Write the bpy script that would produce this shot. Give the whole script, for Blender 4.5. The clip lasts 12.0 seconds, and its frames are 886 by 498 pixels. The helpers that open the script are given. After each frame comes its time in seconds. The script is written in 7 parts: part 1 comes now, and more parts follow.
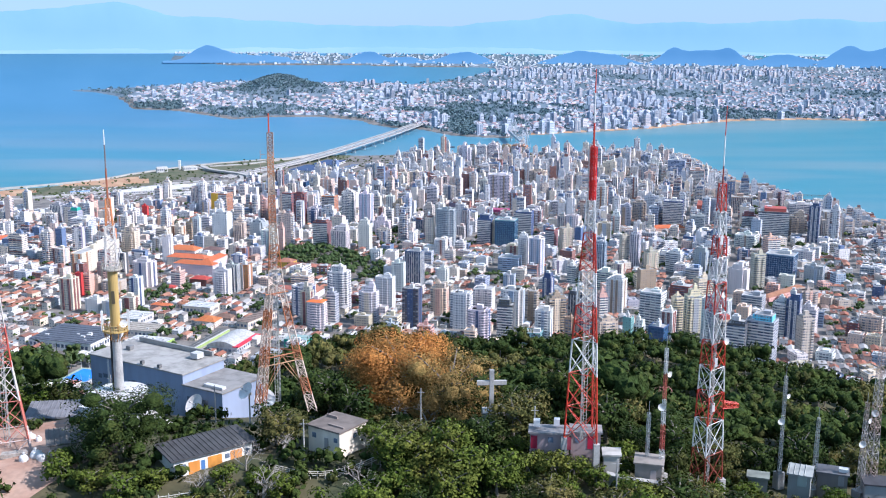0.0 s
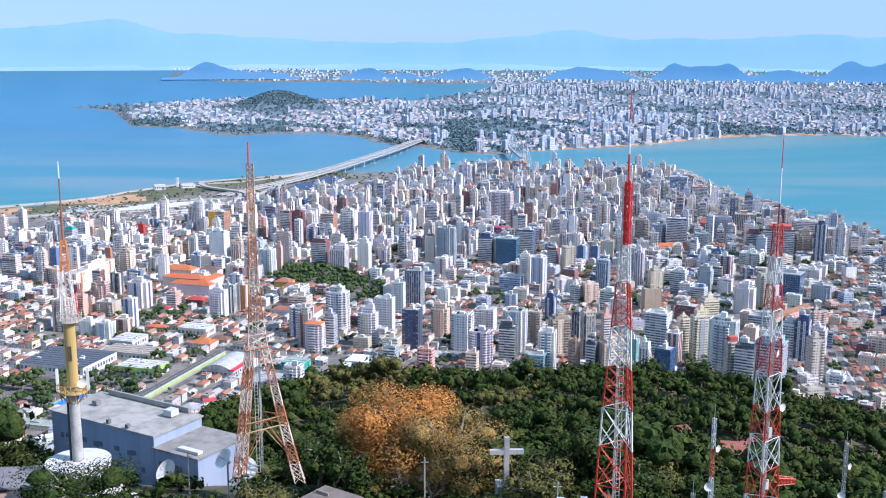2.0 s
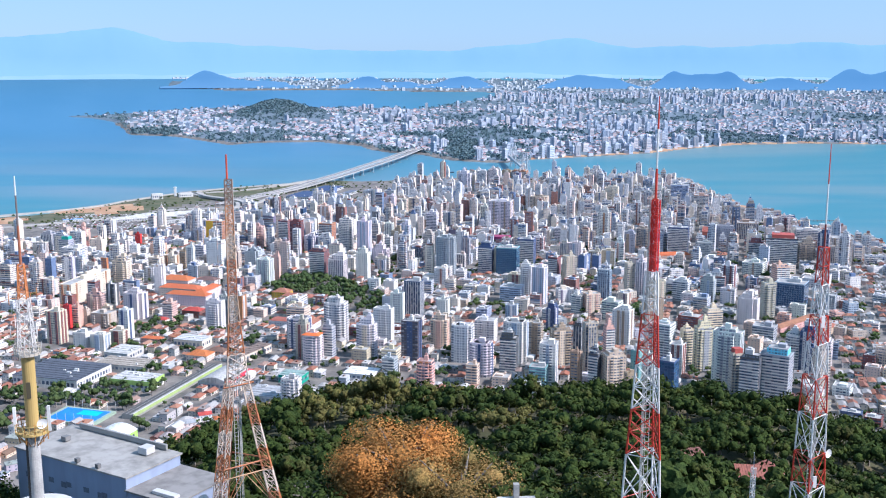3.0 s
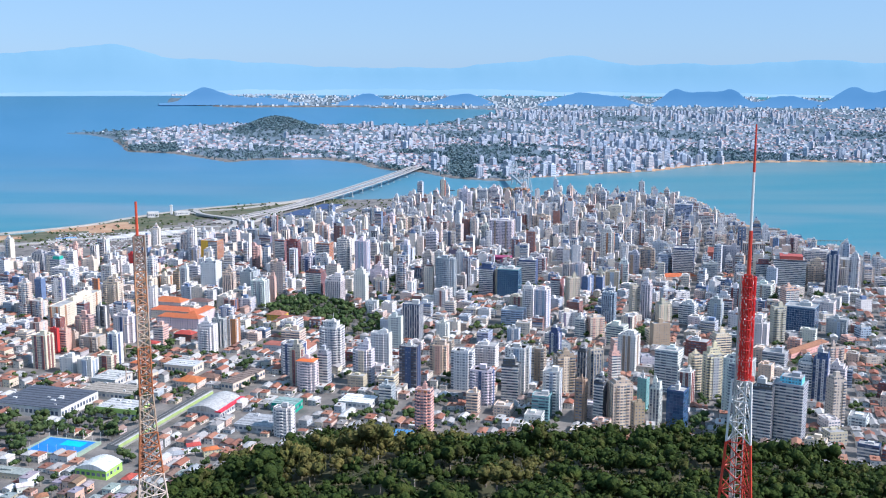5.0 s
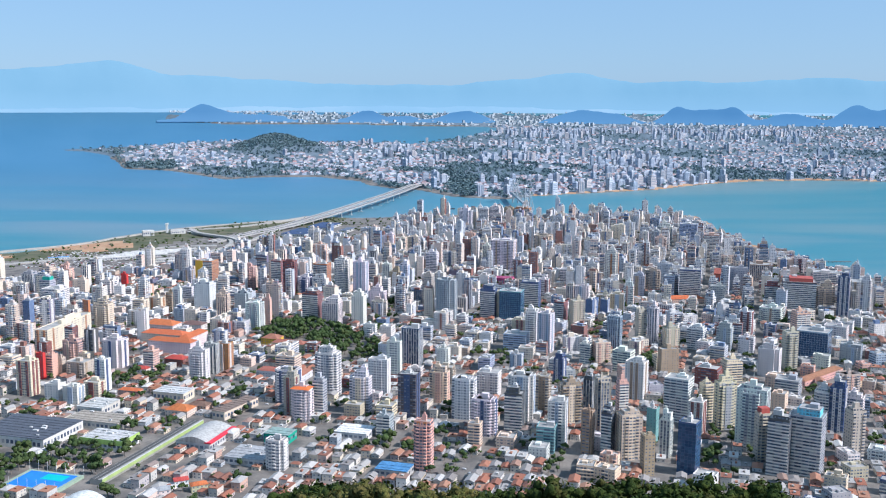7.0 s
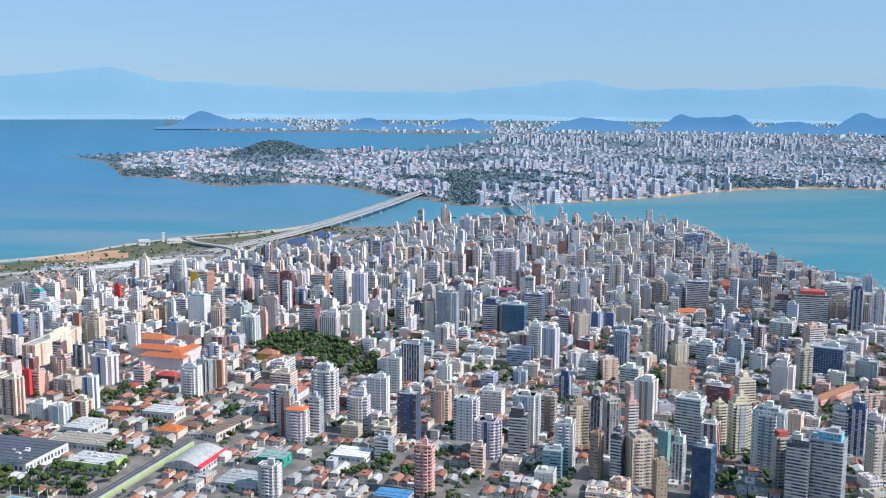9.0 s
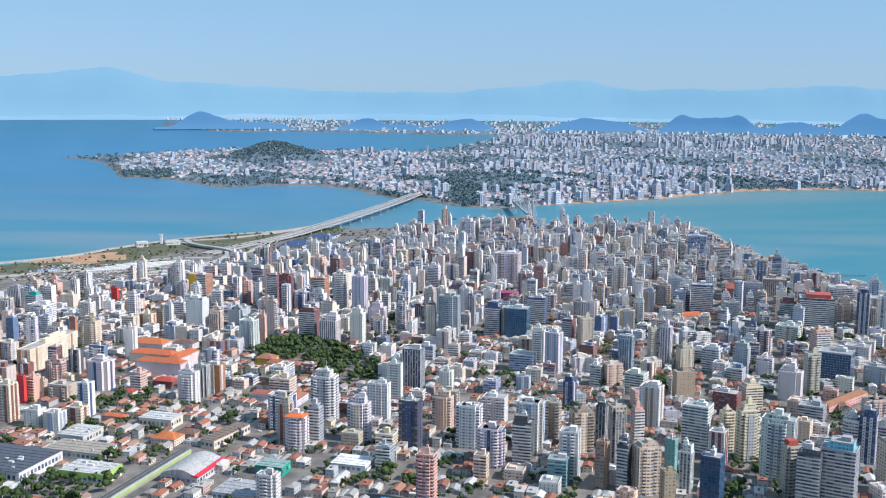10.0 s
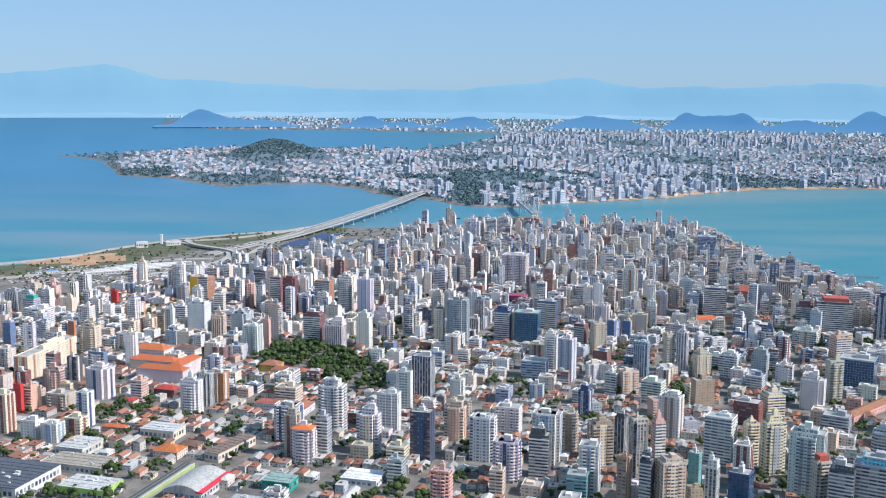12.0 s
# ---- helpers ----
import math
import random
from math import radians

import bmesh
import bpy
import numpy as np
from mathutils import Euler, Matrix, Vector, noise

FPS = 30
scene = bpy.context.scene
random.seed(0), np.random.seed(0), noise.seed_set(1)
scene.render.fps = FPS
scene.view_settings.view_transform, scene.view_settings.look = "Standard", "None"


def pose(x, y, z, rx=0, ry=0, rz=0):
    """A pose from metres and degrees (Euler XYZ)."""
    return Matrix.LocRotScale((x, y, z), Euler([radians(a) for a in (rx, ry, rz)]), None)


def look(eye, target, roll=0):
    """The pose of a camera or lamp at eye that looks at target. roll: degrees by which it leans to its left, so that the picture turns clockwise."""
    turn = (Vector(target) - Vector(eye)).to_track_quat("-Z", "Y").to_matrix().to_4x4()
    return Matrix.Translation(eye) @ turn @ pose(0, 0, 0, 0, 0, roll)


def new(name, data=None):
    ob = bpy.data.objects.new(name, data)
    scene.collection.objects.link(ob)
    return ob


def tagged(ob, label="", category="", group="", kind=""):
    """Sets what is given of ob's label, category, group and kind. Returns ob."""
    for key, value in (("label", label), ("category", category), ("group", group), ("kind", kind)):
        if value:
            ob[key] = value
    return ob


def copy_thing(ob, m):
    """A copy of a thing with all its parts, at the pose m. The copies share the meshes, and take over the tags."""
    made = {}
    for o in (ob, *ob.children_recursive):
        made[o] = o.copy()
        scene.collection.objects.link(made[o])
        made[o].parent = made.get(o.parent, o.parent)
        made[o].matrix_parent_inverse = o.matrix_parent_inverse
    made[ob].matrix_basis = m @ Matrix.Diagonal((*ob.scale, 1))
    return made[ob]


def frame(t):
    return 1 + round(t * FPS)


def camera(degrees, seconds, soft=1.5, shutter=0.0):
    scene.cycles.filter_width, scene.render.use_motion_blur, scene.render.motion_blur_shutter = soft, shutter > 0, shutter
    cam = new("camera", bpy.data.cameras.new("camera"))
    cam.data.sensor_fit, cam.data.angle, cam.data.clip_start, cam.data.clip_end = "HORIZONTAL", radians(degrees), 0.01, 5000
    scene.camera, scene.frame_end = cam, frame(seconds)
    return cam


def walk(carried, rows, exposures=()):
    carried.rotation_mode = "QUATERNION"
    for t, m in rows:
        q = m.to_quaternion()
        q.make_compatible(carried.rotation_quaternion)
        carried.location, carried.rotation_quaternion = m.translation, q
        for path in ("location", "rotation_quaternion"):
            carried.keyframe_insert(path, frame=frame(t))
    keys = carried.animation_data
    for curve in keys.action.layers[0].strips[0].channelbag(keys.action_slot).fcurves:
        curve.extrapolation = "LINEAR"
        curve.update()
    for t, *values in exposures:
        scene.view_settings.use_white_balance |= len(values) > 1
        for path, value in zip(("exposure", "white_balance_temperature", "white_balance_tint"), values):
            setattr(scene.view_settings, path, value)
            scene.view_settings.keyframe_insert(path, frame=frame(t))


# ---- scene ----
cam = camera(46.34, 12.0, soft=1.1)
PATH = [
    (0.0, (0.00, 0.00, 346.30), (0.002, 97.881, 325.822), 0.22),
    (0.5, (-0.34, 4.82, 346.20), (-0.410, 102.771, 326.088), 0.20),
    (1.0, (-0.68, 10.37, 346.45), (-0.719, 108.401, 326.708), 0.17),
    (1.5, (-0.95, 17.05, 346.61), (-0.946, 115.161, 327.262), 0.13),
    (2.0, (-1.15, 25.55, 346.23), (-1.124, 123.728, 327.239), 0.10),
    (2.5, (-1.40, 34.66, 345.76), (-1.344, 132.921, 327.176), 0.06),
    (3.0, (-1.46, 42.59, 345.28), (-1.379, 140.922, 327.064), 0.03),
    (5.0, (-0.78, 82.76, 344.60), (-0.733, 181.366, 327.985), 0.14),
    (5.5, (-1.45, 93.42, 344.55), (-1.375, 192.098, 328.357), 0.18),
    (6.0, (-1.25, 104.43, 344.36), (-1.209, 203.178, 328.569), 0.20),
    (6.5, (-1.26, 115.85, 344.16), (-1.222, 214.656, 328.771), 0.23),
    (7.0, (-1.77, 126.93, 344.12), (-1.705, 225.796, 329.112), 0.26),
    (9.0, (-3.03, 171.65, 344.74), (-3.012, 270.613, 330.387), 0.32),
    (9.5, (-4.09, 182.01, 345.09), (-4.060, 280.975, 330.729), 0.33),
    (10.0, (-5.67, 192.29, 345.52), (-5.605, 291.260, 331.188), 0.34),
    (10.5, (-7.81, 202.52, 345.90), (-7.715, 301.482, 331.541), 0.35),
    (11.0, (-11.09, 212.41, 346.33), (-10.935, 311.363, 331.889), 0.37),
    (11.5, (-14.97, 222.16, 346.85), (-14.804, 321.099, 332.294), 0.37),
    (12.0, (-19.13, 231.46, 347.55), (-18.968, 330.388, 332.955), 0.35),
]
walk(cam, [(t, look(eye, to, roll)) for t, eye, to, roll in PATH], [(0.0, 0.42, 5200, 18), (3.0, 0.36, 5200, 18), (5.5, 0.22, 5250, 16), (9.0, 0.1, 5400, 13), (12.0, 0.1, 5450, 13)])

# ---- sky and sun ----
SUN_ELEVATION, SUN_AZIMUTH = 40.0, 110.0     # azimuth: degrees clockwise from straight ahead (+y)
world = bpy.data.worlds.new("sky")
scene.world = world
world.use_nodes = True
wt = world.node_tree
sky = wt.nodes.new("ShaderNodeTexSky")
sky.sky_type, sky.sun_disc = "NISHITA", False
sky.sun_elevation, sky.sun_rotation = radians(SUN_ELEVATION), radians(SUN_AZIMUTH)
sky.altitude, sky.air_density, sky.dust_density, sky.ozone_density = 300, 0.9, 0.4, 4.0
haze = wt.nodes.new("ShaderNodeMix")          # a thin even haze over the clear sky
haze.data_type = "RGBA"
haze.inputs["Factor"].default_value = 0.68
haze.inputs["B"].default_value = (3.7, 5.4, 6.4, 1)
wt.links.new(sky.outputs[0], haze.inputs["A"])
wt.links.new(haze.outputs["Result"], wt.nodes["Background"].inputs[0])
wt.nodes["Background"].inputs[1].default_value = 0.097
sun = new("sun", bpy.data.lights.new("sun", "SUN"))
sun.data.energy, sun.data.angle, sun.data.color = 5.8, radians(0.6), (1.0, 0.86, 0.68)
_a, _e = radians(SUN_AZIMUTH), radians(SUN_ELEVATION)
SUN_WAY = Vector((math.sin(_a) * math.cos(_e), math.cos(_a) * math.cos(_e), math.sin(_e)))
sun.matrix_world = look(SUN_WAY * 900, (0, 0, 0))


# ---- materials ----
def material(name, rough=0.8, metal=0.0):
    m = bpy.data.materials.new(name)
    m.use_nodes = True
    p = m.node_tree.nodes["Principled BSDF"]
    p.inputs["Roughness"].default_value, p.inputs["Metallic"].default_value = rough, metal
    return m, m.node_tree, p


def node(nt, kind, **values):
    n = nt.nodes.new("ShaderNode" + kind)
    for k, v in values.items():
        n.inputs[k.replace("_", " ")].default_value = v
    return n


def ramp(nt, source, *stops):
    r = nt.nodes.new("ShaderNodeValToRGB")
    e = r.color_ramp.elements
    while len(e) < len(stops):
        e.new(0.5)
    for el, (at, c) in zip(e, stops):
        el.position, el.color = at, (*c, 1)
    nt.links.new(source, r.inputs[0])
    return r.outputs[0]


def blend(nt, a, b, by, how="MULTIPLY"):
    n = nt.nodes.new("ShaderNodeMix")
    n.data_type, n.blend_type = "RGBA", how
    for sock, v in ((n.inputs["Factor"], by), (n.inputs["A"], a), (n.inputs["B"], b)):
        if isinstance(v, bpy.types.NodeSocket):
            nt.links.new(v, sock)
        else:
            sock.default_value = v if isinstance(v, float) else (*v, 1)
    return n.outputs["Result"]


def spot(nt, scale, detail=4.0, coords="Object"):
    """Noise over real-world metres; scale in spots per metre."""
    c = nt.nodes.new("ShaderNodeTexCoord")
    n = node(nt, "TexNoise", Scale=scale, Detail=detail)
    if coords == "World":
        g = nt.nodes.new("ShaderNodeNewGeometry")
        nt.links.new(g.outputs["Position"], n.inputs["Vector"])
    else:
        nt.links.new(c.outputs[coords], n.inputs["Vector"])
    return n.outputs["Fac"]


def rough_bump(nt, p, height, strength, distance):
    b = node(nt, "Bump", Strength=strength, Distance=distance)
    nt.links.new(height, b.inputs["Height"])
    nt.links.new(b.outputs[0], p.inputs["Normal"])


def plain(name, a, b, scale=0.5, rough=0.8, metal=0.0, coords="World", bump=0.0):
    """Two tones mixed by coarse and fine noise."""
    m, nt, p = material(name, rough, metal)
    coarse, fine = spot(nt, scale, 5, coords), spot(nt, scale * 9, 3, coords)
    base = ramp(nt, coarse, (0.35, a), (0.65, b))
    fine_c = ramp(nt, fine, (0.3, (0.78, 0.78, 0.78)), (0.7, (1.0, 1.0, 1.0)))
    nt.links.new(blend(nt, base, fine_c, 1.0), p.inputs["Base Color"])
    if bump:
        rough_bump(nt, p, fine, 0.6, bump)
    return m


def painted(name, rough=0.75, dirt=0.85):
    """Paint in the object's own colour, with rain streaks and patches."""
    m, nt, p = material(name, rough)
    info = nt.nodes.new("ShaderNodeObjectInfo")
    c = nt.nodes.new("ShaderNodeTexCoord")
    mp = node(nt, "Mapping", Scale=(0.5, 0.5, 0.05))
    nt.links.new(c.outputs["Object"], mp.inputs[0])
    n = node(nt, "TexNoise", Scale=1.0, Detail=5.0)
    nt.links.new(mp.outputs[0], n.inputs["Vector"])
    streak = ramp(nt, n.outputs["Fac"], (0.3, (dirt, dirt, dirt)), (0.6, (1, 1, 1)))
    patch = ramp(nt, spot(nt, 0.08), (0.3, (0.88, 0.87, 0.85)), (0.7, (1, 1, 1)))
    tone = blend(nt, info.outputs["Color"], streak, 1.0)
    nt.links.new(blend(nt, tone, patch, 1.0), p.inputs["Base Color"])
    return m


def island_tones(name, *stops, rough=0.8, fine=2.0, spec=0.5):
    """Each joined piece takes its own tone."""
    m, nt, p = material(name, rough)
    g = nt.nodes.new("ShaderNodeNewGeometry")
    base = ramp(nt, g.outputs["Random Per Island"], *stops)
    grain = ramp(nt, spot(nt, fine, 3, "World"), (0.3, (0.75, 0.75, 0.75)), (0.7, (1.05, 1.05, 1.05)))
    nt.links.new(blend(nt, base, grain, 1.0), p.inputs["Base Color"])
    p.inputs["Specular IOR Level"].default_value = spec
    return m


WALL = painted("painted_render")
TRIM = painted("painted_trim", 0.6, 0.85)
# the dark tones are lifted and blued to paint haze over the windows
GLASS = island_tones("window_glass", (0.0, (0.06, 0.08, 0.125)), (0.45, (0.115, 0.15, 0.22)), (0.75, (0.22, 0.26, 0.33)), (1.0, (0.46, 0.46, 0.46)), rough=0.2)
CURTAIN = island_tones("curtain_glass", (0.0, (0.03, 0.07, 0.15)), (1.0, (0.06, 0.13, 0.24)), rough=0.12)
ROOF = plain("flat_roof_concrete", (0.3, 0.3, 0.3), (0.48, 0.47, 0.45), 0.12)
TILE = island_tones("clay_roof_tiles", (0.0, (0.2, 0.1, 0.075)), (0.25, (0.33, 0.13, 0.08)), (0.46, (0.38, 0.2, 0.13)), (0.52, (0.24, 0.22, 0.21)), (0.8, (0.4, 0.39, 0.38)), (1.0, (0.6, 0.59, 0.57)), rough=0.85, fine=1.2)
HOUSE = island_tones("house_render", (0.0, (0.75, 0.73, 0.7)), (0.4, (0.62, 0.58, 0.52)), (0.6, (0.7, 0.6, 0.45)), (0.75, (0.45, 0.5, 0.55)), (0.9, (0.6, 0.4, 0.32)), (1.0, (0.8, 0.79, 0.76)), rough=0.85)
GROUND = plain("town_ground", (0.12, 0.115, 0.11), (0.26, 0.235, 0.21), 0.05, 0.9)
WORN_ASPHALT = plain("worn_asphalt", (0.2, 0.2, 0.21), (0.28, 0.28, 0.28), 0.1, 0.9)


def foliage(name, tones, scale=0.11, rough=0.85, ruffle=1.1, relief=1.0):
    """Leaf clumps: the tone drifts from tree to tree and jumps a little from clump to clump."""
    m, nt, p = material(name, rough)
    g = nt.nodes.new("ShaderNodeNewGeometry")
    by_tree = spot(nt, scale, 1, "World")
    base = ramp(nt, by_tree, *[(0.3 + 0.4 * i / (len(tones) - 1), c) for i, c in enumerate(tones)])
    jump = ramp(nt, g.outputs["Random Per Island"], (0.0, (0.74, 0.78, 0.74)), (0.7, (1.05, 1.05, 1.0)), (1.0, (1.28, 1.28, 1.1)))
    grain = ramp(nt, spot(nt, 1.6, 3, "World"), (0.35, (0.62, 0.66, 0.62)), (0.6, (1.15, 1.15, 1.1)))
    nt.links.new(blend(nt, blend(nt, base, jump, 1.0), grain, 1.0), p.inputs["Base Color"])
    p.inputs["Specular IOR Level"].default_value = 0.08
    rough_bump(nt, p, spot(nt, ruffle, 4, "World"), relief, 0.9 / ruffle)
    return m


LEAF = foliage("leaves", [(0.028, 0.046, 0.014), (0.044, 0.064, 0.017), (0.032, 0.051, 0.015), (0.056, 0.074, 0.019), (0.06, 0.062, 0.022)])
LEAF_TOWN = foliage("town_leaves", [(0.05, 0.078, 0.034), (0.068, 0.1, 0.042), (0.088, 0.112, 0.046)], 0.05)
LEAF_BRIGHT = foliage("fresh_leaves", [(0.07, 0.105, 0.018), (0.098, 0.125, 0.022), (0.115, 0.12, 0.026)])
LEAF_OLIVE = foliage("dry_olive_leaves", [(0.09, 0.092, 0.03), (0.135, 0.115, 0.042), (0.085, 0.09, 0.03), (0.12, 0.105, 0.04)])
LEAF_RUST = foliage("rust_leaves", [(0.5, 0.2, 0.055), (0.43, 0.2, 0.062), (0.35, 0.2, 0.07)], 0.12, ruffle=2.5)
LEAF_TAN = foliage("tan_leaves", [(0.24, 0.17, 0.065), (0.32, 0.2, 0.075), (0.2, 0.16, 0.06)], 0.15, ruffle=2.5)
BARK = plain("grey_bark", (0.16, 0.14, 0.12), (0.3, 0.27, 0.24), 1.5, 0.9)
PALE_BARK = plain("pale_bare_wood", (0.34, 0.3, 0.26), (0.5, 0.46, 0.41), 1.5, 0.9)
CONCRETE = plain("raw_concrete", (0.33, 0.33, 0.32), (0.47, 0.46, 0.44), 0.4, 0.9, bump=0.02)
STEEL = painted("painted_steel", 0.5, 0.7)


# ---- mesh helpers ----
def mesh(name, verts, faces, mats, slots=None, smooth=False):
    me = bpy.data.meshes.new(name)
    me.from_pydata([tuple(v) for v in verts], [], [tuple(q) for q in faces])
    for m in mats:
        me.materials.append(m)
    if slots is not None:
        me.polygons.foreach_set("material_index", np.asarray(slots, dtype=np.int32))
    if smooth:
        me.polygons.foreach_set("use_smooth", np.ones(len(me.polygons), dtype=bool))
    me.update()
    return me


class Shape:
    """Gathers boxes, quads and struts into one mesh."""

    def __init__(self):
        self.v, self.f, self.s = [], [], []

    def quad(self, a, b, c, d, slot=0):
        k = len(self.v)
        self.v += [a, b, c, d]
        self.f.append((k, k + 1, k + 2, k + 3))
        self.s.append(slot)

    def box(self, x0, y0, z0, x1, y1, z1, slot=0, bottom=False):
        k = len(self.v)
        self.v += [(x0, y0, z0), (x1, y0, z0), (x1, y1, z0), (x0, y1, z0), (x0, y0, z1), (x1, y0, z1), (x1, y1, z1), (x0, y1, z1)]
        fs = [(0, 1, 5, 4), (1, 2, 6, 5), (2, 3, 7, 6), (3, 0, 4, 7), (4, 5, 6, 7)] + ([(3, 2, 1, 0)] if bottom else [])
        self.f += [tuple(k + i for i in q) for q in fs]
        self.s += [slot] * len(fs)

    def strut(self, a, b, r, slot=0, sides=4, r2=None):
        a, b = Vector(a), Vector(b)
        way = (b - a).normalized()
        u = way.orthogonal().normalized()
        w = way.cross(u)
        k = len(self.v)
        for p, rr in ((a, r), (b, r if r2 is None else r2)):
            for i in range(sides):
                ang = 2 * math.pi * (i + 0.5) / sides
                self.v.append(tuple(p + (u * math.cos(ang) + w * math.sin(ang)) * rr))
        for i in range(sides):
            j = (i + 1) % sides
            self.f.append((k + i, k + j, k + sides + j, k + sides + i))
            self.s.append(slot)
        self.f += [tuple(k + i for i in range(sides - 1, -1, -1)), tuple(k + sides + i for i in range(sides))]
        self.s += [slot, slot]

    def mesh(self, name, *mats, smooth=False):
        return mesh(name, self.v, self.f, mats, self.s, smooth)


def part(name, me, parent=None, label="", color=None, at=None):
    ob = new(name, me)
    if at is not None:
        ob.matrix_basis = at
    if parent is not None:
        ob.parent = parent
    if color is not None:
        ob.color = (*color, 1)
    if label:
        ob["label"] = label
    return ob


# ---- the lie of the land ----
# What lies farther off than NEAR_R is drawn in towards the eye along its own line of sight, since nothing past 5 km can be seen.
HUB = np.array((-3.0, 115.0, 345.0))
NEAR_R, FAR_R = 3000.0, 4700.0


def drawn_in(p):
    p = np.asarray(p, dtype=float)
    d = p - HUB
    r = np.hypot(d[..., 0], d[..., 1])
    rr = np.where(r < NEAR_R, r, NEAR_R + (FAR_R - NEAR_R) * (1 - np.exp(-np.maximum(r - NEAR_R, 0) / (FAR_R - NEAR_R))))
    return HUB + d * (rr / np.maximum(r, 1e-6))[..., None]


ISLAND = [(-9000, -9000), (-9000, 900), (-4000, 1300), (-1900, 1850), (-1250, 2120), (-920, 2297), (-874, 2360), (-801, 2460), (-723, 2628), (-639, 2723),
          (-558, 2803), (-452, 2864), (-365, 2928), (-290, 2975), (-221, 2940), (-150, 2985), (-41, 3010), (60, 3040), (180, 3020), (300, 3060), (480, 3080), (640, 3090), (716, 3030), (701, 2813),
          (703, 2667), (718, 2451), (732, 2341), (769, 2235), (779, 2127), (803, 2034), (900, 1800), (1250, 1500), (2600, 1100), (9000, 700), (9000, -9000)]
MAINLAND = [(-2250, 6167), (-2038, 6030), (-1800, 5700), (-1412, 4728), (-1177, 4615), (-1038, 4442), (-844, 4180), (-755, 4292), (-513, 4336), (-316, 4139),
            (-282, 3973), (-193, 3845), (-81, 3788), (26, 3561), (205, 3464), (325, 3596), (613, 3748), (769, 3839), (983, 4053), (1170, 4186), (1480, 4258),
            (1729, 4223), (2600, 4200), (4500, 4600), (16000, 7000), (16000, 30000), (-16000, 30000), (-16000, 15900), (-6613, 15721), (-4264, 16398), (-3350, 12700), (-3100, 12150),
            (-2271, 11041), (-1114, 11257), (-492, 10809), (473, 10462), (566, 9900), (396, 8793), (57, 7387), (-167, 6903), (-515, 7161), (-1506, 7364), (-2096, 6300)]


def inside(poly, x, y):
    """Signed distance to a shoreline, positive on land."""
    x, y = np.asarray(x, dtype=float), np.asarray(y, dtype=float)
    best, odd = np.full(x.shape, 1e12), np.zeros(x.shape, dtype=bool)
    for (ax, ay), (bx, by) in zip(poly, poly[1:] + poly[:1]):
        dx, dy = bx - ax, by - ay
        s = np.clip(((x - ax) * dx + (y - ay) * dy) / (dx * dx + dy * dy), 0, 1)
        best = np.minimum(best, (x - ax - s * dx) ** 2 + (y - ay - s * dy) ** 2)
        if dy:
            odd ^= ((ay > y) != (by > y)) & (x < ax + (y - ay) * dx / dy)
    return np.where(odd, 1, -1) * np.sqrt(best)


def smoothstep(a, b, v):
    s = np.clip((v - a) / (b - a), 0, 1)
    return s * s * (3 - 2 * s)


HILL_Y = np.array([-600, 0, 100, 130, 152, 165, 195, 225, 300, 400, 455, 500, 545, 620, 700, 780, 850, 920])
HILL_Z = np.array([200, 230, 252, 264, 273, 277, 274, 260, 217, 200, 201.5, 192, 166, 122, 75, 30, 12, 8])


def wobble(x, y):
    return (np.sin(x / 61 + 1.3) * np.sin(y / 47 + 0.4) + 0.6 * np.sin(x / 23 + y / 31) + 0.5 * np.sin(y / 19 - x / 37 + 2))


def ground_z(x, y):
    x, y = np.asarray(x, dtype=float), np.asarray(y, dtype=float)
    plain_z = 5 + 1.2 * np.sin(x / 260 + 1) * np.sin(y / 310)
    # the wooded hill: a ridge that falls away to the left beyond the summit and slowly to the right
    h = np.interp(y, HILL_Y, HILL_Z)
    left_edge = np.interp(y, [0, 180, 230, 300, 420, 480, 560, 700], [-140, -120, -85, -60, -55, -28, -12, -10])
    fall = np.interp(y, [0, 200, 300, 520], [70, 80, 130, 165])
    left = np.exp(-np.maximum(left_edge - x, 0) ** 2 / (2 * fall ** 2))
    right = np.exp(-np.maximum(x - 60, 0) ** 2 / (2 * 270.0 ** 2))
    # the summit falls off to a lower shoulder on the right
    h = h + np.interp(x, [24, 35, 46, 58, 64, 90, 200], [0, -2.5, -6.5, -10.2, -10.5, -10, 0]) * smoothstep(90, 145, y) * (1 - smoothstep(195, 240, y))
    hill = plain_z + np.maximum(h - 8, 0) * left * right
    hill += wobble(x, y) * np.clip((hill - 30) / 60, 0, 1.6) * 2.0 * smoothstep(215, 300, y)
    # rises on the mainland
    m = np.zeros_like(hill)
    for cx, cy, cz, sx, sy in ((-985, 6230, 82, 195, 260), (-1300, 5700, 18, 400, 400), (-560, 5900, 25, 300, 500), (300, 4700, 25, 600, 500), (1500, 7500, 40, 1500, 1500)):
        m += cz * np.exp(-((x - cx) / sx) ** 2 - ((y - cy) / sy) ** 2)
    return np.where(y > 3300, 3.5 + m + np.clip((y - 9300) / 300, 0, 8), hill)


def land(x, y):
    """Height of the ground sheet, dipping under the water outside the shores."""
    d = np.maximum(inside(ISLAND, x, y), inside(MAINLAND, x, y))
    jag = (6 * np.sin(x / 27 + y / 41) + 4 * np.sin(x / 11 - y / 17)) * (y < 5500)
    return np.where(d + jag > 40, ground_z(x, y), np.clip((d + jag) * 0.05, -3, 1) * np.where(d + jag > 0, 0.5 + np.maximum(ground_z(x, y) - 1, 0) * smoothstep(0, 40, d + jag), 1))


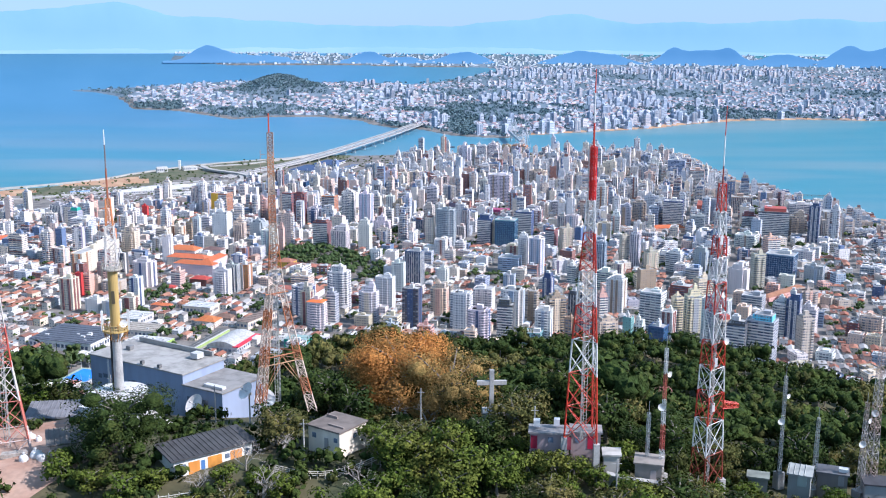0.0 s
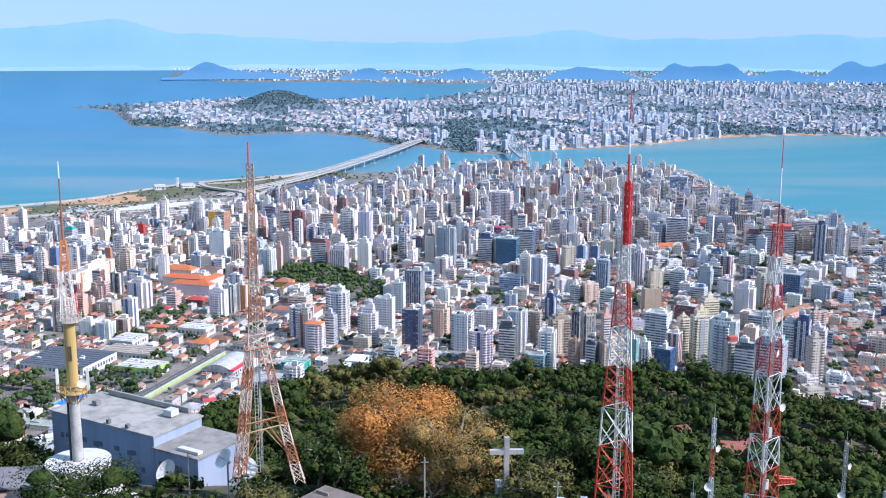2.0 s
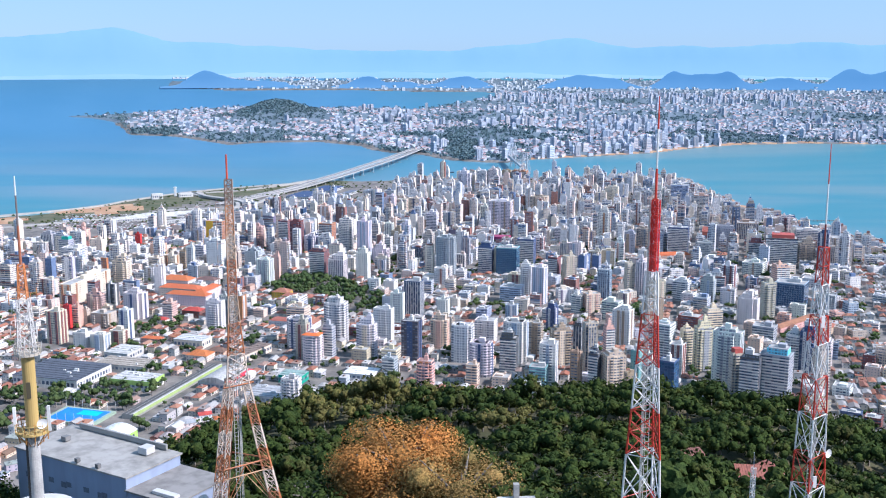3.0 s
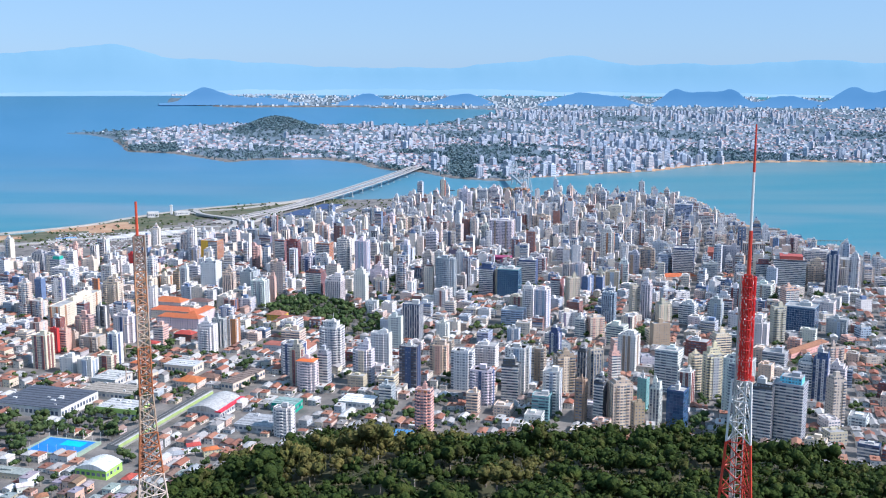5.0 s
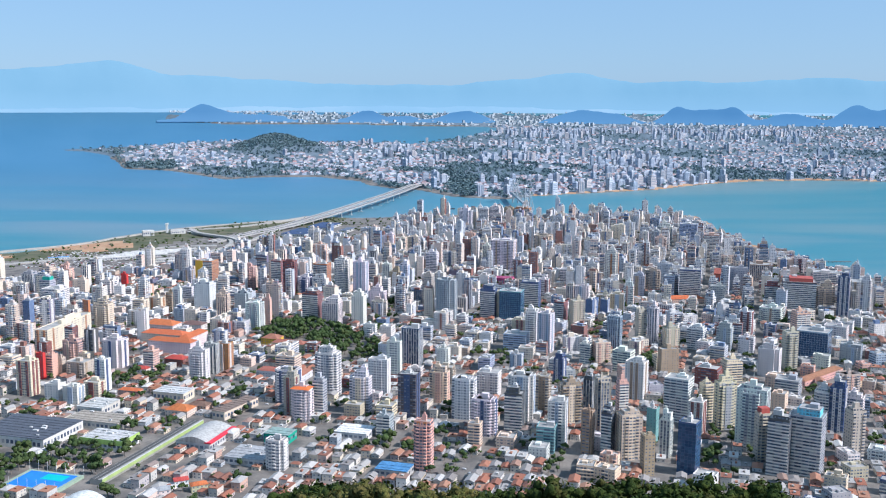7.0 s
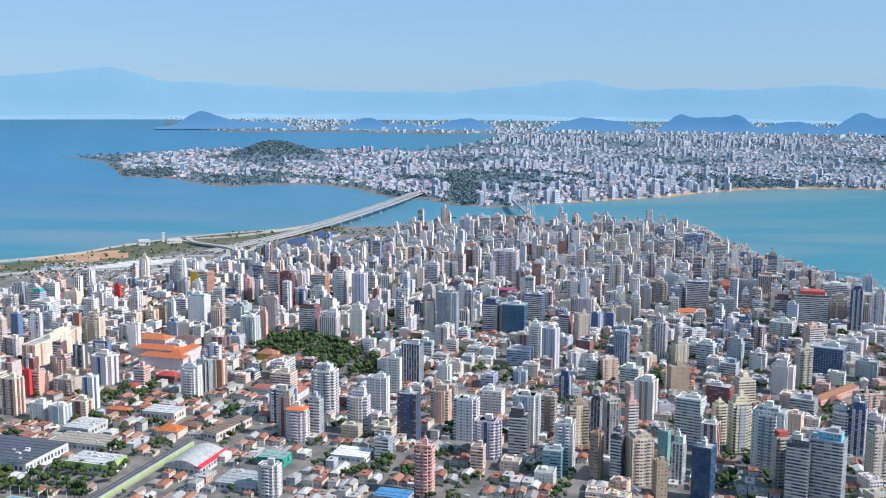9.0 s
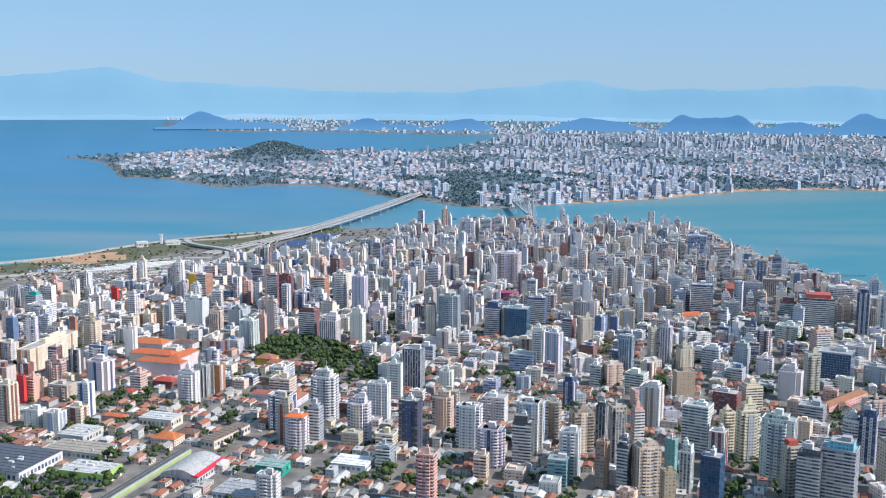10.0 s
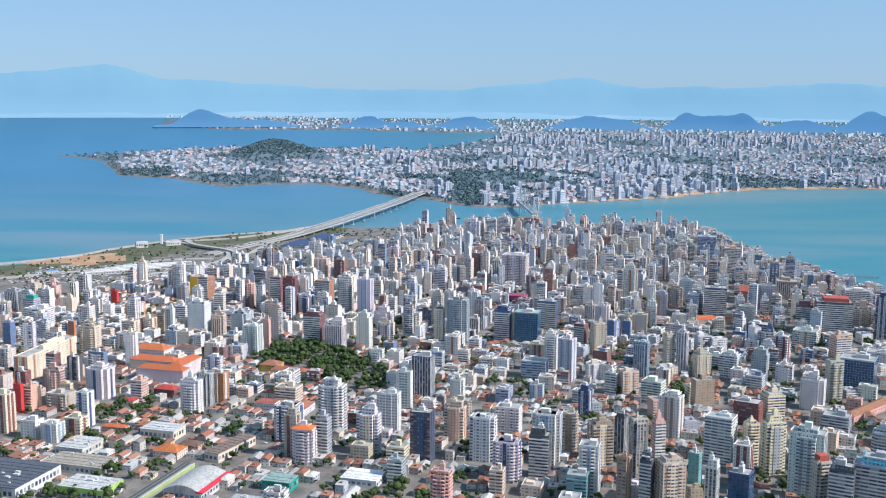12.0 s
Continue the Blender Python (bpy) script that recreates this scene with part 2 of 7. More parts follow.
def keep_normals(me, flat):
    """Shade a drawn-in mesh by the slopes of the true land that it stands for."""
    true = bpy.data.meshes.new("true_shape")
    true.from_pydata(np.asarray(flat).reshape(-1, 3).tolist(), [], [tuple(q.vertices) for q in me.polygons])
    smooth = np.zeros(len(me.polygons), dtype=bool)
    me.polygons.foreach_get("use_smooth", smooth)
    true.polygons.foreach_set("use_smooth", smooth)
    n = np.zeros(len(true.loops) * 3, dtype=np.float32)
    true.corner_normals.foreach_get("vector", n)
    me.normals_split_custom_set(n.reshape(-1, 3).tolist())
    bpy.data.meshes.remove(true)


def polar_sheet(name, radii, angles, height, mats, slot=None):
    r, a = np.meshgrid(radii, angles, indexing="ij")
    x, y = HUB[0] + r * np.sin(a), HUB[1] + r * np.cos(a)
    z = height(x, y)
    v = drawn_in(np.stack([x, y, z], -1)).reshape(-1, 3)
    n, m = len(radii), len(angles)
    i = (np.arange(n - 1)[:, None] * m + np.arange(m - 1)[None]).ravel()
    f = np.stack([i, i + m, i + m + 1, i + 1], 1)
    slots = None
    if slot is not None:
        slots = slot(x, y)[:-1, :-1].ravel()
    me = bpy.data.meshes.new(name)
    me.from_pydata(v.tolist(), [], f.tolist())
    for q in mats:
        me.materials.append(q)
    if slots is not None:
        me.polygons.foreach_set("material_index", slots.astype(np.int32))
    me.polygons.foreach_set("use_smooth", np.ones(len(f), dtype=bool))
    if me.polygons[0].normal.z < 0:
        me.flip_normals()
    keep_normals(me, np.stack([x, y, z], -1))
    return me


ANGLES = np.radians(np.concatenate([np.linspace(-180, -34, 40), np.linspace(-33.5, 33.5, 260), np.linspace(34, 180, 40)]))
LAND_R = np.concatenate([np.linspace(1, 700, 75), np.geomspace(706, 3000, 90), np.geomspace(3015, 9000, 110), np.geomspace(9100, 16650, 24)])
SAND = plain("bare_sand", (0.42, 0.23, 0.125), (0.5, 0.34, 0.21), 0.03, 0.95)
GRASS_LAND = plain("rough_grass", (0.07, 0.09, 0.04), (0.15, 0.14, 0.085), 0.03, 0.95)
FOREST_FLOOR = plain("forest_floor", (0.05, 0.06, 0.025), (0.12, 0.1, 0.05), 0.08, 0.95)

RED_SOIL = plain("bare_red_soil", (0.34, 0.2, 0.14), (0.48, 0.33, 0.25), 0.12, 0.95)
# the mainland's haze is painted into its ground colour as blue-grey
MAIN_GROUND = plain("hazed_mainland_ground", (0.1, 0.15, 0.19), (0.17, 0.225, 0.28), 0.012, 0.9)


def ground_kind(x, y):
    z = ground_z(x, y)
    hill = (y < 1100) & (z > 20)
    d_i, d_m = inside(ISLAND, x, y), inside(MAINLAND, x, y)
    west = (x < -300 + (y - 2750) * 0.3) & (y > 2150) & (d_i < 190) & (d_i > 0)
    beach = ((d_i < 26) & (d_i > 0) & (x > -150)) | ((d_m < 30) & (d_m > 0) & (x > 300) & (y < 4700))
    out = np.zeros(x.shape, dtype=int)
    out[west] = 2
    out[beach | (((x + 800) / 120) ** 2 + ((y - 2370) / 75) ** 2 < 1) & (d_i > 0) | (((x + 1010) / 130) ** 2 + ((y - 2200) / 60) ** 2 < 1) & (d_i > 0)] = 1
    out[hill] = 3
    out[((x + 74) / 18) ** 2 + ((y - 168) / 16) ** 2 < 1] = 5
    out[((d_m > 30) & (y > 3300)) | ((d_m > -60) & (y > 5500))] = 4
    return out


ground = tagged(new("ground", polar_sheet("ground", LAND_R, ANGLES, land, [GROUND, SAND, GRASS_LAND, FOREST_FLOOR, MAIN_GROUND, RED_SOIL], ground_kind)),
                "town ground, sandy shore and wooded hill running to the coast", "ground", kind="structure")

# water: deep blue-green, slightly rippled
WATER, nt, p = material("bay_water", 0.4)
drift = node(nt, "Mapping", Scale=(0.00045, 0.0021, 0.001))
nt.links.new(nt.nodes.new("ShaderNodeNewGeometry").outputs["Position"], drift.inputs[0])
streak = node(nt, "TexNoise", Scale=1.0, Detail=4.0)
nt.links.new(drift.outputs[0], streak.inputs["Vector"])
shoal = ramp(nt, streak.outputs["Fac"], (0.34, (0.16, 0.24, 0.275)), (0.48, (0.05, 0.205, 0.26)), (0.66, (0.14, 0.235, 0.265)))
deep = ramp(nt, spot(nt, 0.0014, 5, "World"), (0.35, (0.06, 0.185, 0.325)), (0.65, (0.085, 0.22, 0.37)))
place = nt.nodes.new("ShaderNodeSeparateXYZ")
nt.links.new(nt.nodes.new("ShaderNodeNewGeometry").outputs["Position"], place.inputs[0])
reach = node(nt, "MapRange", From_Min=2300.0, From_Max=4100.0)      # the base colour turns bluer farther out and to the left
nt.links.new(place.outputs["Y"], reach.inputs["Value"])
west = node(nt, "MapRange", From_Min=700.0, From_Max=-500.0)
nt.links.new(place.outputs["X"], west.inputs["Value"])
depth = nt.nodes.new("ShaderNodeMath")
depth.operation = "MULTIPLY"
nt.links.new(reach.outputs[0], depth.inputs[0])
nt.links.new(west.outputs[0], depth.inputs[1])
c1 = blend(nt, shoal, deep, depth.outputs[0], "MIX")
nt.links.new(c1, p.inputs["Base Color"])
p.inputs["Specular IOR Level"].default_value = 0.2
rough_bump(nt, p, spot(nt, 0.06, 6, "World"), 0.25, 1.0)
WATER_R = np.concatenate([np.linspace(500, 3000, 20), np.geomspace(3050, 17200, 60)])
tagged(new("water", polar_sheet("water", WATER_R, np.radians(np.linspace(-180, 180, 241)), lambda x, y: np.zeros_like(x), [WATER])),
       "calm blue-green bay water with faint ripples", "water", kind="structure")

# ---- far hills and mountains ----
def far_ridge(name, label, dist, stand, bumps, base, tone, lo, hi, depth, seed, rough_z, foot):
    """A range of hills seen across the water: a strip of relief with a front slope, a crest and a back slope."""
    rng = np.random.RandomState(seed)
    ang = np.radians(np.linspace(lo, hi, 420))
    deg = np.degrees(ang)
    crest = np.full(ang.shape, float(base))
    for at, tall, wide in bumps:
        crest += tall * np.exp(-((deg - at) / wide) ** 2)
    for k in range(8):
        crest += rough_z * 0.66 ** k * np.sin(deg * (0.9 * 1.9 ** k) + rng.rand() * 6)
    crest = np.maximum(crest, 1)
    rows = []
    for s in np.linspace(0, 1, 14):
        prof = math.sin(s * math.pi / 2) ** 0.8
        r = dist + depth * s + np.where(deg < -8.5, 800, 0) * (dist < 12000)
        gully = 1 + 0.03 * np.sin(deg * 7 + s * 5 + seed) * math.sin(s * math.pi)
        rows.append(np.stack([HUB[0] + r * np.sin(ang), HUB[1] + r * np.cos(ang), crest * prof * gully], -1))
    rows.append(np.stack([HUB[0] + (dist + depth * 2) * np.sin(ang), HUB[1] + (dist + depth * 2) * np.cos(ang), crest * 0], -1))
    v = np.array(rows) - HUB
    flat = np.hypot(v[..., 0], v[..., 1])
    depths = np.linspace(stand, stand + (5 if stand < 4700 else 60), len(rows))[:, None]
    v = HUB + v * (depths / flat)[..., None]
    n, m = v.shape[:2]
    i = (np.arange(n - 1)[:, None] * m + np.arange(m - 1)[None]).ravel()
    f = np.stack([i, i + 1, i + m + 1, i + m], 1)
    # haze is painted as a blue glow on the slopes, paler towards the foot
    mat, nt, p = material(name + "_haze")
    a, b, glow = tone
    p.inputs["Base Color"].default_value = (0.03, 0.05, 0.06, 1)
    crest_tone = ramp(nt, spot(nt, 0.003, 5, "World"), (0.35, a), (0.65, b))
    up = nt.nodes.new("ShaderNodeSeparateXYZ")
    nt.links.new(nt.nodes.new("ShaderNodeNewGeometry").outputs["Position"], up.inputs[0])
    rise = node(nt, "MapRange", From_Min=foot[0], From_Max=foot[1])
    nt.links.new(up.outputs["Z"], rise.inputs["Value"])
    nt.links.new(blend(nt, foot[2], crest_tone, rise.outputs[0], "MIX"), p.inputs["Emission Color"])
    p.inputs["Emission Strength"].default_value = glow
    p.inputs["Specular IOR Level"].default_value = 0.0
    return tagged(new(name, mesh(name, v.reshape(-1, 3), f, [mat], smooth=True)), label, "mountains", kind="structure")


far_ridge("backdrop_mountains", "mountain range far across the bay in painted blue haze", 17600, 4790,
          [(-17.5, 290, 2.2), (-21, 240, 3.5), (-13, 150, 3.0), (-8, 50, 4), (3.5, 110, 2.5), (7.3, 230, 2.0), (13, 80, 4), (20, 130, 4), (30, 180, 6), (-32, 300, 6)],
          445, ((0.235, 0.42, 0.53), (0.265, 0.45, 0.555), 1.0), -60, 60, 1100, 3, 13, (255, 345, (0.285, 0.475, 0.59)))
far_ridge("backdrop_hills", "wooded hills behind the mainland town in painted blue haze", 11200, 4687,
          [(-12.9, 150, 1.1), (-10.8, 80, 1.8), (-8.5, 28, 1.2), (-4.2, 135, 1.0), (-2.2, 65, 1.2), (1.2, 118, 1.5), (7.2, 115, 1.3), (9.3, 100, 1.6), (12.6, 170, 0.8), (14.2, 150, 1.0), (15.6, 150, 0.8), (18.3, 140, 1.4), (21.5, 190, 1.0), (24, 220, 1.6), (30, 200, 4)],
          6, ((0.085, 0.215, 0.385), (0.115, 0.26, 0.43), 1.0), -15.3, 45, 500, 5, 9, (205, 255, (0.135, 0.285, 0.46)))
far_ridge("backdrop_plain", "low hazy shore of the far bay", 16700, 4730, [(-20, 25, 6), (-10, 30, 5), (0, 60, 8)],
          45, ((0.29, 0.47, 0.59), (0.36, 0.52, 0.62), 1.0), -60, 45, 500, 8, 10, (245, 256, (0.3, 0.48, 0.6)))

# ---- buildings ----
PAINT = {"W": (0.78, 0.75, 0.74), "C": (0.79, 0.66, 0.51), "P": (0.72, 0.46, 0.37), "B": (0.56, 0.49, 0.4), "G": (0.44, 0.46, 0.49), "N": (0.07, 0.11, 0.24),
         "M": (0.25, 0.09, 0.08), "O": (0.5, 0.23, 0.1), "Y": (0.85, 0.5, 0.05), "R": (0.62, 0.05, 0.05), "D": (0.1, 0.1, 0.11), "T": (0.42, 0.32, 0.23),
         "U": (0.4, 0.48, 0.6), "K": (0.2, 0.42, 0.42)}
TONE = {"W": "white", "C": "cream", "P": "peach", "B": "beige", "G": "grey", "N": "navy blue", "M": "maroon", "O": "orange-brown", "Y": "yellow", "R": "red",
        "D": "dark grey", "T": "tan", "U": "pale blue", "K": "teal"}
LOOK = {"g": "rows of small windows", "b": "ribbon windows and projecting floor bands", "c": "stacked balconies on its front", "s": "upright strips of dark windows",
        "k": "dark glass curtain walls", "p": "blank side walls"}
FLOOR = 3.0


def side_frames(w, d):
    """Each face of a block: a point along it and out of it, to x and y."""
    yield w, lambda s, o: (s, -d / 2 - o)
    yield d, lambda s, o: (-w / 2 - o, -s)
    yield d, lambda s, o: (w / 2 + o, s)
    yield w, lambda s, o: (-s, d / 2 + o)


def panel(sh, to, s0, s1, z0, z1, out):
    (ax, ay), (bx, by) = to(s0, out), to(s1, out)
    sh.quad((ax, ay, z0), (bx, by, z0), (bx, by, z1), (ax, ay, z1))


def ledge(sh, to, s0, s1, z0, z1, depth):
    """A box that stands out from a face."""
    (ax, ay), (bx, by), (cx, cy), (ex, ey) = to(s0, 0), to(s1, 0), to(s1, depth), to(s0, depth)
    k = len(sh.v)
    sh.v += [(ax, ay, z0), (bx, by, z0), (cx, cy, z0), (ex, ey, z0), (ax, ay, z1), (bx, by, z1), (cx, cy, z1), (ex, ey, z1)]
    for q in ((3, 2, 6, 7), (2, 1, 5, 6), (0, 3, 7, 4), (7, 6, 5, 4), (0, 1, 2, 3)):
        sh.f.append(tuple(k + i for i in q))
        sh.s.append(0)


def volume(wall, roof, cx, cy, w, d, z0, z1, rim=1.0):
    """Upright walls with a parapet, and the flat roof inside it."""
    x0, y0, x1, y1, t, top = cx - w / 2, cy - d / 2, cx + w / 2, cy + d / 2, 0.3, z1 + rim
    k = len(wall.v)
    for e, z in ((0, z0), (0, top), (t, top), (t, z1 - 0.3)):
        wall.v += [(x0 + e, y0 + e, z), (x1 - e, y0 + e, z), (x1 - e, y1 - e, z), (x0 + e, y1 - e, z)]
    for r in range(3):
        for i in range(4):
            j = (i + 1) % 4
            wall.f.append((k + r * 4 + i, k + r * 4 + j, k + r * 4 + 4 + j, k + r * 4 + 4 + i))
            wall.s.append(0)
    roof.quad((x0 + t, y0 + t, z1), (x1 - t, y0 + t, z1), (x1 - t, y1 - t, z1), (x0 + t, y1 - t, z1))


def column_kinds(n, style, rng, front):
    """What stands in each column of openings along a face, mirrored about its middle."""
    pick = {"g": "nnnwsb", "c": "bbwnb", "p": "nws"}[style] if front else {"g": "nnws", "c": "nswb", "p": "--s"}[style]
    half = [rng.choice(pick) for _ in range((n + 1) // 2)]
    if style == "c" and front and "b" not in half:
        half[0] = "b"
    return half + half[:n // 2][::-1]


def clad_face(sh, style, length, to, z_lo, floors, rng, front, accent):
    """Openings, balconies, ribs and a coloured bay on one face, storey by storey."""
    glass, out, strip = sh
    h = z_lo + floors * FLOOR
    n = max(2, round(length / 3.2))
    step = length / n
    if style in "gcp":
        kinds = column_kinds(n, style, rng, front)
        wide, tall, sill, deep = rng.uniform(0.4, 0.75), rng.uniform(1.0, 1.5), rng.uniform(0.85, 1.1), rng.uniform(0.9, 1.5)
        bay = 1 + accent % max(1, n - 2) if accent and n > 3 else -1
        bays = {bay, n - 1 - bay} if bay >= 0 and accent % 2 else {bay}
        for j, kind in enumerate(kinds):
            s = -length / 2 + (j + 0.5) * step
            o = 0.06
            if j in bays:
                ledge(strip, to, s - step / 2, s + step / 2, z_lo, h + 0.9, 0.5)
                o, kind = 0.56, "n" if kind == "b" else kind
            if kind == "-":
                continue
            for fl in range(floors):
                z = z_lo + fl * FLOOR
                if kind == "b":
                    panel(glass, to, s - step * 0.44, s + step * 0.44, z + 0.25, z + 2.65, o)
                    if fl:
                        ledge(out, to, s - step * 0.48, s + step * 0.48, z - 0.15, z + 0.95, deep)
                elif kind == "w":
                    panel(glass, to, s - step * 0.37, s + step * 0.37, z + sill, z + sill + tall, o)
                elif kind == "s":
                    panel(glass, to, s - 0.4, s + 0.4, z + 1.3, z + 2.2, o)
                else:
                    panel(glass, to, s - wide, s + wide, z + sill, z + sill + tall, o)
        return
    for fl in range(floors):
        z = z_lo + fl * FLOOR
        if style == "b" and front:
            for j in range(0, n, 2):
                panel(glass, to, -length / 2 + j * step + 0.25, min(length / 2, -length / 2 + (j + 2) * step) - 0.25, z + 1.2, z + 2.75, 0.06)
            ledge(out, to, -length / 2, length / 2, z - 0.1, z + 1.1, 0.7)
        else:
            for j in range(n):
                s = -length / 2 + (j + 0.5) * step
                if style == "b":
                    panel(glass, to, s - step * 0.33, s + step * 0.33, z + 1.0, z + 2.5, 0.06)
                elif style == "k":
                    panel(glass, to, s - step / 2 + 0.12, s + step / 2 - 0.12, z + 0.2, z + 2.9, 0.06)
                else:
                    panel(glass, to, s - step * 0.27, s + step * 0.27, z + 0.25, z + 2.75, 0.06)
    if style == "s":
        for j in range(n + 1):
            s = -length / 2 + j * step
            ledge(out, to, max(s - 0.3, -length / 2), min(s + 0.3, length / 2), z_lo, h + 0.5, 0.35)


def block_parts(style, w, d, floors, rng, sides=4, striped=False):
    """The parts of a block of flats or offices: wall, windows, roof, roof houses and what stands out of its faces."""
    h = floors * FLOOR + 0.6
    wall, glass, roof, house, out, strip, aerial = (Shape() for _ in range(7))
    accent = rng.choice([1, 3, 5]) if striped else rng.randint(1, 9) if floors > 5 and rng.random() < 0.6 else 0
    x, y = w / 2, d / 2
    winged = floors > 6 and style in "gcs" and min(w, d) > 10.5 and rng.random() < 0.5
    # a plain block, or a cross-shaped one of two wings
    wings = [(w, d * rng.uniform(0.62, 0.74), 0.0), (w * rng.uniform(0.52, 0.7), d, rng.choice([0.0, FLOOR]))] if winged else [(w, d, 0.0)]
    for ww, dd, drop in wings:
        volume(wall, roof, 0, 0, ww, dd, -6, h - drop, 1.0)
        for i, (length, to) in enumerate(side_frames(ww, dd)):
            if i >= sides:
                break
            clad_face((glass, out, strip), style, length, to, 0, floors - (drop > 0), rng, i in (0, 3) or (winged and rng.random() < 0.4), accent)
    hw, hd = (wings[0][0] * 0.8, wings[0][1]) if winged else (w, d)
    # set-back top storeys, stair and lift house, water tank, mast
    top = h
    if floors > 8 and rng.random() < 0.45:
        cw, cd, n = hw * rng.uniform(0.6, 0.8), hd * rng.uniform(0.6, 0.8), rng.choice([1, 1, 2])
        cx, cy = rng.uniform(-0.08, 0.08) * w, rng.uniform(0, 0.1) * d
        volume(wall, roof, cx, cy, cw, cd, h - 0.2, h + n * FLOOR, 0.6)
        for i, (length, to) in enumerate(side_frames(cw, cd)):
            if i < min(sides, 3):
                clad_face((glass, out, strip), "g", length, lambda s, o, to=to: (to(s, o)[0] + cx, to(s, o)[1] + cy), h, n, rng, True, 0)
        top = h + n * FLOOR
    lw, ld = hw * rng.uniform(0.22, 0.42), hd * rng.uniform(0.25, 0.45)
    ox, oy = rng.uniform(-0.15, 0.2) * hw, rng.uniform(-0.1, 0.2) * hd
    lh = rng.uniform(2.4, 5.6) if floors > 5 else 2.0
    house.box(ox - lw / 2, oy - ld / 2, top, ox + lw / 2, oy + ld / 2, top + lh)
    if floors > 7:
        if rng.random() < 0.5:
            house.box(ox - lw / 4, oy - ld / 4, top + lh, ox + lw / 4, oy + ld / 4, top + lh + rng.uniform(1.5, 3.4))
        if rng.random() < 0.35:
            aerial.strut((ox, oy, top + lh), (ox, oy, top + lh + rng.uniform(5, 9)), 0.12)
    for _ in range(rng.randint(0, 3)):
        bx, by, bs = rng.uniform(-0.38, 0.38) * hw, rng.uniform(-0.38, 0.38) * hd, rng.uniform(0.7, 1.6)
        house.box(bx - bs, by - bs * 0.7, h, bx + bs, by + bs * 0.7, h + rng.uniform(1.2, 2.4))
    return {"wall": wall, "glazing": glass, "roof": roof, "roof_house": house, "balcony" if style in "bcg" else "pilaster": out, "accent_bay": strip, "aerial": aerial}


FOOT = []      # ground already built on: x, y, half width, half depth, turn


def built(x, y, w, d, turn):
    FOOT.append((x, y, w / 2, d / 2, math.cos(radians(turn)), math.sin(radians(turn))))


def gap(x, y):
    """How far a place is from the nearest built ground."""
    a = np.array(FOOT)
    dx, dy = x - a[:, 0], y - a[:, 1]
    u, v = np.abs(dx * a[:, 4] + dy * a[:, 5]) - a[:, 2], np.abs(dy * a[:, 4] - dx * a[:, 5]) - a[:, 3]
    return float((np.hypot(np.maximum(u, 0), np.maximum(v, 0)) + np.minimum(np.maximum(u, v), 0)).min())
blocks = []


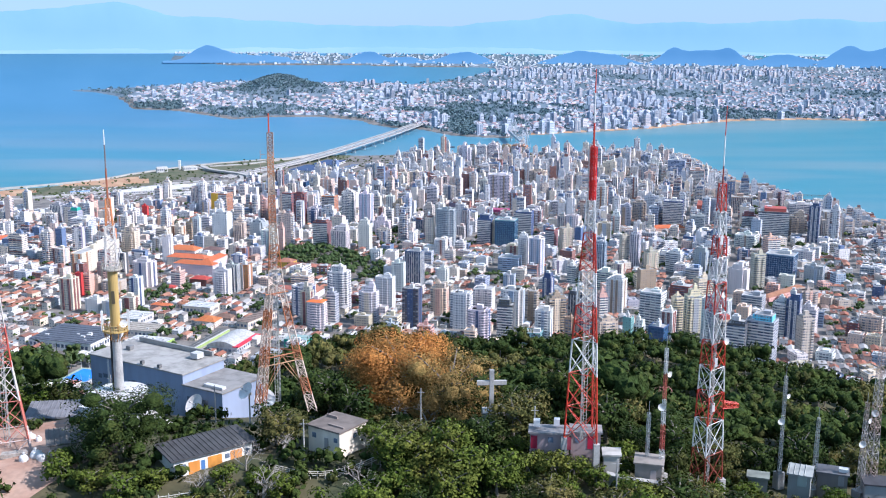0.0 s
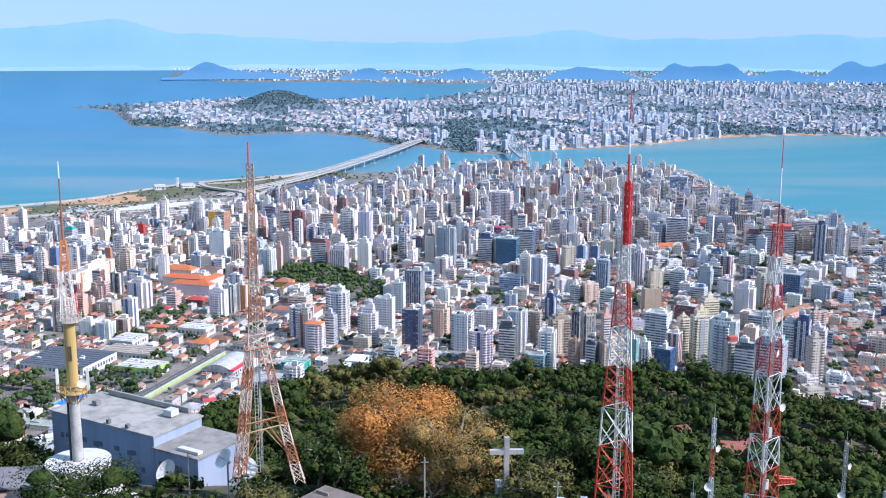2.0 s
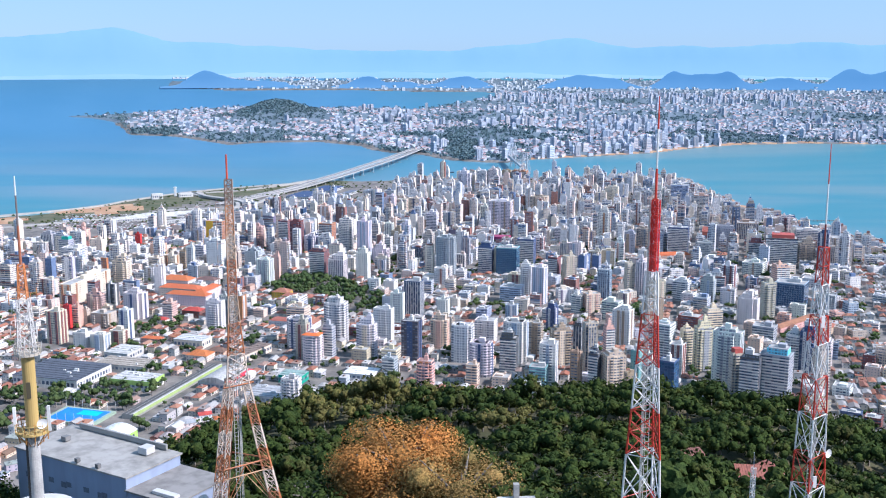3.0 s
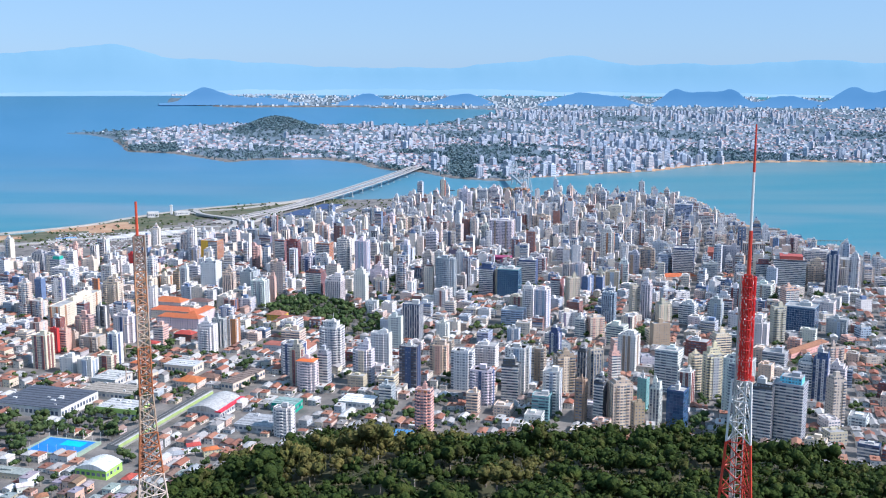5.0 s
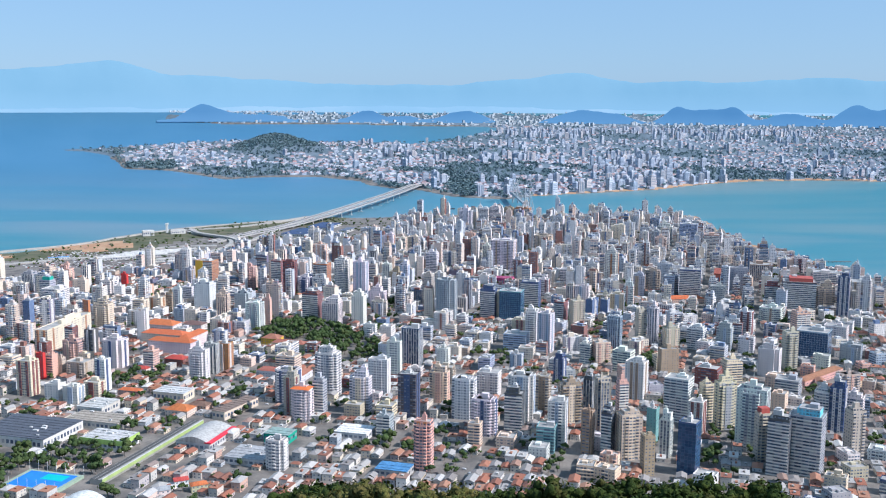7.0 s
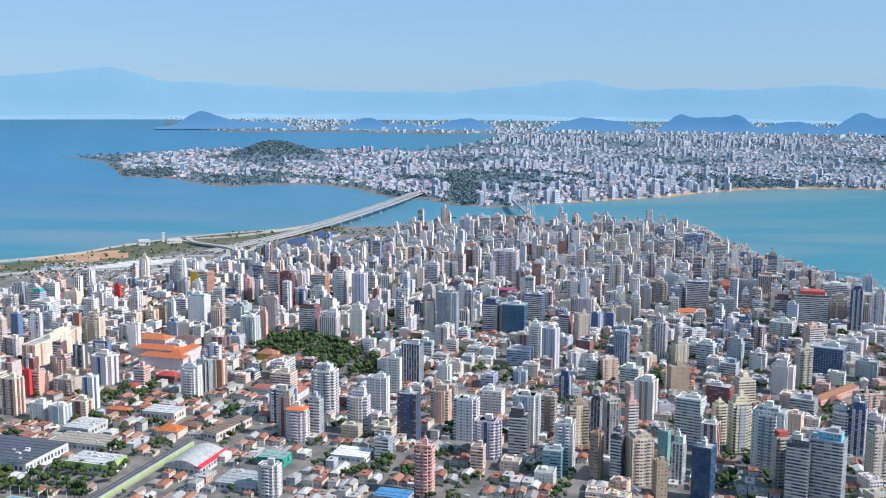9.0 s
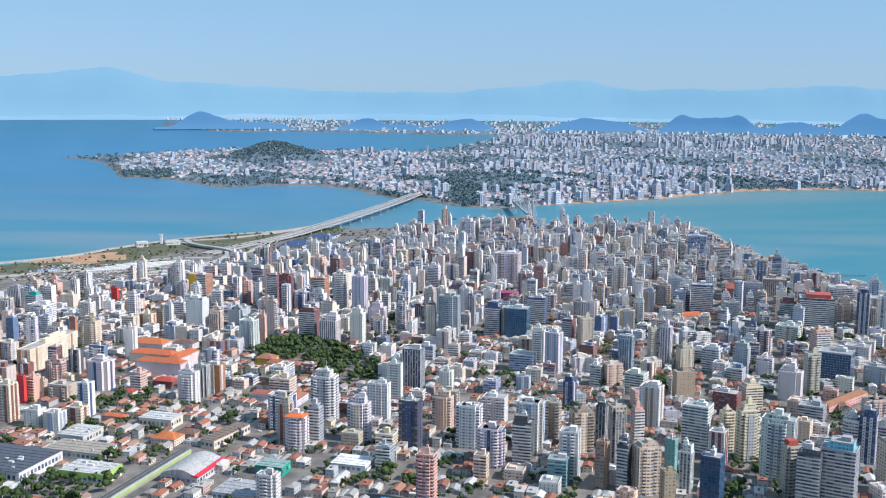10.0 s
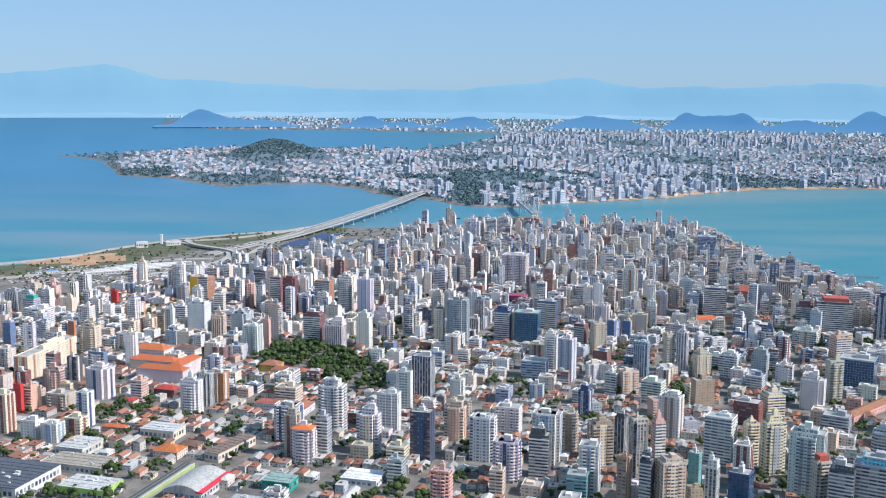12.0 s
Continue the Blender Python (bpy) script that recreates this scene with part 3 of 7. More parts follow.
def B(x, y, w, d, floors, turn, style, tone, second=None, kind=None, group="", seed=None, cap=None, stripe=None):
    """A tall building as a thing with its parts."""
    rng = random.Random(int(x * 7 + y * 13) if seed is None else seed)
    if tone == "W" and x < -100 and rng.random() < 0.35:
        tone = rng.choice("CCPB")
    elif tone in "WC" and x > 130 and rng.random() < 0.16:
        tone = rng.choice("UNGTMP")
    office = style in "k" or (style == "b" and tone in "GDNU")
    name = kind or ("office_building" if office else "apartment_building")
    size = "low" if floors < 7 else "tall" if floors > 13 else "mid-height"
    root = tagged(new(name), f"{size} {TONE[tone]} {'office block' if office else 'apartment block'} with {LOOK[style]}", "building", group or ("offices in the town" if office else "apartment blocks in the town"))
    root.empty_display_size = 2
    root.matrix_basis = pose(x, y, float(ground_z(x, y)), 0, 0, turn)
    paint = [max(0.02, c * rng.uniform(0.93, 1.05)) for c in PAINT[tone]]
    mats = {"glazing": CURTAIN if style == "k" else GLASS, "roof": ROOF}
    second_tone = PAINT[stripe or rng.choice("TTPMGNUOCC" if tone in "WCBG" else "WWC")]
    for key, sh in block_parts(style, w, d, floors, rng, striped=bool(stripe)).items():
        if not sh.v:
            continue
        if key == "accent_bay":
            for i in range(len(sh.v) // 8):
                one = Shape()
                one.v, one.f, one.s = sh.v[i * 8:i * 8 + 8], [tuple(q - i * 8 for q in face) for face in sh.f[i * 5:i * 5 + 5]], [0] * 5
                part(key, one.mesh(key, WALL), root, color=second_tone)
            continue
        light = key in ("balcony", "pilaster") and tone in "MODNTPG" and style in "bs"
        if key in ("balcony", "pilaster") and y < 1085:
            for i in range(len(sh.v) // 8):
                one = Shape()
                one.v, one.f, one.s = sh.v[i * 8:i * 8 + 8], [tuple(q - i * 8 for q in face) for face in sh.f[i * 5:i * 5 + 5]], [0] * 5
                part(key, one.mesh(key, TRIM if light else WALL), root, color=(0.74, 0.72, 0.68) if light else paint)
            continue
        if key == "roof_house":
            for i in range(len(sh.v) // 8):
                one = Shape()
                one.v, one.f, one.s = sh.v[i * 8:i * 8 + 8], [tuple(q - i * 8 for q in face) for face in sh.f[i * 5:i * 5 + 5]], [0] * 5
                part(key if i == 0 else "roof_box", one.mesh(key, WALL), root, color=(0.6, 0.6, 0.6) if tone in "NUKDMO" else paint)
            continue
        ob = part(key, sh.mesh(key, mats.get(key, TRIM if light else WALL)), root, color=(0.74, 0.72, 0.68) if light else paint)
        if key in ("glazing", "balcony", "pilaster"):
            ob["kind"] = "stuff"
    if second:
        sh = Shape()
        sh.box(-w / 2 - 0.4, -d / 2 - 1.2, -3, -w * 0.06, -d / 2 - 0.75, floors * FLOOR + 1.8)
        part("painted_side_wall", sh.mesh("side", WALL), root, f"bright {TONE[second]} end wall", PAINT[second])
    if cap:
        top, h = Shape(), floors * FLOOR + 1.6
        if cap == "orange":
            top.v += [(-w / 2 - 0.6, -d / 2 - 0.6, h), (w / 2 + 0.6, -d / 2 - 0.6, h), (w / 2 + 0.6, d / 2 + 0.6, h), (-w / 2 - 0.6, d / 2 + 0.6, h), (-w * 0.2, 0, h + 2.6), (w * 0.2, 0, h + 2.6)]
            top.f += [(0, 1, 5, 4), (2, 3, 4, 5), (1, 2, 5), (3, 0, 4), (3, 2, 1, 0)]
            top.s += [0] * 5
        else:
            top.box(-w * 0.3, -d * 0.3, h - 1, w * 0.4, d * 0.35, h + 4.6)
        part("roof_cap", top.mesh("cap", WALL), root, f"{cap} rooftop", {"orange": (0.68, 0.17, 0.04), "cyan": (0.2, 0.62, 0.8), "red": (0.45, 0.1, 0.08), "green": (0.05, 0.45, 0.35)}[cap])
    built(x, y, w, d, turn)
    blocks.append(root)
    return root


B(-689, 1827, 21.3, 17.0, 12, -16, "s", "G")
B(-689, 1903, 22.2, 17.8, 11, -16, "c", "B")
B(-654, 1892, 25.8, 20.6, 11, -16, "g", "P")
B(-637, 1766, 19.2, 15.3, 12, -16, "b", "G", cap="green")
B(-602, 1820, 23.2, 12.8, 9, -16, "p", "C")
B(-610, 1726, 32.6, 26.0, 10, -16, "b", "W")
B(-554, 1815, 25.4, 20.3, 9, -16, "g", "W")
B(-557, 1909, 10.9, 6.0, 7, -16, "p", "R")
B(-494, 1812, 24.7, 19.8, 7, -16, "g", "P")
B(-459, 1669, 19.4, 15.5, 8, -16, "c", "C")
B(-439, 1689, 20.3, 16.3, 8, -16, "g", "C")
B(-421, 1696, 10.4, 10.4, 10, -16, "c", "T")
B(-410, 1695, 13.3, 7.3, 12, -16, "p", "W")
B(-409, 1763, 17.3, 13.8, 9, -16, "b", "W")
B(-418, 1936, 31.3, 25.0, 14, -16, "b", "O", "Y")
B(-367, 1694, 26.4, 21.1, 15, -16, "g", "W")
B(-325, 1628, 17.8, 14.3, 14, -16, "s", "W")
B(-443, 1906, 13.2, 13.2, 10, -16, "g", "G")
B(-487, 1581, 24.2, 19.4, 12, -16, "c", "C")
B(-511, 1490, 18.0, 112.0, 10, -10, "g", "C")
B(-534, 1646, 9.4, 5.1, 9, -16, "p", "O")
B(-337, 1891, 26.3, 21.0, 13, -16, "c", "P")
B(-381, 2206, 12.7, 7.0, 7, -16, "p", "W")
B(-297, 1909, 11.5, 11.5, 19, -16, "g", "C")
B(-282, 1864, 17.9, 14.3, 18, -16, "b", "M")
B(-257, 1839, 20.6, 16.5, 19, -16, "c", "M")
B(-301, 2202, 22.4, 17.9, 9, -16, "k", "N")
B(-379, 2308, 26.1, 20.9, 9, -16, "k", "N")
B(-243, 2153, 24.6, 19.7, 13, -16, "g", "P")
B(-209, 1889, 25.2, 20.2, 15, -16, "b", "O")
B(-232, 1839, 20.7, 16.6, 10, -16, "g", "W")
B(-170, 1842, 22.4, 18.0, 20, -16, "c", "W")
B(-137, 1820, 21.5, 17.2, 20, -16, "g", "W")
B(-124, 1622, 18.4, 14.7, 14, -16, "g", "W")
B(-195, 1642, 24.8, 19.9, 14, -16, "b", "M")
B(-163, 1618, 24.6, 19.7, 11, -16, "s", "W", cap="red")
B(-277, 1775, 17.0, 13.6, 11, -16, "c", "W")
B(-270, 1581, 21.7, 17.3, 13, -16, "g", "W")
B(-259, 1618, 12.6, 6.9, 12, -16, "p", "W")
B(-309, 1697, 23.4, 18.7, 10, -16, "g", "G")
B(-131, 2048, 12.9, 12.9, 14, -16, "s", "D")
B(-96, 1872, 13.2, 13.2, 16, -16, "s", "W")
B(-113, 2140, 13.6, 13.6, 11, -16, "k", "N")
B(-80, 1843, 19.8, 15.9, 13, -16, "g", "T")
B(-103, 1722, 25.3, 20.3, 10, -16, "g", "W")
B(-62, 1740, 26.5, 21.2, 8, -16, "g", "W")
B(-24, 1761, 15.4, 15.4, 16, -16, "c", "B")
B(5, 1662, 27.8, 22.2, 20, -16, "c", "G")
B(-9, 2221, 40.6, 32.5, 12, -16, "s", "M")
B(-20, 2026, 20.6, 16.5, 14, -16, "b", "W")
B(-93, 2469, 27.2, 21.7, 13, -16, "s", "G")
B(-117, 2352, 21.8, 17.4, 10, -16, "g", "W")
B(-85, 2208, 20.4, 16.4, 15, -16, "c", "C")
B(-60, 2224, 22.6, 18.0, 15, -16, "c", "C")
B(-68, 1893, 17.4, 13.9, 14, -16, "g", "W")
B(117, 2099, 43.9, 35.1, 19, -16, "c", "W")
B(55, 2212, 20.1, 16.1, 18, -16, "g", "P")
B(86, 2146, 14.4, 14.4, 13, -16, "s", "W")
B(99, 2618, 23.0, 18.4, 20, -16, "b", "W")
B(126, 2619, 23.2, 18.5, 21, -16, "b", "W")
B(56, 2621, 30.8, 24.7, 18, -16, "g", "W")
B(200, 2709, 37.6, 30.1, 17, -16, "b", "O")
B(166, 2721, 21.9, 17.5, 17, -16, "g", "T")
B(208, 2252, 36.3, 29.1, 15, -16, "g", "C")
B(69, 1664, 22.0, 17.6, 15, -16, "b", "N")
B(103, 1655, 32.8, 26.2, 15, -16, "k", "K")
B(140, 1748, 27.5, 22.0, 14, -16, "b", "N")
B(86, 1660, 9.8, 5.4, 14, -16, "p", "C")
B(170, 1847, 18.0, 14.4, 9, -16, "g", "W")
B(173, 1619, 15.2, 15.2, 12, -30, "b", "M")
B(194, 1599, 18.2, 14.5, 14, 12, "c", "B")
B(221, 1742, 20.4, 16.4, 12, -16, "g", "W")
B(306, 1981, 23.9, 19.1, 17, -16, "c", "W")
B(250, 1715, 19.6, 15.7, 9, -16, "g", "B")
B(274, 1724, 20.7, 16.5, 9, -16, "g", "B")
B(299, 1763, 14.5, 14.5, 11, -16, "c", "W")
B(329, 1855, 26.1, 20.9, 11, -16, "g", "G")
B(366, 1906, 23.6, 18.8, 11, -16, "c", "B")
B(121, 1509, 15.2, 15.2, 15, -16, "g", "W")
B(136, 1468, 18.5, 14.8, 17, -30, "g", "W")
B(223, 1949, 26.4, 21.1, 9, -16, "b", "W")
B(388, 2403, 29.4, 23.5, 15, -16, "g", "C")
B(498, 2432, 31.9, 25.5, 14, -16, "c", "W")
B(229, 1478, 17.9, 14.3, 15, -30, "s", "U")
B(110, 1565, 21.6, 17.3, 7, -16, "g", "B")
B(286, 1506, 12.9, 12.9, 17, -30, "s", "W")
B(270, 1511, 11.2, 11.2, 16, 12, "g", "B")
B(546, 2411, 38.0, 30.4, 17, -16, "b", "U")
B(464, 2311, 24.6, 19.7, 11, -16, "g", "C")
B(558, 2259, 30.5, 24.4, 16, -16, "b", "P")
B(413, 1832, 33.8, 27.0, 16, -16, "b", "N")
B(379, 1835, 16.6, 16.6, 12, -16, "g", "U")
B(509, 1883, 29.7, 23.8, 14, -16, "g", "G")
B(582, 1995, 39.9, 31.9, 10, -16, "s", "T")
B(657, 2093, 25.3, 20.2, 8, -16, "g", "C")
B(682, 2081, 21.9, 17.5, 9, -16, "g", "W")
B(559, 1727, 50.0, 40.0, 16, -16, "b", "D", cap="red")
B(661, 1896, 37.1, 29.7, 11, -16, "b", "W")
B(612, 1760, 30.2, 24.1, 11, -16, "c", "B")
B(617, 1693, 16.4, 16.4, 20, -30, "c", "N", stripe="W")
B(663, 1738, 33.1, 26.5, 15, -16, "g", "W")
B(526, 1754, 23.5, 18.8, 12, -16, "b", "M")
B(437, 1747, 22.5, 18.0, 12, -16, "g", "G")
B(437, 1680, 30.0, 24.0, 8, -30, "k", "D")
B(500, 1544, 20.8, 16.6, 12, 12, "b", "P")
B(422, 1539, 17.7, 14.2, 13, -30, "c", "W")
B(489, 1638, 31.2, 24.9, 8, -30, "c", "W")
B(540, 1516, 29.6, 23.7, 8, -30, "g", "W")
B(-466, 1254, 18.7, 15.0, 13, -16, "g", "C", stripe="M")
B(-476, 1318, 9.1, 5.0, 10, -16, "p", "R")
B(-467, 1326, 11.0, 11.0, 9, -16, "c", "P")
B(-458, 1333, 7.8, 7.8, 7, -16, "g", "W")
B(-435, 1331, 25.0, 20.0, 6, -16, "g", "W")
B(-388, 1273, 12.7, 12.7, 12, -16, "p", "W")
B(-475, 1418, 11.8, 11.8, 13, -16, "b", "M")
B(-450, 1418, 11.9, 11.9, 12, -16, "c", "D")
B(-407, 1378, 28.1, 22.4, 11, -16, "g", "W", stripe="N")
B(-358, 1362, 13.8, 13.8, 8, -16, "b", "P")
B(-289, 1321, 21.1, 16.9, 12, -16, "g", "W")
B(-281, 1350, 16.0, 12.8, 12, -16, "s", "G")
B(-267, 1364, 14.1, 14.1, 11, -16, "g", "O")
B(-429, 1235, 17.5, 14.0, 6, -16, "g", "W")
B(-405, 1226, 18.3, 14.6, 6, -16, "g", "W")
B(-388, 1244, 18.6, 14.9, 6, -16, "g", "W")
B(-171, 1235, 26.4, 21.1, 12, -16, "g", "W", stripe="N")
B(-147, 1170, 19.7, 15.7, 11, -16, "c", "W", cap="orange")
B(-160, 1184, 12.7, 12.7, 14, -16, "g", "B")
B(-130, 1182, 11.6, 11.6, 13, -16, "b", "G")
B(-130, 1264, 26.0, 20.8, 16, -16, "c", "W")
B(-187, 1343, 24.9, 19.9, 8, -16, "b", "W")
B(-88, 1197, 21.5, 17.2, 13, -16, "g", "W", stripe="C")
B(-72, 1260, 22.5, 12.4, 14, -16, "p", "W", stripe="W")
B(-59, 1343, 16.8, 9.2, 14, -16, "p", "W")
B(-39, 1391, 22.5, 18.0, 16, -16, "s", "N")
B(-36, 1178, 19.6, 15.7, 16, -16, "c", "D", stripe="N")
B(-4, 1241, 20.1, 16.1, 11, -16, "g", "C")
B(-0, 1346, 14.8, 14.8, 11, -16, "g", "W")
B(-18, 1029, 15.0, 15.0, 15, -16, "c", "P", stripe="O")
B(-58, 1121, 13.7, 13.7, 7, -16, "b", "G")
B(-151, 1028, 18.0, 14.4, 9, -16, "c", "W")
B(22, 1182, 23.5, 18.8, 14, -16, "g", "W")
B(41, 1129, 23.4, 18.8, 12, -16, "c", "W", stripe="N")
B(52, 1265, 24.1, 19.3, 9, -16, "g", "W")
B(72, 1139, 18.0, 14.4, 13, -16, "b", "D")
B(82, 1175, 26.5, 21.2, 16, -16, "g", "W", stripe="U")
B(107, 1205, 13.9, 13.9, 13, -16, "c", "B")
B(111, 1095, 17.1, 17.1, 15, -16, "g", "W", stripe="U")
B(99, 1080, 17.2, 17.2, 8, -16, "b", "K")
B(139, 1325, 11.7, 11.7, 9, -30, "g", "W")
B(132, 1173, 20.2, 16.1, 13, 12, "c", "T", stripe="C")
B(157, 1203, 10.2, 10.2, 12, -30, "s", "D")
B(158, 1122, 13.9, 13.9, 20, 12, "s", "B")
B(137, 1072, 10.9, 10.9, 14, -30, "g", "W")
B(155, 1065, 10.2, 10.2, 14, -30, "b", "D")
B(174, 1062, 20.5, 16.4, 14, 12, "g", "B")
B(186, 1169, 10.2, 10.2, 14, 12, "b", "P")
B(217, 1255, 21.5, 17.2, 14, -30, "g", "W")
B(183, 1017, 10.0, 10.0, 12, 12, "g", "T")
B(206, 1108, 9.6, 9.6, 11, -30, "g", "K")
B(224, 1377, 23.1, 18.5, 8, -30, "b", "W")
B(31, 1097, 12.0, 12.0, 7, -16, "b", "C")
B(98, 1480, 30.3, 24.3, 7, -16, "b", "U")
B(201, 1409, 19.6, 15.6, 9, 12, "g", "C")
B(273, 1350, 22.3, 12.3, 11, 12, "p", "T")
B(247, 1178, 25.5, 20.4, 15, -30, "b", "W", stripe="K")
B(275, 1174, 12.4, 12.4, 13, 12, "c", "C")
B(288, 1151, 19.4, 15.5, 16, 12, "c", "C")
B(309, 1298, 25.6, 20.5, 8, -30, "c", "M")
B(339, 1311, 20.5, 16.4, 9, 12, "b", "C")
B(297, 1086, 28.5, 22.8, 20, -30, "g", "W", stripe="G")
B(297, 1055, 12.2, 12.2, 15, 12, "g", "B", cap="red")
B(302, 1021, 18.6, 14.9, 17, -30, "b", "D")
B(328, 1025, 28.3, 22.7, 18, -30, "b", "G", cap="cyan")
B(221, 1021, 16.3, 16.3, 16, -30, "k", "N", stripe="U")
B(253, 1123, 14.8, 14.8, 12, -30, "g", "W")
B(430, 1378, 17.3, 13.9, 16, 12, "c", "B")
B(481, 1437, 38.8, 31.0, 12, -30, "k", "U")
B(397, 1352, 25.3, 20.2, 11, -30, "g", "W")
B(393, 1269, 26.0, 20.8, 6, -30, "b", "G")
B(389, 1150, 17.4, 17.4, 13, -30, "c", "W")
B(401, 1143, 14.6, 14.6, 15, -30, "c", "N", stripe="W")
B(424, 1160, 19.3, 15.5, 10, -30, "b", "W")
B(461, 1271, 23.3, 18.6, 8, 12, "c", "B")
B(387, 1065, 13.6, 13.6, 15, 12, "g", "B")
B(210, 1065, 9.7, 9.7, 12, -30, "s", "W")
B(306, 1486, 18.6, 14.9, 9, 12, "g", "B")
B(341, 1487, 22.2, 17.8, 9, -30, "b", "W")
B(377, 1480, 18.7, 15.0, 10, -30, "c", "G")
B(397, 1448, 19.7, 15.7, 8, -30, "g", "W")
B(519, 1410, 25.1, 20.1, 8, -30, "g", "G")
B(183, 1412, 13.8, 13.8, 8, -30, "b", "W")
B(-101, 1528, 17.3, 13.8, 7, -16, "g", "W")


# ---- low houses ----
def house_parts(w, d, h, roof, rng, pitch=0.26):
    """Walls, openings and a hipped, gabled or flat roof with eaves."""
    wall, glass, top = Shape(), Shape(), Shape()
    x, y = w / 2, d / 2
    wall.box(-x, -y, -3, x, y, h)
    for length, to in side_frames(w, d):
        n = max(1, int(length / 3.5))
        for j in range(n):
            s = -length / 2 + (j + 0.5) * length / n
            for fl in range(max(1, int(h / 3))):
                panel(glass, to, s - 0.65, s + 0.65, fl * 3 + 0.9, fl * 3 + 2.1, 0.05)
    e = 0.6
    if roof == "flat":
        top.box(-x - 0.2, -y - 0.2, h, x + 0.2, y + 0.2, h + 0.5)
        top.box(-x * 0.3, -y * 0.3, h + 0.5, x * 0.2, y * 0.2, h + 1.8)
    else:
        r = min(x, y) * pitch * 2 * 0.9
        ins = min(x, y) * (0.95 if roof == "hip" else -0.0)
        k = len(top.v)
        a, b = ((-x - e + ins + e * (ins == 0) * 0, 0), (x + e - ins, 0)) if w >= d else ((0, -y - e + ins), (0, y + e - ins))
        top.v += [(-x - e, -y - e, h), (x + e, -y - e, h), (x + e, y + e, h), (-x - e, y + e, h), (*a, h + r), (*b, h + r)]
        if w >= d:
            fs = [(0, 1, 5, 4), (2, 3, 4, 5), (1, 2, 5), (3, 0, 4), (3, 2, 1, 0)]
        else:
            fs = [(1, 2, 5, 4), (3, 0, 4, 5), (0, 1, 4), (2, 3, 5), (3, 2, 1, 0)]
        top.f += [tuple(k + i for i in q) for q in fs]
        top.s += [0] * len(fs)
    return {"wall": wall, "glazing": glass, "roof": top}


ROOF_PAINT = {"clay": (0.38, 0.16, 0.1), "old": (0.23, 0.14, 0.105), "orange": (0.55, 0.17, 0.06), "grey": (0.36, 0.37, 0.38), "white": (0.75, 0.75, 0.74), "brown": (0.2, 0.13, 0.1), "blue": (0.12, 0.3, 0.55), "red": (0.5, 0.08, 0.06)}
ROOF_COVER = painted("roof_covering", 0.8, 0.6)


def house(x, y, w, d, h, turn, roof, cover, tone, name="house", label="", z=None, group="houses of the town"):
    rng = random.Random(int(x * 3 + y * 5))
    cover_w = {"clay": "clay-tiled", "old": "weathered tiled", "orange": "bright orange tiled", "grey": "grey sheet", "white": "white sheet", "brown": "dark brown", "blue": "blue sheet", "red": "red sheet"}[cover]
    root = tagged(new(name), label or f"low {TONE[tone]} house under a {cover_w} {roof} roof", "house" if name == "house" else "building", group)
    root.matrix_basis = pose(x, y, float(ground_z(x, y)) if z is None else z, 0, 0, turn)
    for key, sh in house_parts(w, d, h, roof, rng).items():
        c = PAINT[tone] if key == "wall" else ROOF_PAINT[cover]
        ob = part(key, sh.mesh(key, {"wall": WALL, "glazing": GLASS, "roof": ROOF_COVER}[key]), root, color=[v * rng.uniform(0.85, 1.05) for v in c])
        if key == "glazing":
            ob["kind"] = "stuff"
    built(x, y, w, d, turn)
    return root


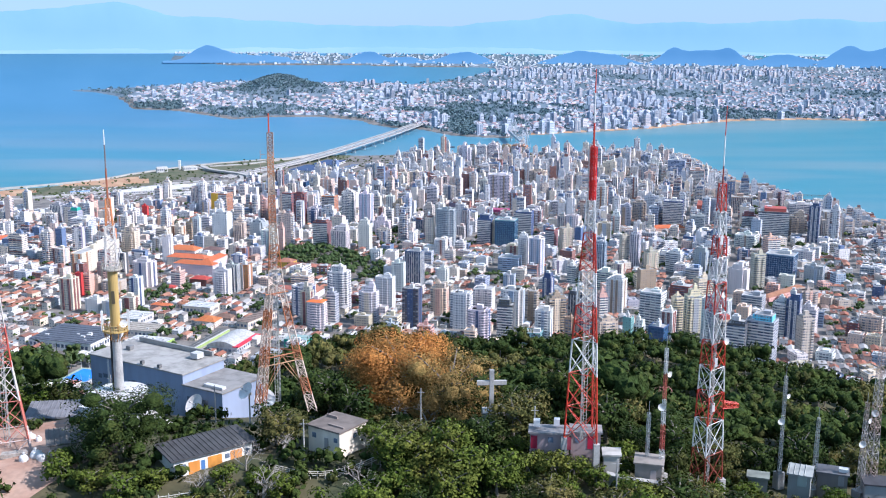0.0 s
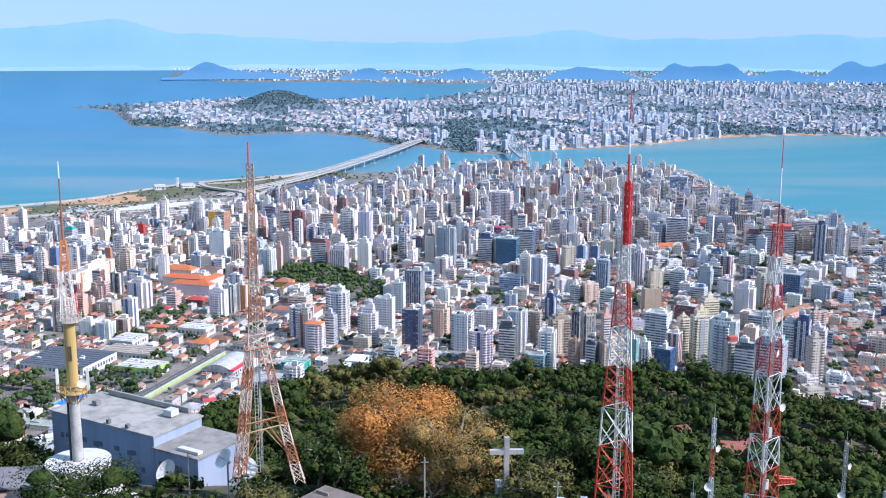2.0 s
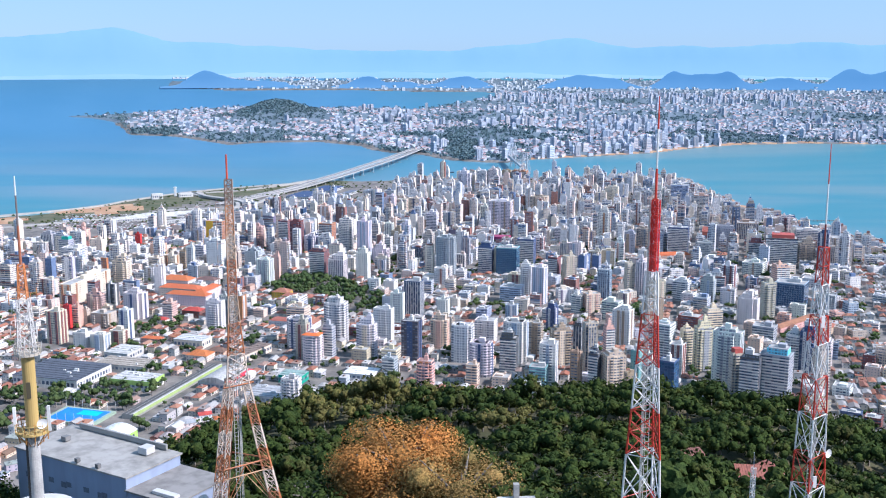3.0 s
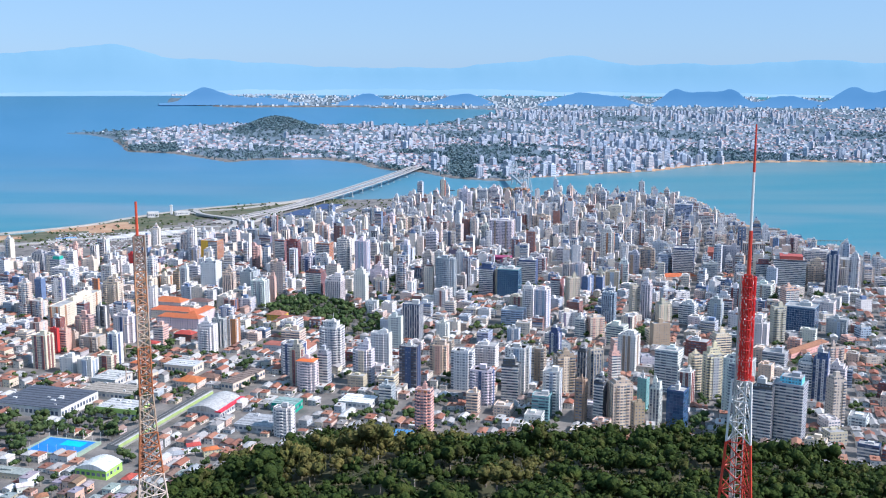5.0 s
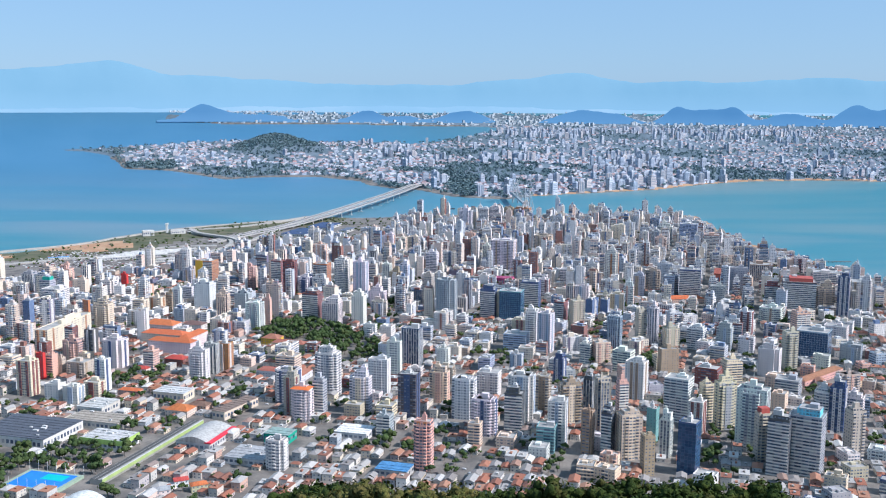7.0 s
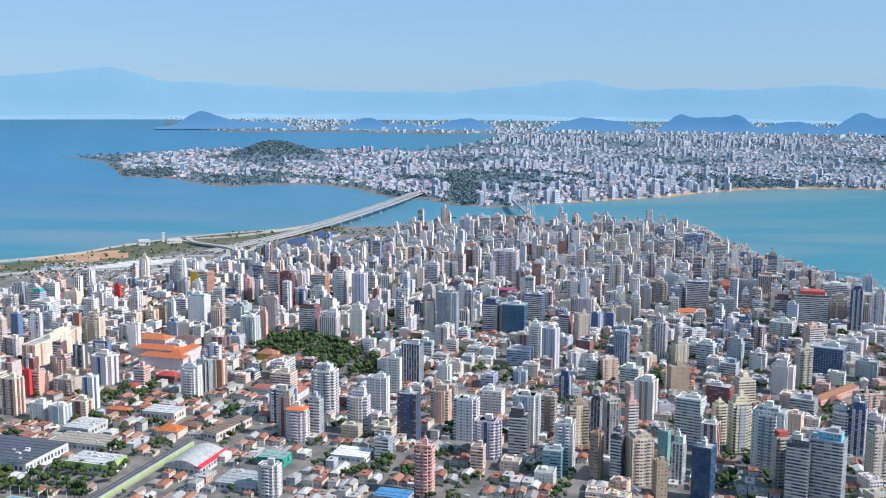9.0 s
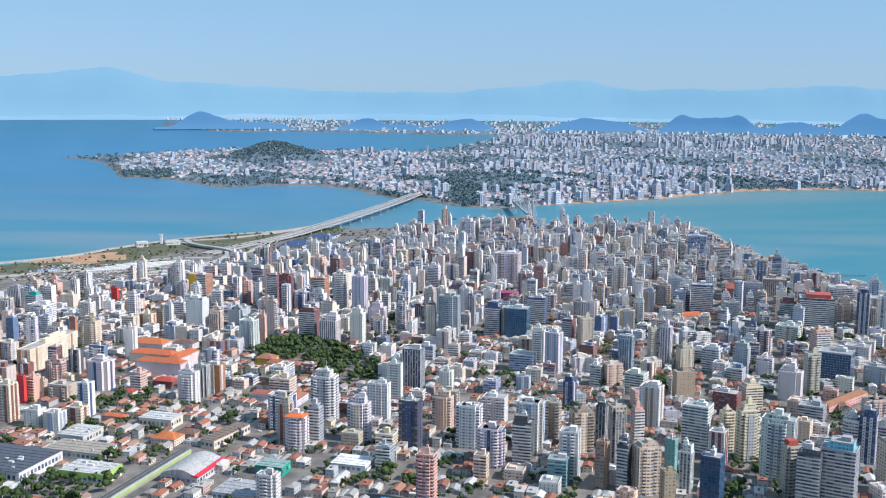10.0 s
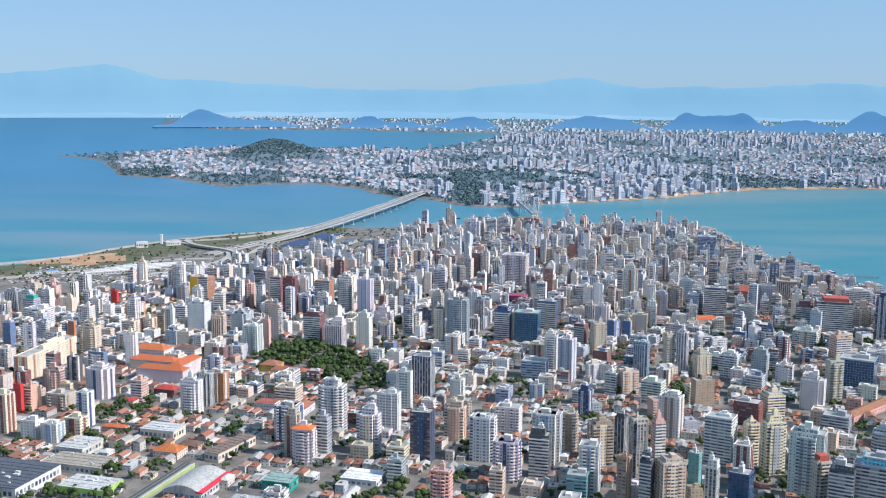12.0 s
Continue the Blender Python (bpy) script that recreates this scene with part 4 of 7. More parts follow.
def hall(x, y, w, d, h, turn, name, label, wall_c, roof_c, stripe=None, arched=False, vents=0, edge=None):
    """A wide hall: walls, a broad roof with upstands or an arched roof, and roof vents."""
    root = tagged(new(name), label, "building")
    root.matrix_basis = pose(x, y, float(ground_z(x, y)), 0, 0, turn)
    s = Shape()
    s.box(-w / 2, -d / 2, -3, w / 2, d / 2, h)
    part("wall", s.mesh("wall", WALL), root, color=wall_c)
    s = Shape()
    if arched:
        n, rise = 14, w * 0.16
        for end in (-d / 2 - 0.5, d / 2 + 0.5):
            s.v += [((-0.5 + i / n) * (w + 1), end, h + rise * math.sin(math.pi * i / n)) for i in range(n + 1)]
        s.f += [(i, i + 1, n + 2 + i, n + 1 + i) for i in range(n)] + [tuple(range(n, -1, -1)), tuple(range(n + 1, 2 * n + 2))]
        s.s += [0] * (n + 2)
    else:
        s.box(-w / 2 - 0.3, -d / 2 - 0.3, h, w / 2 + 0.3, d / 2 + 0.3, h + 0.4)
        for i in range(int(d / 7)):
            yy = -d / 2 + (i + 0.5) * 7
            rib = Shape()
            rib.box(-w / 2 + 0.5, yy - 0.2, h + 0.4, w / 2 - 0.5, yy + 0.2, h + 0.75)
            part("roof_rib", rib.mesh("rib", ROOF_COVER), root, color=roof_c)
    part("roof", s.mesh("roof", ROOF_COVER), root, color=roof_c)
    rng = random.Random(int(x))
    for i in range(vents):
        s = Shape()
        vx, vy, vs = rng.uniform(-0.4, 0.4) * w, rng.uniform(-0.4, 0.4) * d, rng.uniform(1, 3)
        s.box(vx - vs, vy - vs * 0.6, h + 0.3, vx + vs, vy + vs * 0.6, h + 0.4 + rng.uniform(0.8, 1.8))
        part("roof_vent", s.mesh("vent", TRIM), root, color=(0.6, 0.6, 0.6))
    s = Shape()
    for length, to in side_frames(w, d):
        for j in range(int(length / 5)):
            c = -length / 2 + (j + 0.5) * 5
            panel(s, to, c - 1.6, c + 1.6, h * 0.35, h * 0.7, 0.06)
    part("glazing", s.mesh("glazing", GLASS), root)["kind"] = "stuff"
    if stripe:
        s = Shape()
        s.box(-w / 2 - 0.35, -d / 2 - 0.35, h * 0.6, w / 2 + 0.35, -d / 2 - 0.05, h + 0.9)
        s.box(w / 2 + 0.05, -d / 2, h * 0.6, w / 2 + 0.35, d / 2, h + 0.7)
        part("fascia", s.mesh("fascia", TRIM), root, color=stripe)
    if edge:
        s = Shape()
        s.box(w / 2 - w * 0.14, -d / 2 - 1, h + 0.3, w / 2 + 2, d / 2 + 1, h + 1.6)
        part("roof_edge", s.mesh("edge", TRIM), root, color=edge)
    built(x, y, w, d, turn)
    return root


LIME = (0.42, 0.6, 0.16)
hall(-408, 1110, 78, 62, 11, -16, "market_hall", "large pale hall with a broad dark grey sheet roof", (0.7, 0.7, 0.68), (0.1, 0.115, 0.15), vents=6)
hall(-352, 1150, 60, 30, 8, -16, "annexe_hall", "long low hall with a beige gravel roof", (0.6, 0.58, 0.54), (0.4, 0.36, 0.31), vents=2)
hall(-322, 1088, 46, 30, 10, -16, "supermarket", "white flat-roofed store with a lime green fascia", (0.75, 0.75, 0.73), (0.6, 0.6, 0.6), stripe=LIME, vents=5)
hall(-232, 1098, 36, 50, 8, -16, "arched_hall", "arched grey sheet-metal hall with a red edge band", (0.6, 0.6, 0.6), (0.5, 0.5, 0.49), arched=True, edge=(0.75, 0.04, 0.07))
hall(-296, 930, 30, 24, 8, -16, "sports_hall", "arched white sports hall with a lime gable", (0.45, 0.75, 0.15), (0.72, 0.75, 0.74), arched=True)
hall(-368, 1195, 30, 34, 9, -16, "warehouse", "low warehouse with a pale sheet roof", (0.62, 0.6, 0.56), (0.58, 0.58, 0.56), vents=3)
hall(-300, 1242, 38, 24, 10, -16, "corner_store", "cream flat-roofed corner building above shops", (0.72, 0.64, 0.52), (0.62, 0.63, 0.64), vents=3)
hall(-222, 1195, 16, 60, 9, -25, "school_block", "long cream two-storey block with a brown roof", (0.7, 0.6, 0.5), (0.25, 0.19, 0.16), vents=0)
hall(-88, 1120, 34, 26, 7, -16, "white_roofed_hall", "low hall under a bright white sheet roof", (0.7, 0.7, 0.7), (0.85, 0.85, 0.85))
hall(-44, 1015, 30, 20, 7, -16, "blue_roofed_hall", "low hall under a plain blue sheet roof", (0.5, 0.5, 0.5), (0.1, 0.28, 0.55))
hall(-178, 1050, 40, 34, 7, -16, "workshop", "low workshop with several grey sheet roofs", (0.6, 0.6, 0.6), (0.42, 0.43, 0.45), vents=4)
hall(-160, 1105, 26, 20, 9, -16, "netted_building", "low building wrapped in green netting", (0.02, 0.35, 0.25), (0.3, 0.42, 0.4))
# old school with orange tiled wings
for dx, dy, w, d, tn in ((-372, 1482, 62, 20, -16), (-352, 1440, 62, 18, -16), (-334, 1474, 18, 50, -16), (-392, 1540, 46, 24, -16), (-352, 1560, 30, 18, -16)):
    house(dx, dy, w, d, 18 if dy < 1545 else 13, tn, "hip", "orange" if dy < 1545 else "brown", "W", "school_wing", "white three-storey wing under a hipped orange-tiled roof" if dy < 1545 else "white wing under a hipped dark roof", group="wings of the old school")
for dx, dy, w, d, tn in ((450, 1330, 14, 90, -48), (470, 1292, 12, 70, -48), (395, 1790, 60, 20, 8), (-720, 1660, 46, 22, 20), (-196, 1335, 54, 16, -16), (-170, 1325, 16, 34, -16)):
    house(dx, dy, w, d, 8, tn, "hip", "orange" if dy > 1600 else "clay", "P" if dx > 0 else "W", "tiled_hall", "long low building under a clay-tiled hipped roof", group="long tiled buildings")
for dx, dy, w, d, h_, cov, tn in ((-278, 1186, 26, 20, 7, "orange", "C"), (-262, 1204, 22, 14, 6, "old", "P"), (-298, 1252, 30, 13, 5, "orange", "W"), (-333, 1386, 26, 16, 9, "red", "M"), (-352, 1256, 26, 10, 6, "orange", "P"),
                                  (-318, 1262, 24, 12, 6, "clay", "C"), (-368, 1352, 20, 12, 5, "red", "W"), (-205, 1475, 46, 16, 8, "clay", "C"), (-232, 1500, 24, 20, 9, "clay", "Y"), (-150, 1395, 26, 14, 6, "orange", "W")):
    house(dx, dy, w, d, h_, -16, "hip", cov, tn)
hall(108, 1948, 34, 22, 12, -16, "market_building", "low magenta building between apartment blocks", (0.5, 0.06, 0.2), (0.45, 0.1, 0.22))
hall(500, 1965, 22, 60, 22, -16, "red_slab", "long brick-red block with a terracotta roof", (0.5, 0.14, 0.1), (0.42, 0.13, 0.09))
# the nearest low houses, by the foot of the hill
for x, y, w, d, h, tn, rf, cv, tn2 in ((-385, 880, 12, 10, 6, 20, "hip", "clay", "C"), (-362, 862, 10, 9, 6, 35, "flat", "grey", "G"), (-345, 893, 13, 9, 5, 25, "gable", "white", "W"),
                                     (-322, 868, 10, 9, 6, 30, "hip", "clay", "C"), (-338, 845, 11, 9, 6, 15, "gable", "grey", "W"), (-308, 850, 9, 8, 5, 40, "hip", "orange", "K"),
                                     (-228, 985, 12, 9, 6, 25, "gable", "red", "W"), (-210, 975, 14, 9, 6, 25, "hip", "orange", "B"), (-240, 962, 16, 10, 6, 25, "gable", "grey", "W"),
                                     (-372, 925, 40, 14, 5, -15, "flat", "grey", "B")):
    house(x, y, w, d, h, tn, rf, cv, tn2)

# sports court with a blue playing surface and floodlight posts
court = tagged(new("sports_court"), "bright blue tennis court with green edges and tall posts", "sports court")
court.matrix_basis = pose(-350, 990, float(ground_z(-350, 990)) + 2.5, 0, 0, -16)
s = Shape()
s.box(-28, -20, -5, 28, 20, 0.0)
part("base", s.mesh("base", plain("court_edge", (0.3, 0.4, 0.3), (0.36, 0.45, 0.36), 0.2)), court)
s = Shape()
s.box(-24, -17, 0.0, 24, 17, 0.08)
part("playing_surface", s.mesh("surface", plain("court_blue", (0.03, 0.2, 0.75), (0.04, 0.25, 0.85), 0.1)), court)
s = Shape()
s.box(-4, 2, 0.08, 18, 14, 0.14)
part("key_area", s.mesh("key", plain("court_teal", (0.02, 0.5, 0.5), (0.03, 0.55, 0.55), 0.1)), court)
for i in range(7):
    for yy in (-20, 20):
        s = Shape()
        s.strut((-28 + i * 9.3, yy, -4), (-28 + i * 9.3, yy, 9), 0.14, sides=6)
        part("post", s.mesh("post", TRIM), court, color=(0.7, 0.7, 0.7))
built(-350, 990, 58, 42, -16)

# raised walkway with lime green railings
walkway = tagged(new("covered_walkway"), "long raised road ramp edged with a lime green railing wall", "ramp", kind="structure")
s = Shape()
x0, y0, x1, y1 = -300, 985, -250, 1150
way = Vector((x1 - x0, y1 - y0, 0)).normalized()
nrm = Vector((way.y, -way.x, 0))


def slab_along(sh, off0, off1, z0, z1):
    a, b = Vector((x0, y0, 0)), Vector((x1, y1, 0))
    p = [a + nrm * off0, b + nrm * off0, b + nrm * off1, a + nrm * off1]
    k = len(sh.v)
    sh.v += [(q.x, q.y, z0) for q in p] + [(q.x, q.y, z1) for q in p]
    sh.f += [tuple(k + i for i in q) for q in ((0, 3, 7, 4), (3, 2, 6, 7), (2, 1, 5, 6), (1, 0, 4, 5), (7, 6, 5, 4))]
    sh.s += [0] * 5


for key, o0, o1, z0, z1, c in (("deck", -8, 4, 2, 10, (0.33, 0.33, 0.32)), ("lane", -7.4, -4.2, 10, 10.2, (0.09, 0.09, 0.09)), ("lane", -3.2, 0.0, 10, 10.2, (0.09, 0.09, 0.09)), ("railing", 4.1, 4.6, 7.4, 10.5, (0.4, 0.52, 0.2)), ("coping", 3.4, 4.7, 10.65, 11.0, (0.6, 0.6, 0.56))):
    s = Shape()
    slab_along(s, o0, o1, z0, z1)
    part(key, s.mesh(key, WALL), walkway, color=c)
for i in range(5):
    built(x0 + (x1 - x0) * i / 4, y0 + (y1 - y0) * i / 4, 18, 44, -17)

# ---- the rest of the town, lot by lot ----
lots = random.Random(11)
BLD_X = [-2000, -640, -480, -330, -130, -110, 3000]
BLD_Y = [1960, 1980, 2200, 2410, 2530, 2900, 3000]
PARK = [(-275, 1552), (-215, 1630), (-150, 1585), (-112, 1520), (-85, 1425), (-122, 1415), (-195, 1492)]
# small wooded gardens and squares between the buildings
GARDENS = [(-386, 1306), (-371, 1324), (-354, 1333), (-348, 1342), (-46, 1096), (-39, 1111), (-50, 1075), (-11, 1202), (-5, 1235), (133, 1299), (44, 1440), (85, 1420), (282, 1124), (248, 1050),
           (-303, 1138), (-295, 1146), (-347, 1059), (-306, 1064), (-267, 1077), (-233, 1255), (-164, 1148), (-73, 1084), (-136, 1066), (-244, 1128), (-133, 1442), (249, 1373), (267, 1411),
           (426, 2366), (454, 2383), (556, 2371), (558, 2325), (479, 1736), (507, 1800), (571, 1681), (574, 1644), (340, 2318), (363, 2364), (265, 2100), (139, 2224), (125, 2095), (152, 2333), (-594, 1859),
           (-610, 1933), (-574, 1814), (-98, 1560), (-86, 1762), (25, 2154), (217, 1859), (-126, 1720), (-111, 1627), (496, 1608), (462, 2307)]
city_trees, fill_blocks, fill_houses = [], [], []
ca, sa = math.cos(radians(-16)), math.sin(radians(-16))
cand = []
for bu in range(-32, 32):
    for bv in range(4, 52):
        for iu in range(4):
            for iv in range(3):
                u, v = bu * 86 + 6 + iu * 19 + 9, bv * 66 + 5 + iv * 18 + 9
                cand.append((u * ca - v * sa, u * sa + v * ca))
cand = np.array(cand)
cand = cand[(cand[:, 1] > 840) & (cand[:, 1] < 3080) & (np.abs(cand[:, 0]) < cand[:, 1] * 0.46 + 60)]
shore_d, ground_h = inside(ISLAND, cand[:, 0], cand[:, 1]), ground_z(cand[:, 0], cand[:, 1])
in_park = inside(PARK, cand[:, 0], cand[:, 1]) > -8
for (x, y), sd, gz, park in zip(cand.tolist(), shore_d, ground_h, in_park):
    r, r2 = lots.random(), lots.random()
    if sd < 26 or gz > 17 or y > np.interp(x, BLD_X, BLD_Y):
        continue
    if -470 < x < -270 and 955 < y < 1085 and gap(x, y) > 4 and r < 0.75:
        city_trees += [(x + 16 * r - 6, y + 15 * r2 - 7, 1.4), (x + 12 * r2 - 3, y - 13 * r, 1.2), (x - 9 * r, y + 8 * r2, 1.3), (x + 8 * r2, y + 9 * r, 1.0)]
        continue
    if park and gap(x, y) > 2:
        city_trees += [(x + r * 6, y + r2 * 6, 1.5), (x - r2 * 9, y + r * 9, 1.2), (x + 9 * r2, y - 8 * r, 1.3), (x - 8 * r, y - 9 * r2, 1.0)]
        continue
    x, y = x + lots.uniform(-2, 2), y + lots.uniform(-2, 2)
    if any((x - gx) ** 2 + (y - gy) ** 2 < 15 ** 2 for gx, gy in GARDENS) and gap(x, y) > 1.5:
        city_trees += [(x + 7 * r, y + 6 * r2, 1.3), (x - 6 * r2, y - 5 * r, 1.1), (x + 5, y - 7, 1.0)]
        continue
    near = gap(x, y)
    low = (y < 1270 and x < -120) or (y < 1165 and x < 60) or (y < 1345 and x < -220)
    edge = y > np.interp(x, BLD_X, BLD_Y) - 90
    tall = 0.0 if low or (y < 1430 and abs(x) < 440) else 0.1 if edge else 0.1 if x < -300 and y < 2050 else 0.03 if y < 1560 else 0.1 if y < 1750 else 0.2 if y < 2000 else 0.4
    turn0 = (12 if r2 < 0.3 else -30) if x > 130 and y < 1700 else -16
    mid = 0.0 if low else 0.16 if y < 1430 else 0.3
    if low and 4.6 < near < 7.5 and r > 0.35:
        fill_houses.append((x, y, lots.uniform(7, 9), lots.uniform(6.5, 8.5), 3.4, -16 + lots.choice([0, 90]), lots.choice(["hip", "gable", "flat"])))
        continue
    if near < 7.5:
        if near > 2.5 and r < 0.7:
            city_trees.append((x, y, 0.9))
        continue
    if r < tall and near > 11:
        fl = int(min(21, max(6, lots.gauss(12 + 2.5 * (y > 2350 and x > 0), 3.6))))
        if x > 200 and sd < 170:
            fl = int(fl * (0.35 + 0.5 * sd / 170))
        broad = near > 15 and lots.random() < 0.4
        fill_blocks.append((x, y, lots.uniform(18, 27) if broad else lots.uniform(10, 16), lots.uniform(10, 15), int(fl * 0.75) if broad else fl, turn0 + lots.choice([0, 0, 0, 90, 8, -9]), lots.choice("gggccbsbcp")))
    elif r < tall + mid and near > 10:
        fill_blocks.append((x, y, lots.uniform(13, 20), lots.uniform(12, 18), lots.randint(3, 6), turn0 + lots.choice([0, 0, 90]), lots.choice("ggbcg")))
    elif r2 < 0.2 - 0.09 * low:
        city_trees += [(x - 4, y - 3, 1.0), (x + 5, y + 4, 0.9)]
    else:
        # two narrow houses side by side on the lot
        du, tn = lots.uniform(4.4, 5.2), -16 + lots.uniform(-4, 4)
        for side in (-1, 1):
            hx, hy = x + side * du * ca, y + side * du * sa
            fill_houses.append((hx, hy, lots.uniform(7.4, 9.2), lots.uniform(10, 16.5), lots.choice([3.2, 3.4, 3.6, 6.2, 6.4, 4.5, 8.8]), tn + lots.choice([0, 0, 0, 3]), lots.choice(["hip", "gable", "gable", "flat", "flat"])))
        if low and r2 > 0.5:
            city_trees.append((x + 8, y - 7, 0.55))


class Mass:
    """Joins many alike pieces into one mesh."""

    def __init__(self):
        self.v, self.f, self.n = [], [], 0

    def add(self, sh, m):
        if not sh.v:
            return
        a = np.array(m)
        v = np.array(sh.v) @ a[:3, :3].T + a[:3, 3]
        self.v.append(v)
        self.f += [tuple(i + self.n for i in q) for q in sh.f]
        self.n += len(v)

    def object(self, name, mat, label, category, warp=False):
        me = bpy.data.meshes.new(name)
        v = np.concatenate(self.v)
        me.from_pydata((drawn_in(v) if warp else v).tolist(), [], self.f)
        me.materials.append(mat)
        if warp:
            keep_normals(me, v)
        return tagged(new(name, me), label, category, kind="stuff")


fill_blocks.sort(key=lambda b: b[1])
fill_houses.sort(key=lambda b: b[1])
N_BLOCKS, N_HOUSES = 100, 280
tones = random.Random(5)
for x, y, w, d, fl, tn, st in fill_blocks[:N_BLOCKS]:
    B(x, y, w, d, fl, tn, st, tones.choice("WWWWCCCPPBBGOM" if x < -150 else "WWWWWCCCBBGGPTUMDNU"))
for x, y, w, d, h, tn, rf in fill_houses[:N_HOUSES]:
    house(x, y, w, d, h, tn, rf, tones.choice(["grey", "grey", "white", "grey", "brown"]) if rf == "flat" else tones.choice(["clay", "clay", "clay", "old", "old", "orange", "grey", "grey", "grey", "grey", "brown", "white", "white", "red"]), tones.choice("WWWCCCBPPGT"))

# varied wall paints; creams and pinks lightened a little as painted haze
FAR_WALL = island_tones("town_render", (0.0, (0.8, 0.77, 0.75)), (0.32, (0.74, 0.72, 0.72)), (0.38, (0.76, 0.68, 0.56)), (0.54, (0.74, 0.65, 0.55)), (0.56, (0.7, 0.55, 0.48)), (0.64, (0.68, 0.54, 0.47)), (0.66, (0.5, 0.54, 0.62)), (0.82, (0.6, 0.62, 0.66)),
                        (0.84, (0.6, 0.48, 0.39)), (0.88, (0.52, 0.41, 0.32)), (0.89, (0.28, 0.13, 0.11)), (0.93, (0.3, 0.15, 0.12)), (0.94, (0.13, 0.19, 0.34)), (1.0, (0.2, 0.27, 0.4)), rough=0.8, fine=0.3)
masses = {k: Mass() for k in ("wall", "windows", "roof", "house_wall", "house_roof", "house_window")}
rng = random.Random(8)
for x, y, w, d, fl, tn, st in fill_blocks[N_BLOCKS:]:
    m = pose(x, y, float(ground_z(x, y)), 0, 0, tn)
    for key, sh in block_parts("g" if st == "c" and y > 1900 else st, w, d, fl, rng, 3 if y < 1800 else 1).items():
        masses[{"glazing": "windows", "roof": "roof"}.get(key, "wall")].add(sh, m)
for x, y, w, d, h, tn, rf in fill_houses[N_HOUSES:]:
    m = pose(x, y, float(ground_z(x, y)), 0, 0, tn)
    for key, sh in house_parts(w, d, h, rf, rng).items():
        if key == "glazing" and y > 1750:
            continue
        masses["house_" + {"wall": "wall", "glazing": "window", "roof": "roof"}[key]].add(sh, m)
masses["wall"].object("town_blocks", FAR_WALL, "crowd of white and cream apartment blocks beyond the nearer ones", "buildings")
masses["windows"].object("town_block_windows", GLASS, "dark windows of the farther apartment blocks", "windows")
masses["roof"].object("town_block_roofs", ROOF, "flat grey concrete roofs of the farther blocks", "roofs")
masses["house_wall"].object("town_houses", HOUSE, "farther low houses between the apartment blocks", "houses")
masses["house_roof"].object("town_house_roofs", TILE, "clay and grey roofs of the farther houses", "roofs")
masses["house_window"].object("town_house_windows", GLASS, "dark windows of the farther houses", "windows")
print("fill", len(fill_blocks), len(fill_houses), len(city_trees))


# ---- trees ----
def clump_cloud(rng, lobes, count, size, core=0.66):
    """A crown: leaf clumps scattered over several uneven lobes (x, y, z, r), turned outwards, round a dark core. Returns vertices with their normals, and faces."""
    v, f = [], []
    total = sum(l[3] ** 2 for l in lobes)
    for lx, ly, lz, lr in lobes:
        for _ in range(max(3, int(count * lr * lr / total))):
            n = Vector((rng.gauss(0, 1), rng.gauss(0, 1), rng.gauss(0.35, 1))).normalized()
            r = lr * rng.uniform(0.72, 1.12)
            c = Vector((lx, ly, lz)) + Vector((n.x * r, n.y * r, n.z * r * 0.8))
            d = (n + Vector((rng.gauss(0, 0.33), rng.gauss(0, 0.33), rng.gauss(0.12, 0.33)))).normalized()
            a = d.orthogonal().normalized()
            b = d.cross(a)
            ang = rng.uniform(0, 6.28)
            a, b = a * math.cos(ang) + b * math.sin(ang), b * math.cos(ang) - a * math.sin(ang)
            s, t = size * rng.uniform(0.6, 1.3), size * rng.uniform(0.35, 0.8)
            k = len(v)
            soft = tuple((n * 0.6 + d * 0.4).normalized())
            v += [(*(c - a * s), *soft), (*(c - b * t + d * s * 0.2), *soft), (*(c + a * s), *soft), (*(c + b * t + d * s * 0.1), *soft)]
            f.append((k, k + 1, k + 2, k + 3))
        if core:
            # a rounded, uneven mass of inner leaves
            k, cr = len(v), lr * core
            v.append((lx, ly, lz + cr * 0.85, 0, 0, 1))
            for ring, (cz, cw) in enumerate(((0.55, 0.72), (-0.05, 1.0), (-0.6, 0.7))):
                for i in range(6):
                    a, q = 1.0472 * i + ring * 0.5, cr * cw * rng.uniform(0.85, 1.12)
                    way = Vector((math.cos(a) * cw, math.sin(a) * cw, cz)).normalized()
                    v.append((lx + q * math.cos(a), ly + q * math.sin(a), lz + cr * cz * rng.uniform(0.75, 0.95), *way))
            f += [(k, k + 1 + i, k + 1 + (i + 1) % 6) for i in range(6)]
            f += [(k + 1 + r * 6 + i, k + 7 + r * 6 + i, k + 7 + r * 6 + (i + 1) % 6, k + 1 + r * 6 + (i + 1) % 6) for r in range(2) for i in range(6)]
    return np.array(v), f


def shifted(faces, by):
    return [tuple(q + by for q in face) for face in faces]


def crown_lobes(rng, r, h, n):
    out = [(0, 0, h, r * 0.62)]
    for i in range(n):
        a = 6.283 * (i + rng.random() * 0.7) / n
        q = r * rng.uniform(0.45, 0.72)
        out.append((q * math.cos(a), q * math.sin(a), h + r * rng.uniform(-0.32, 0.3), r * rng.uniform(0.34, 0.52)))
    return out


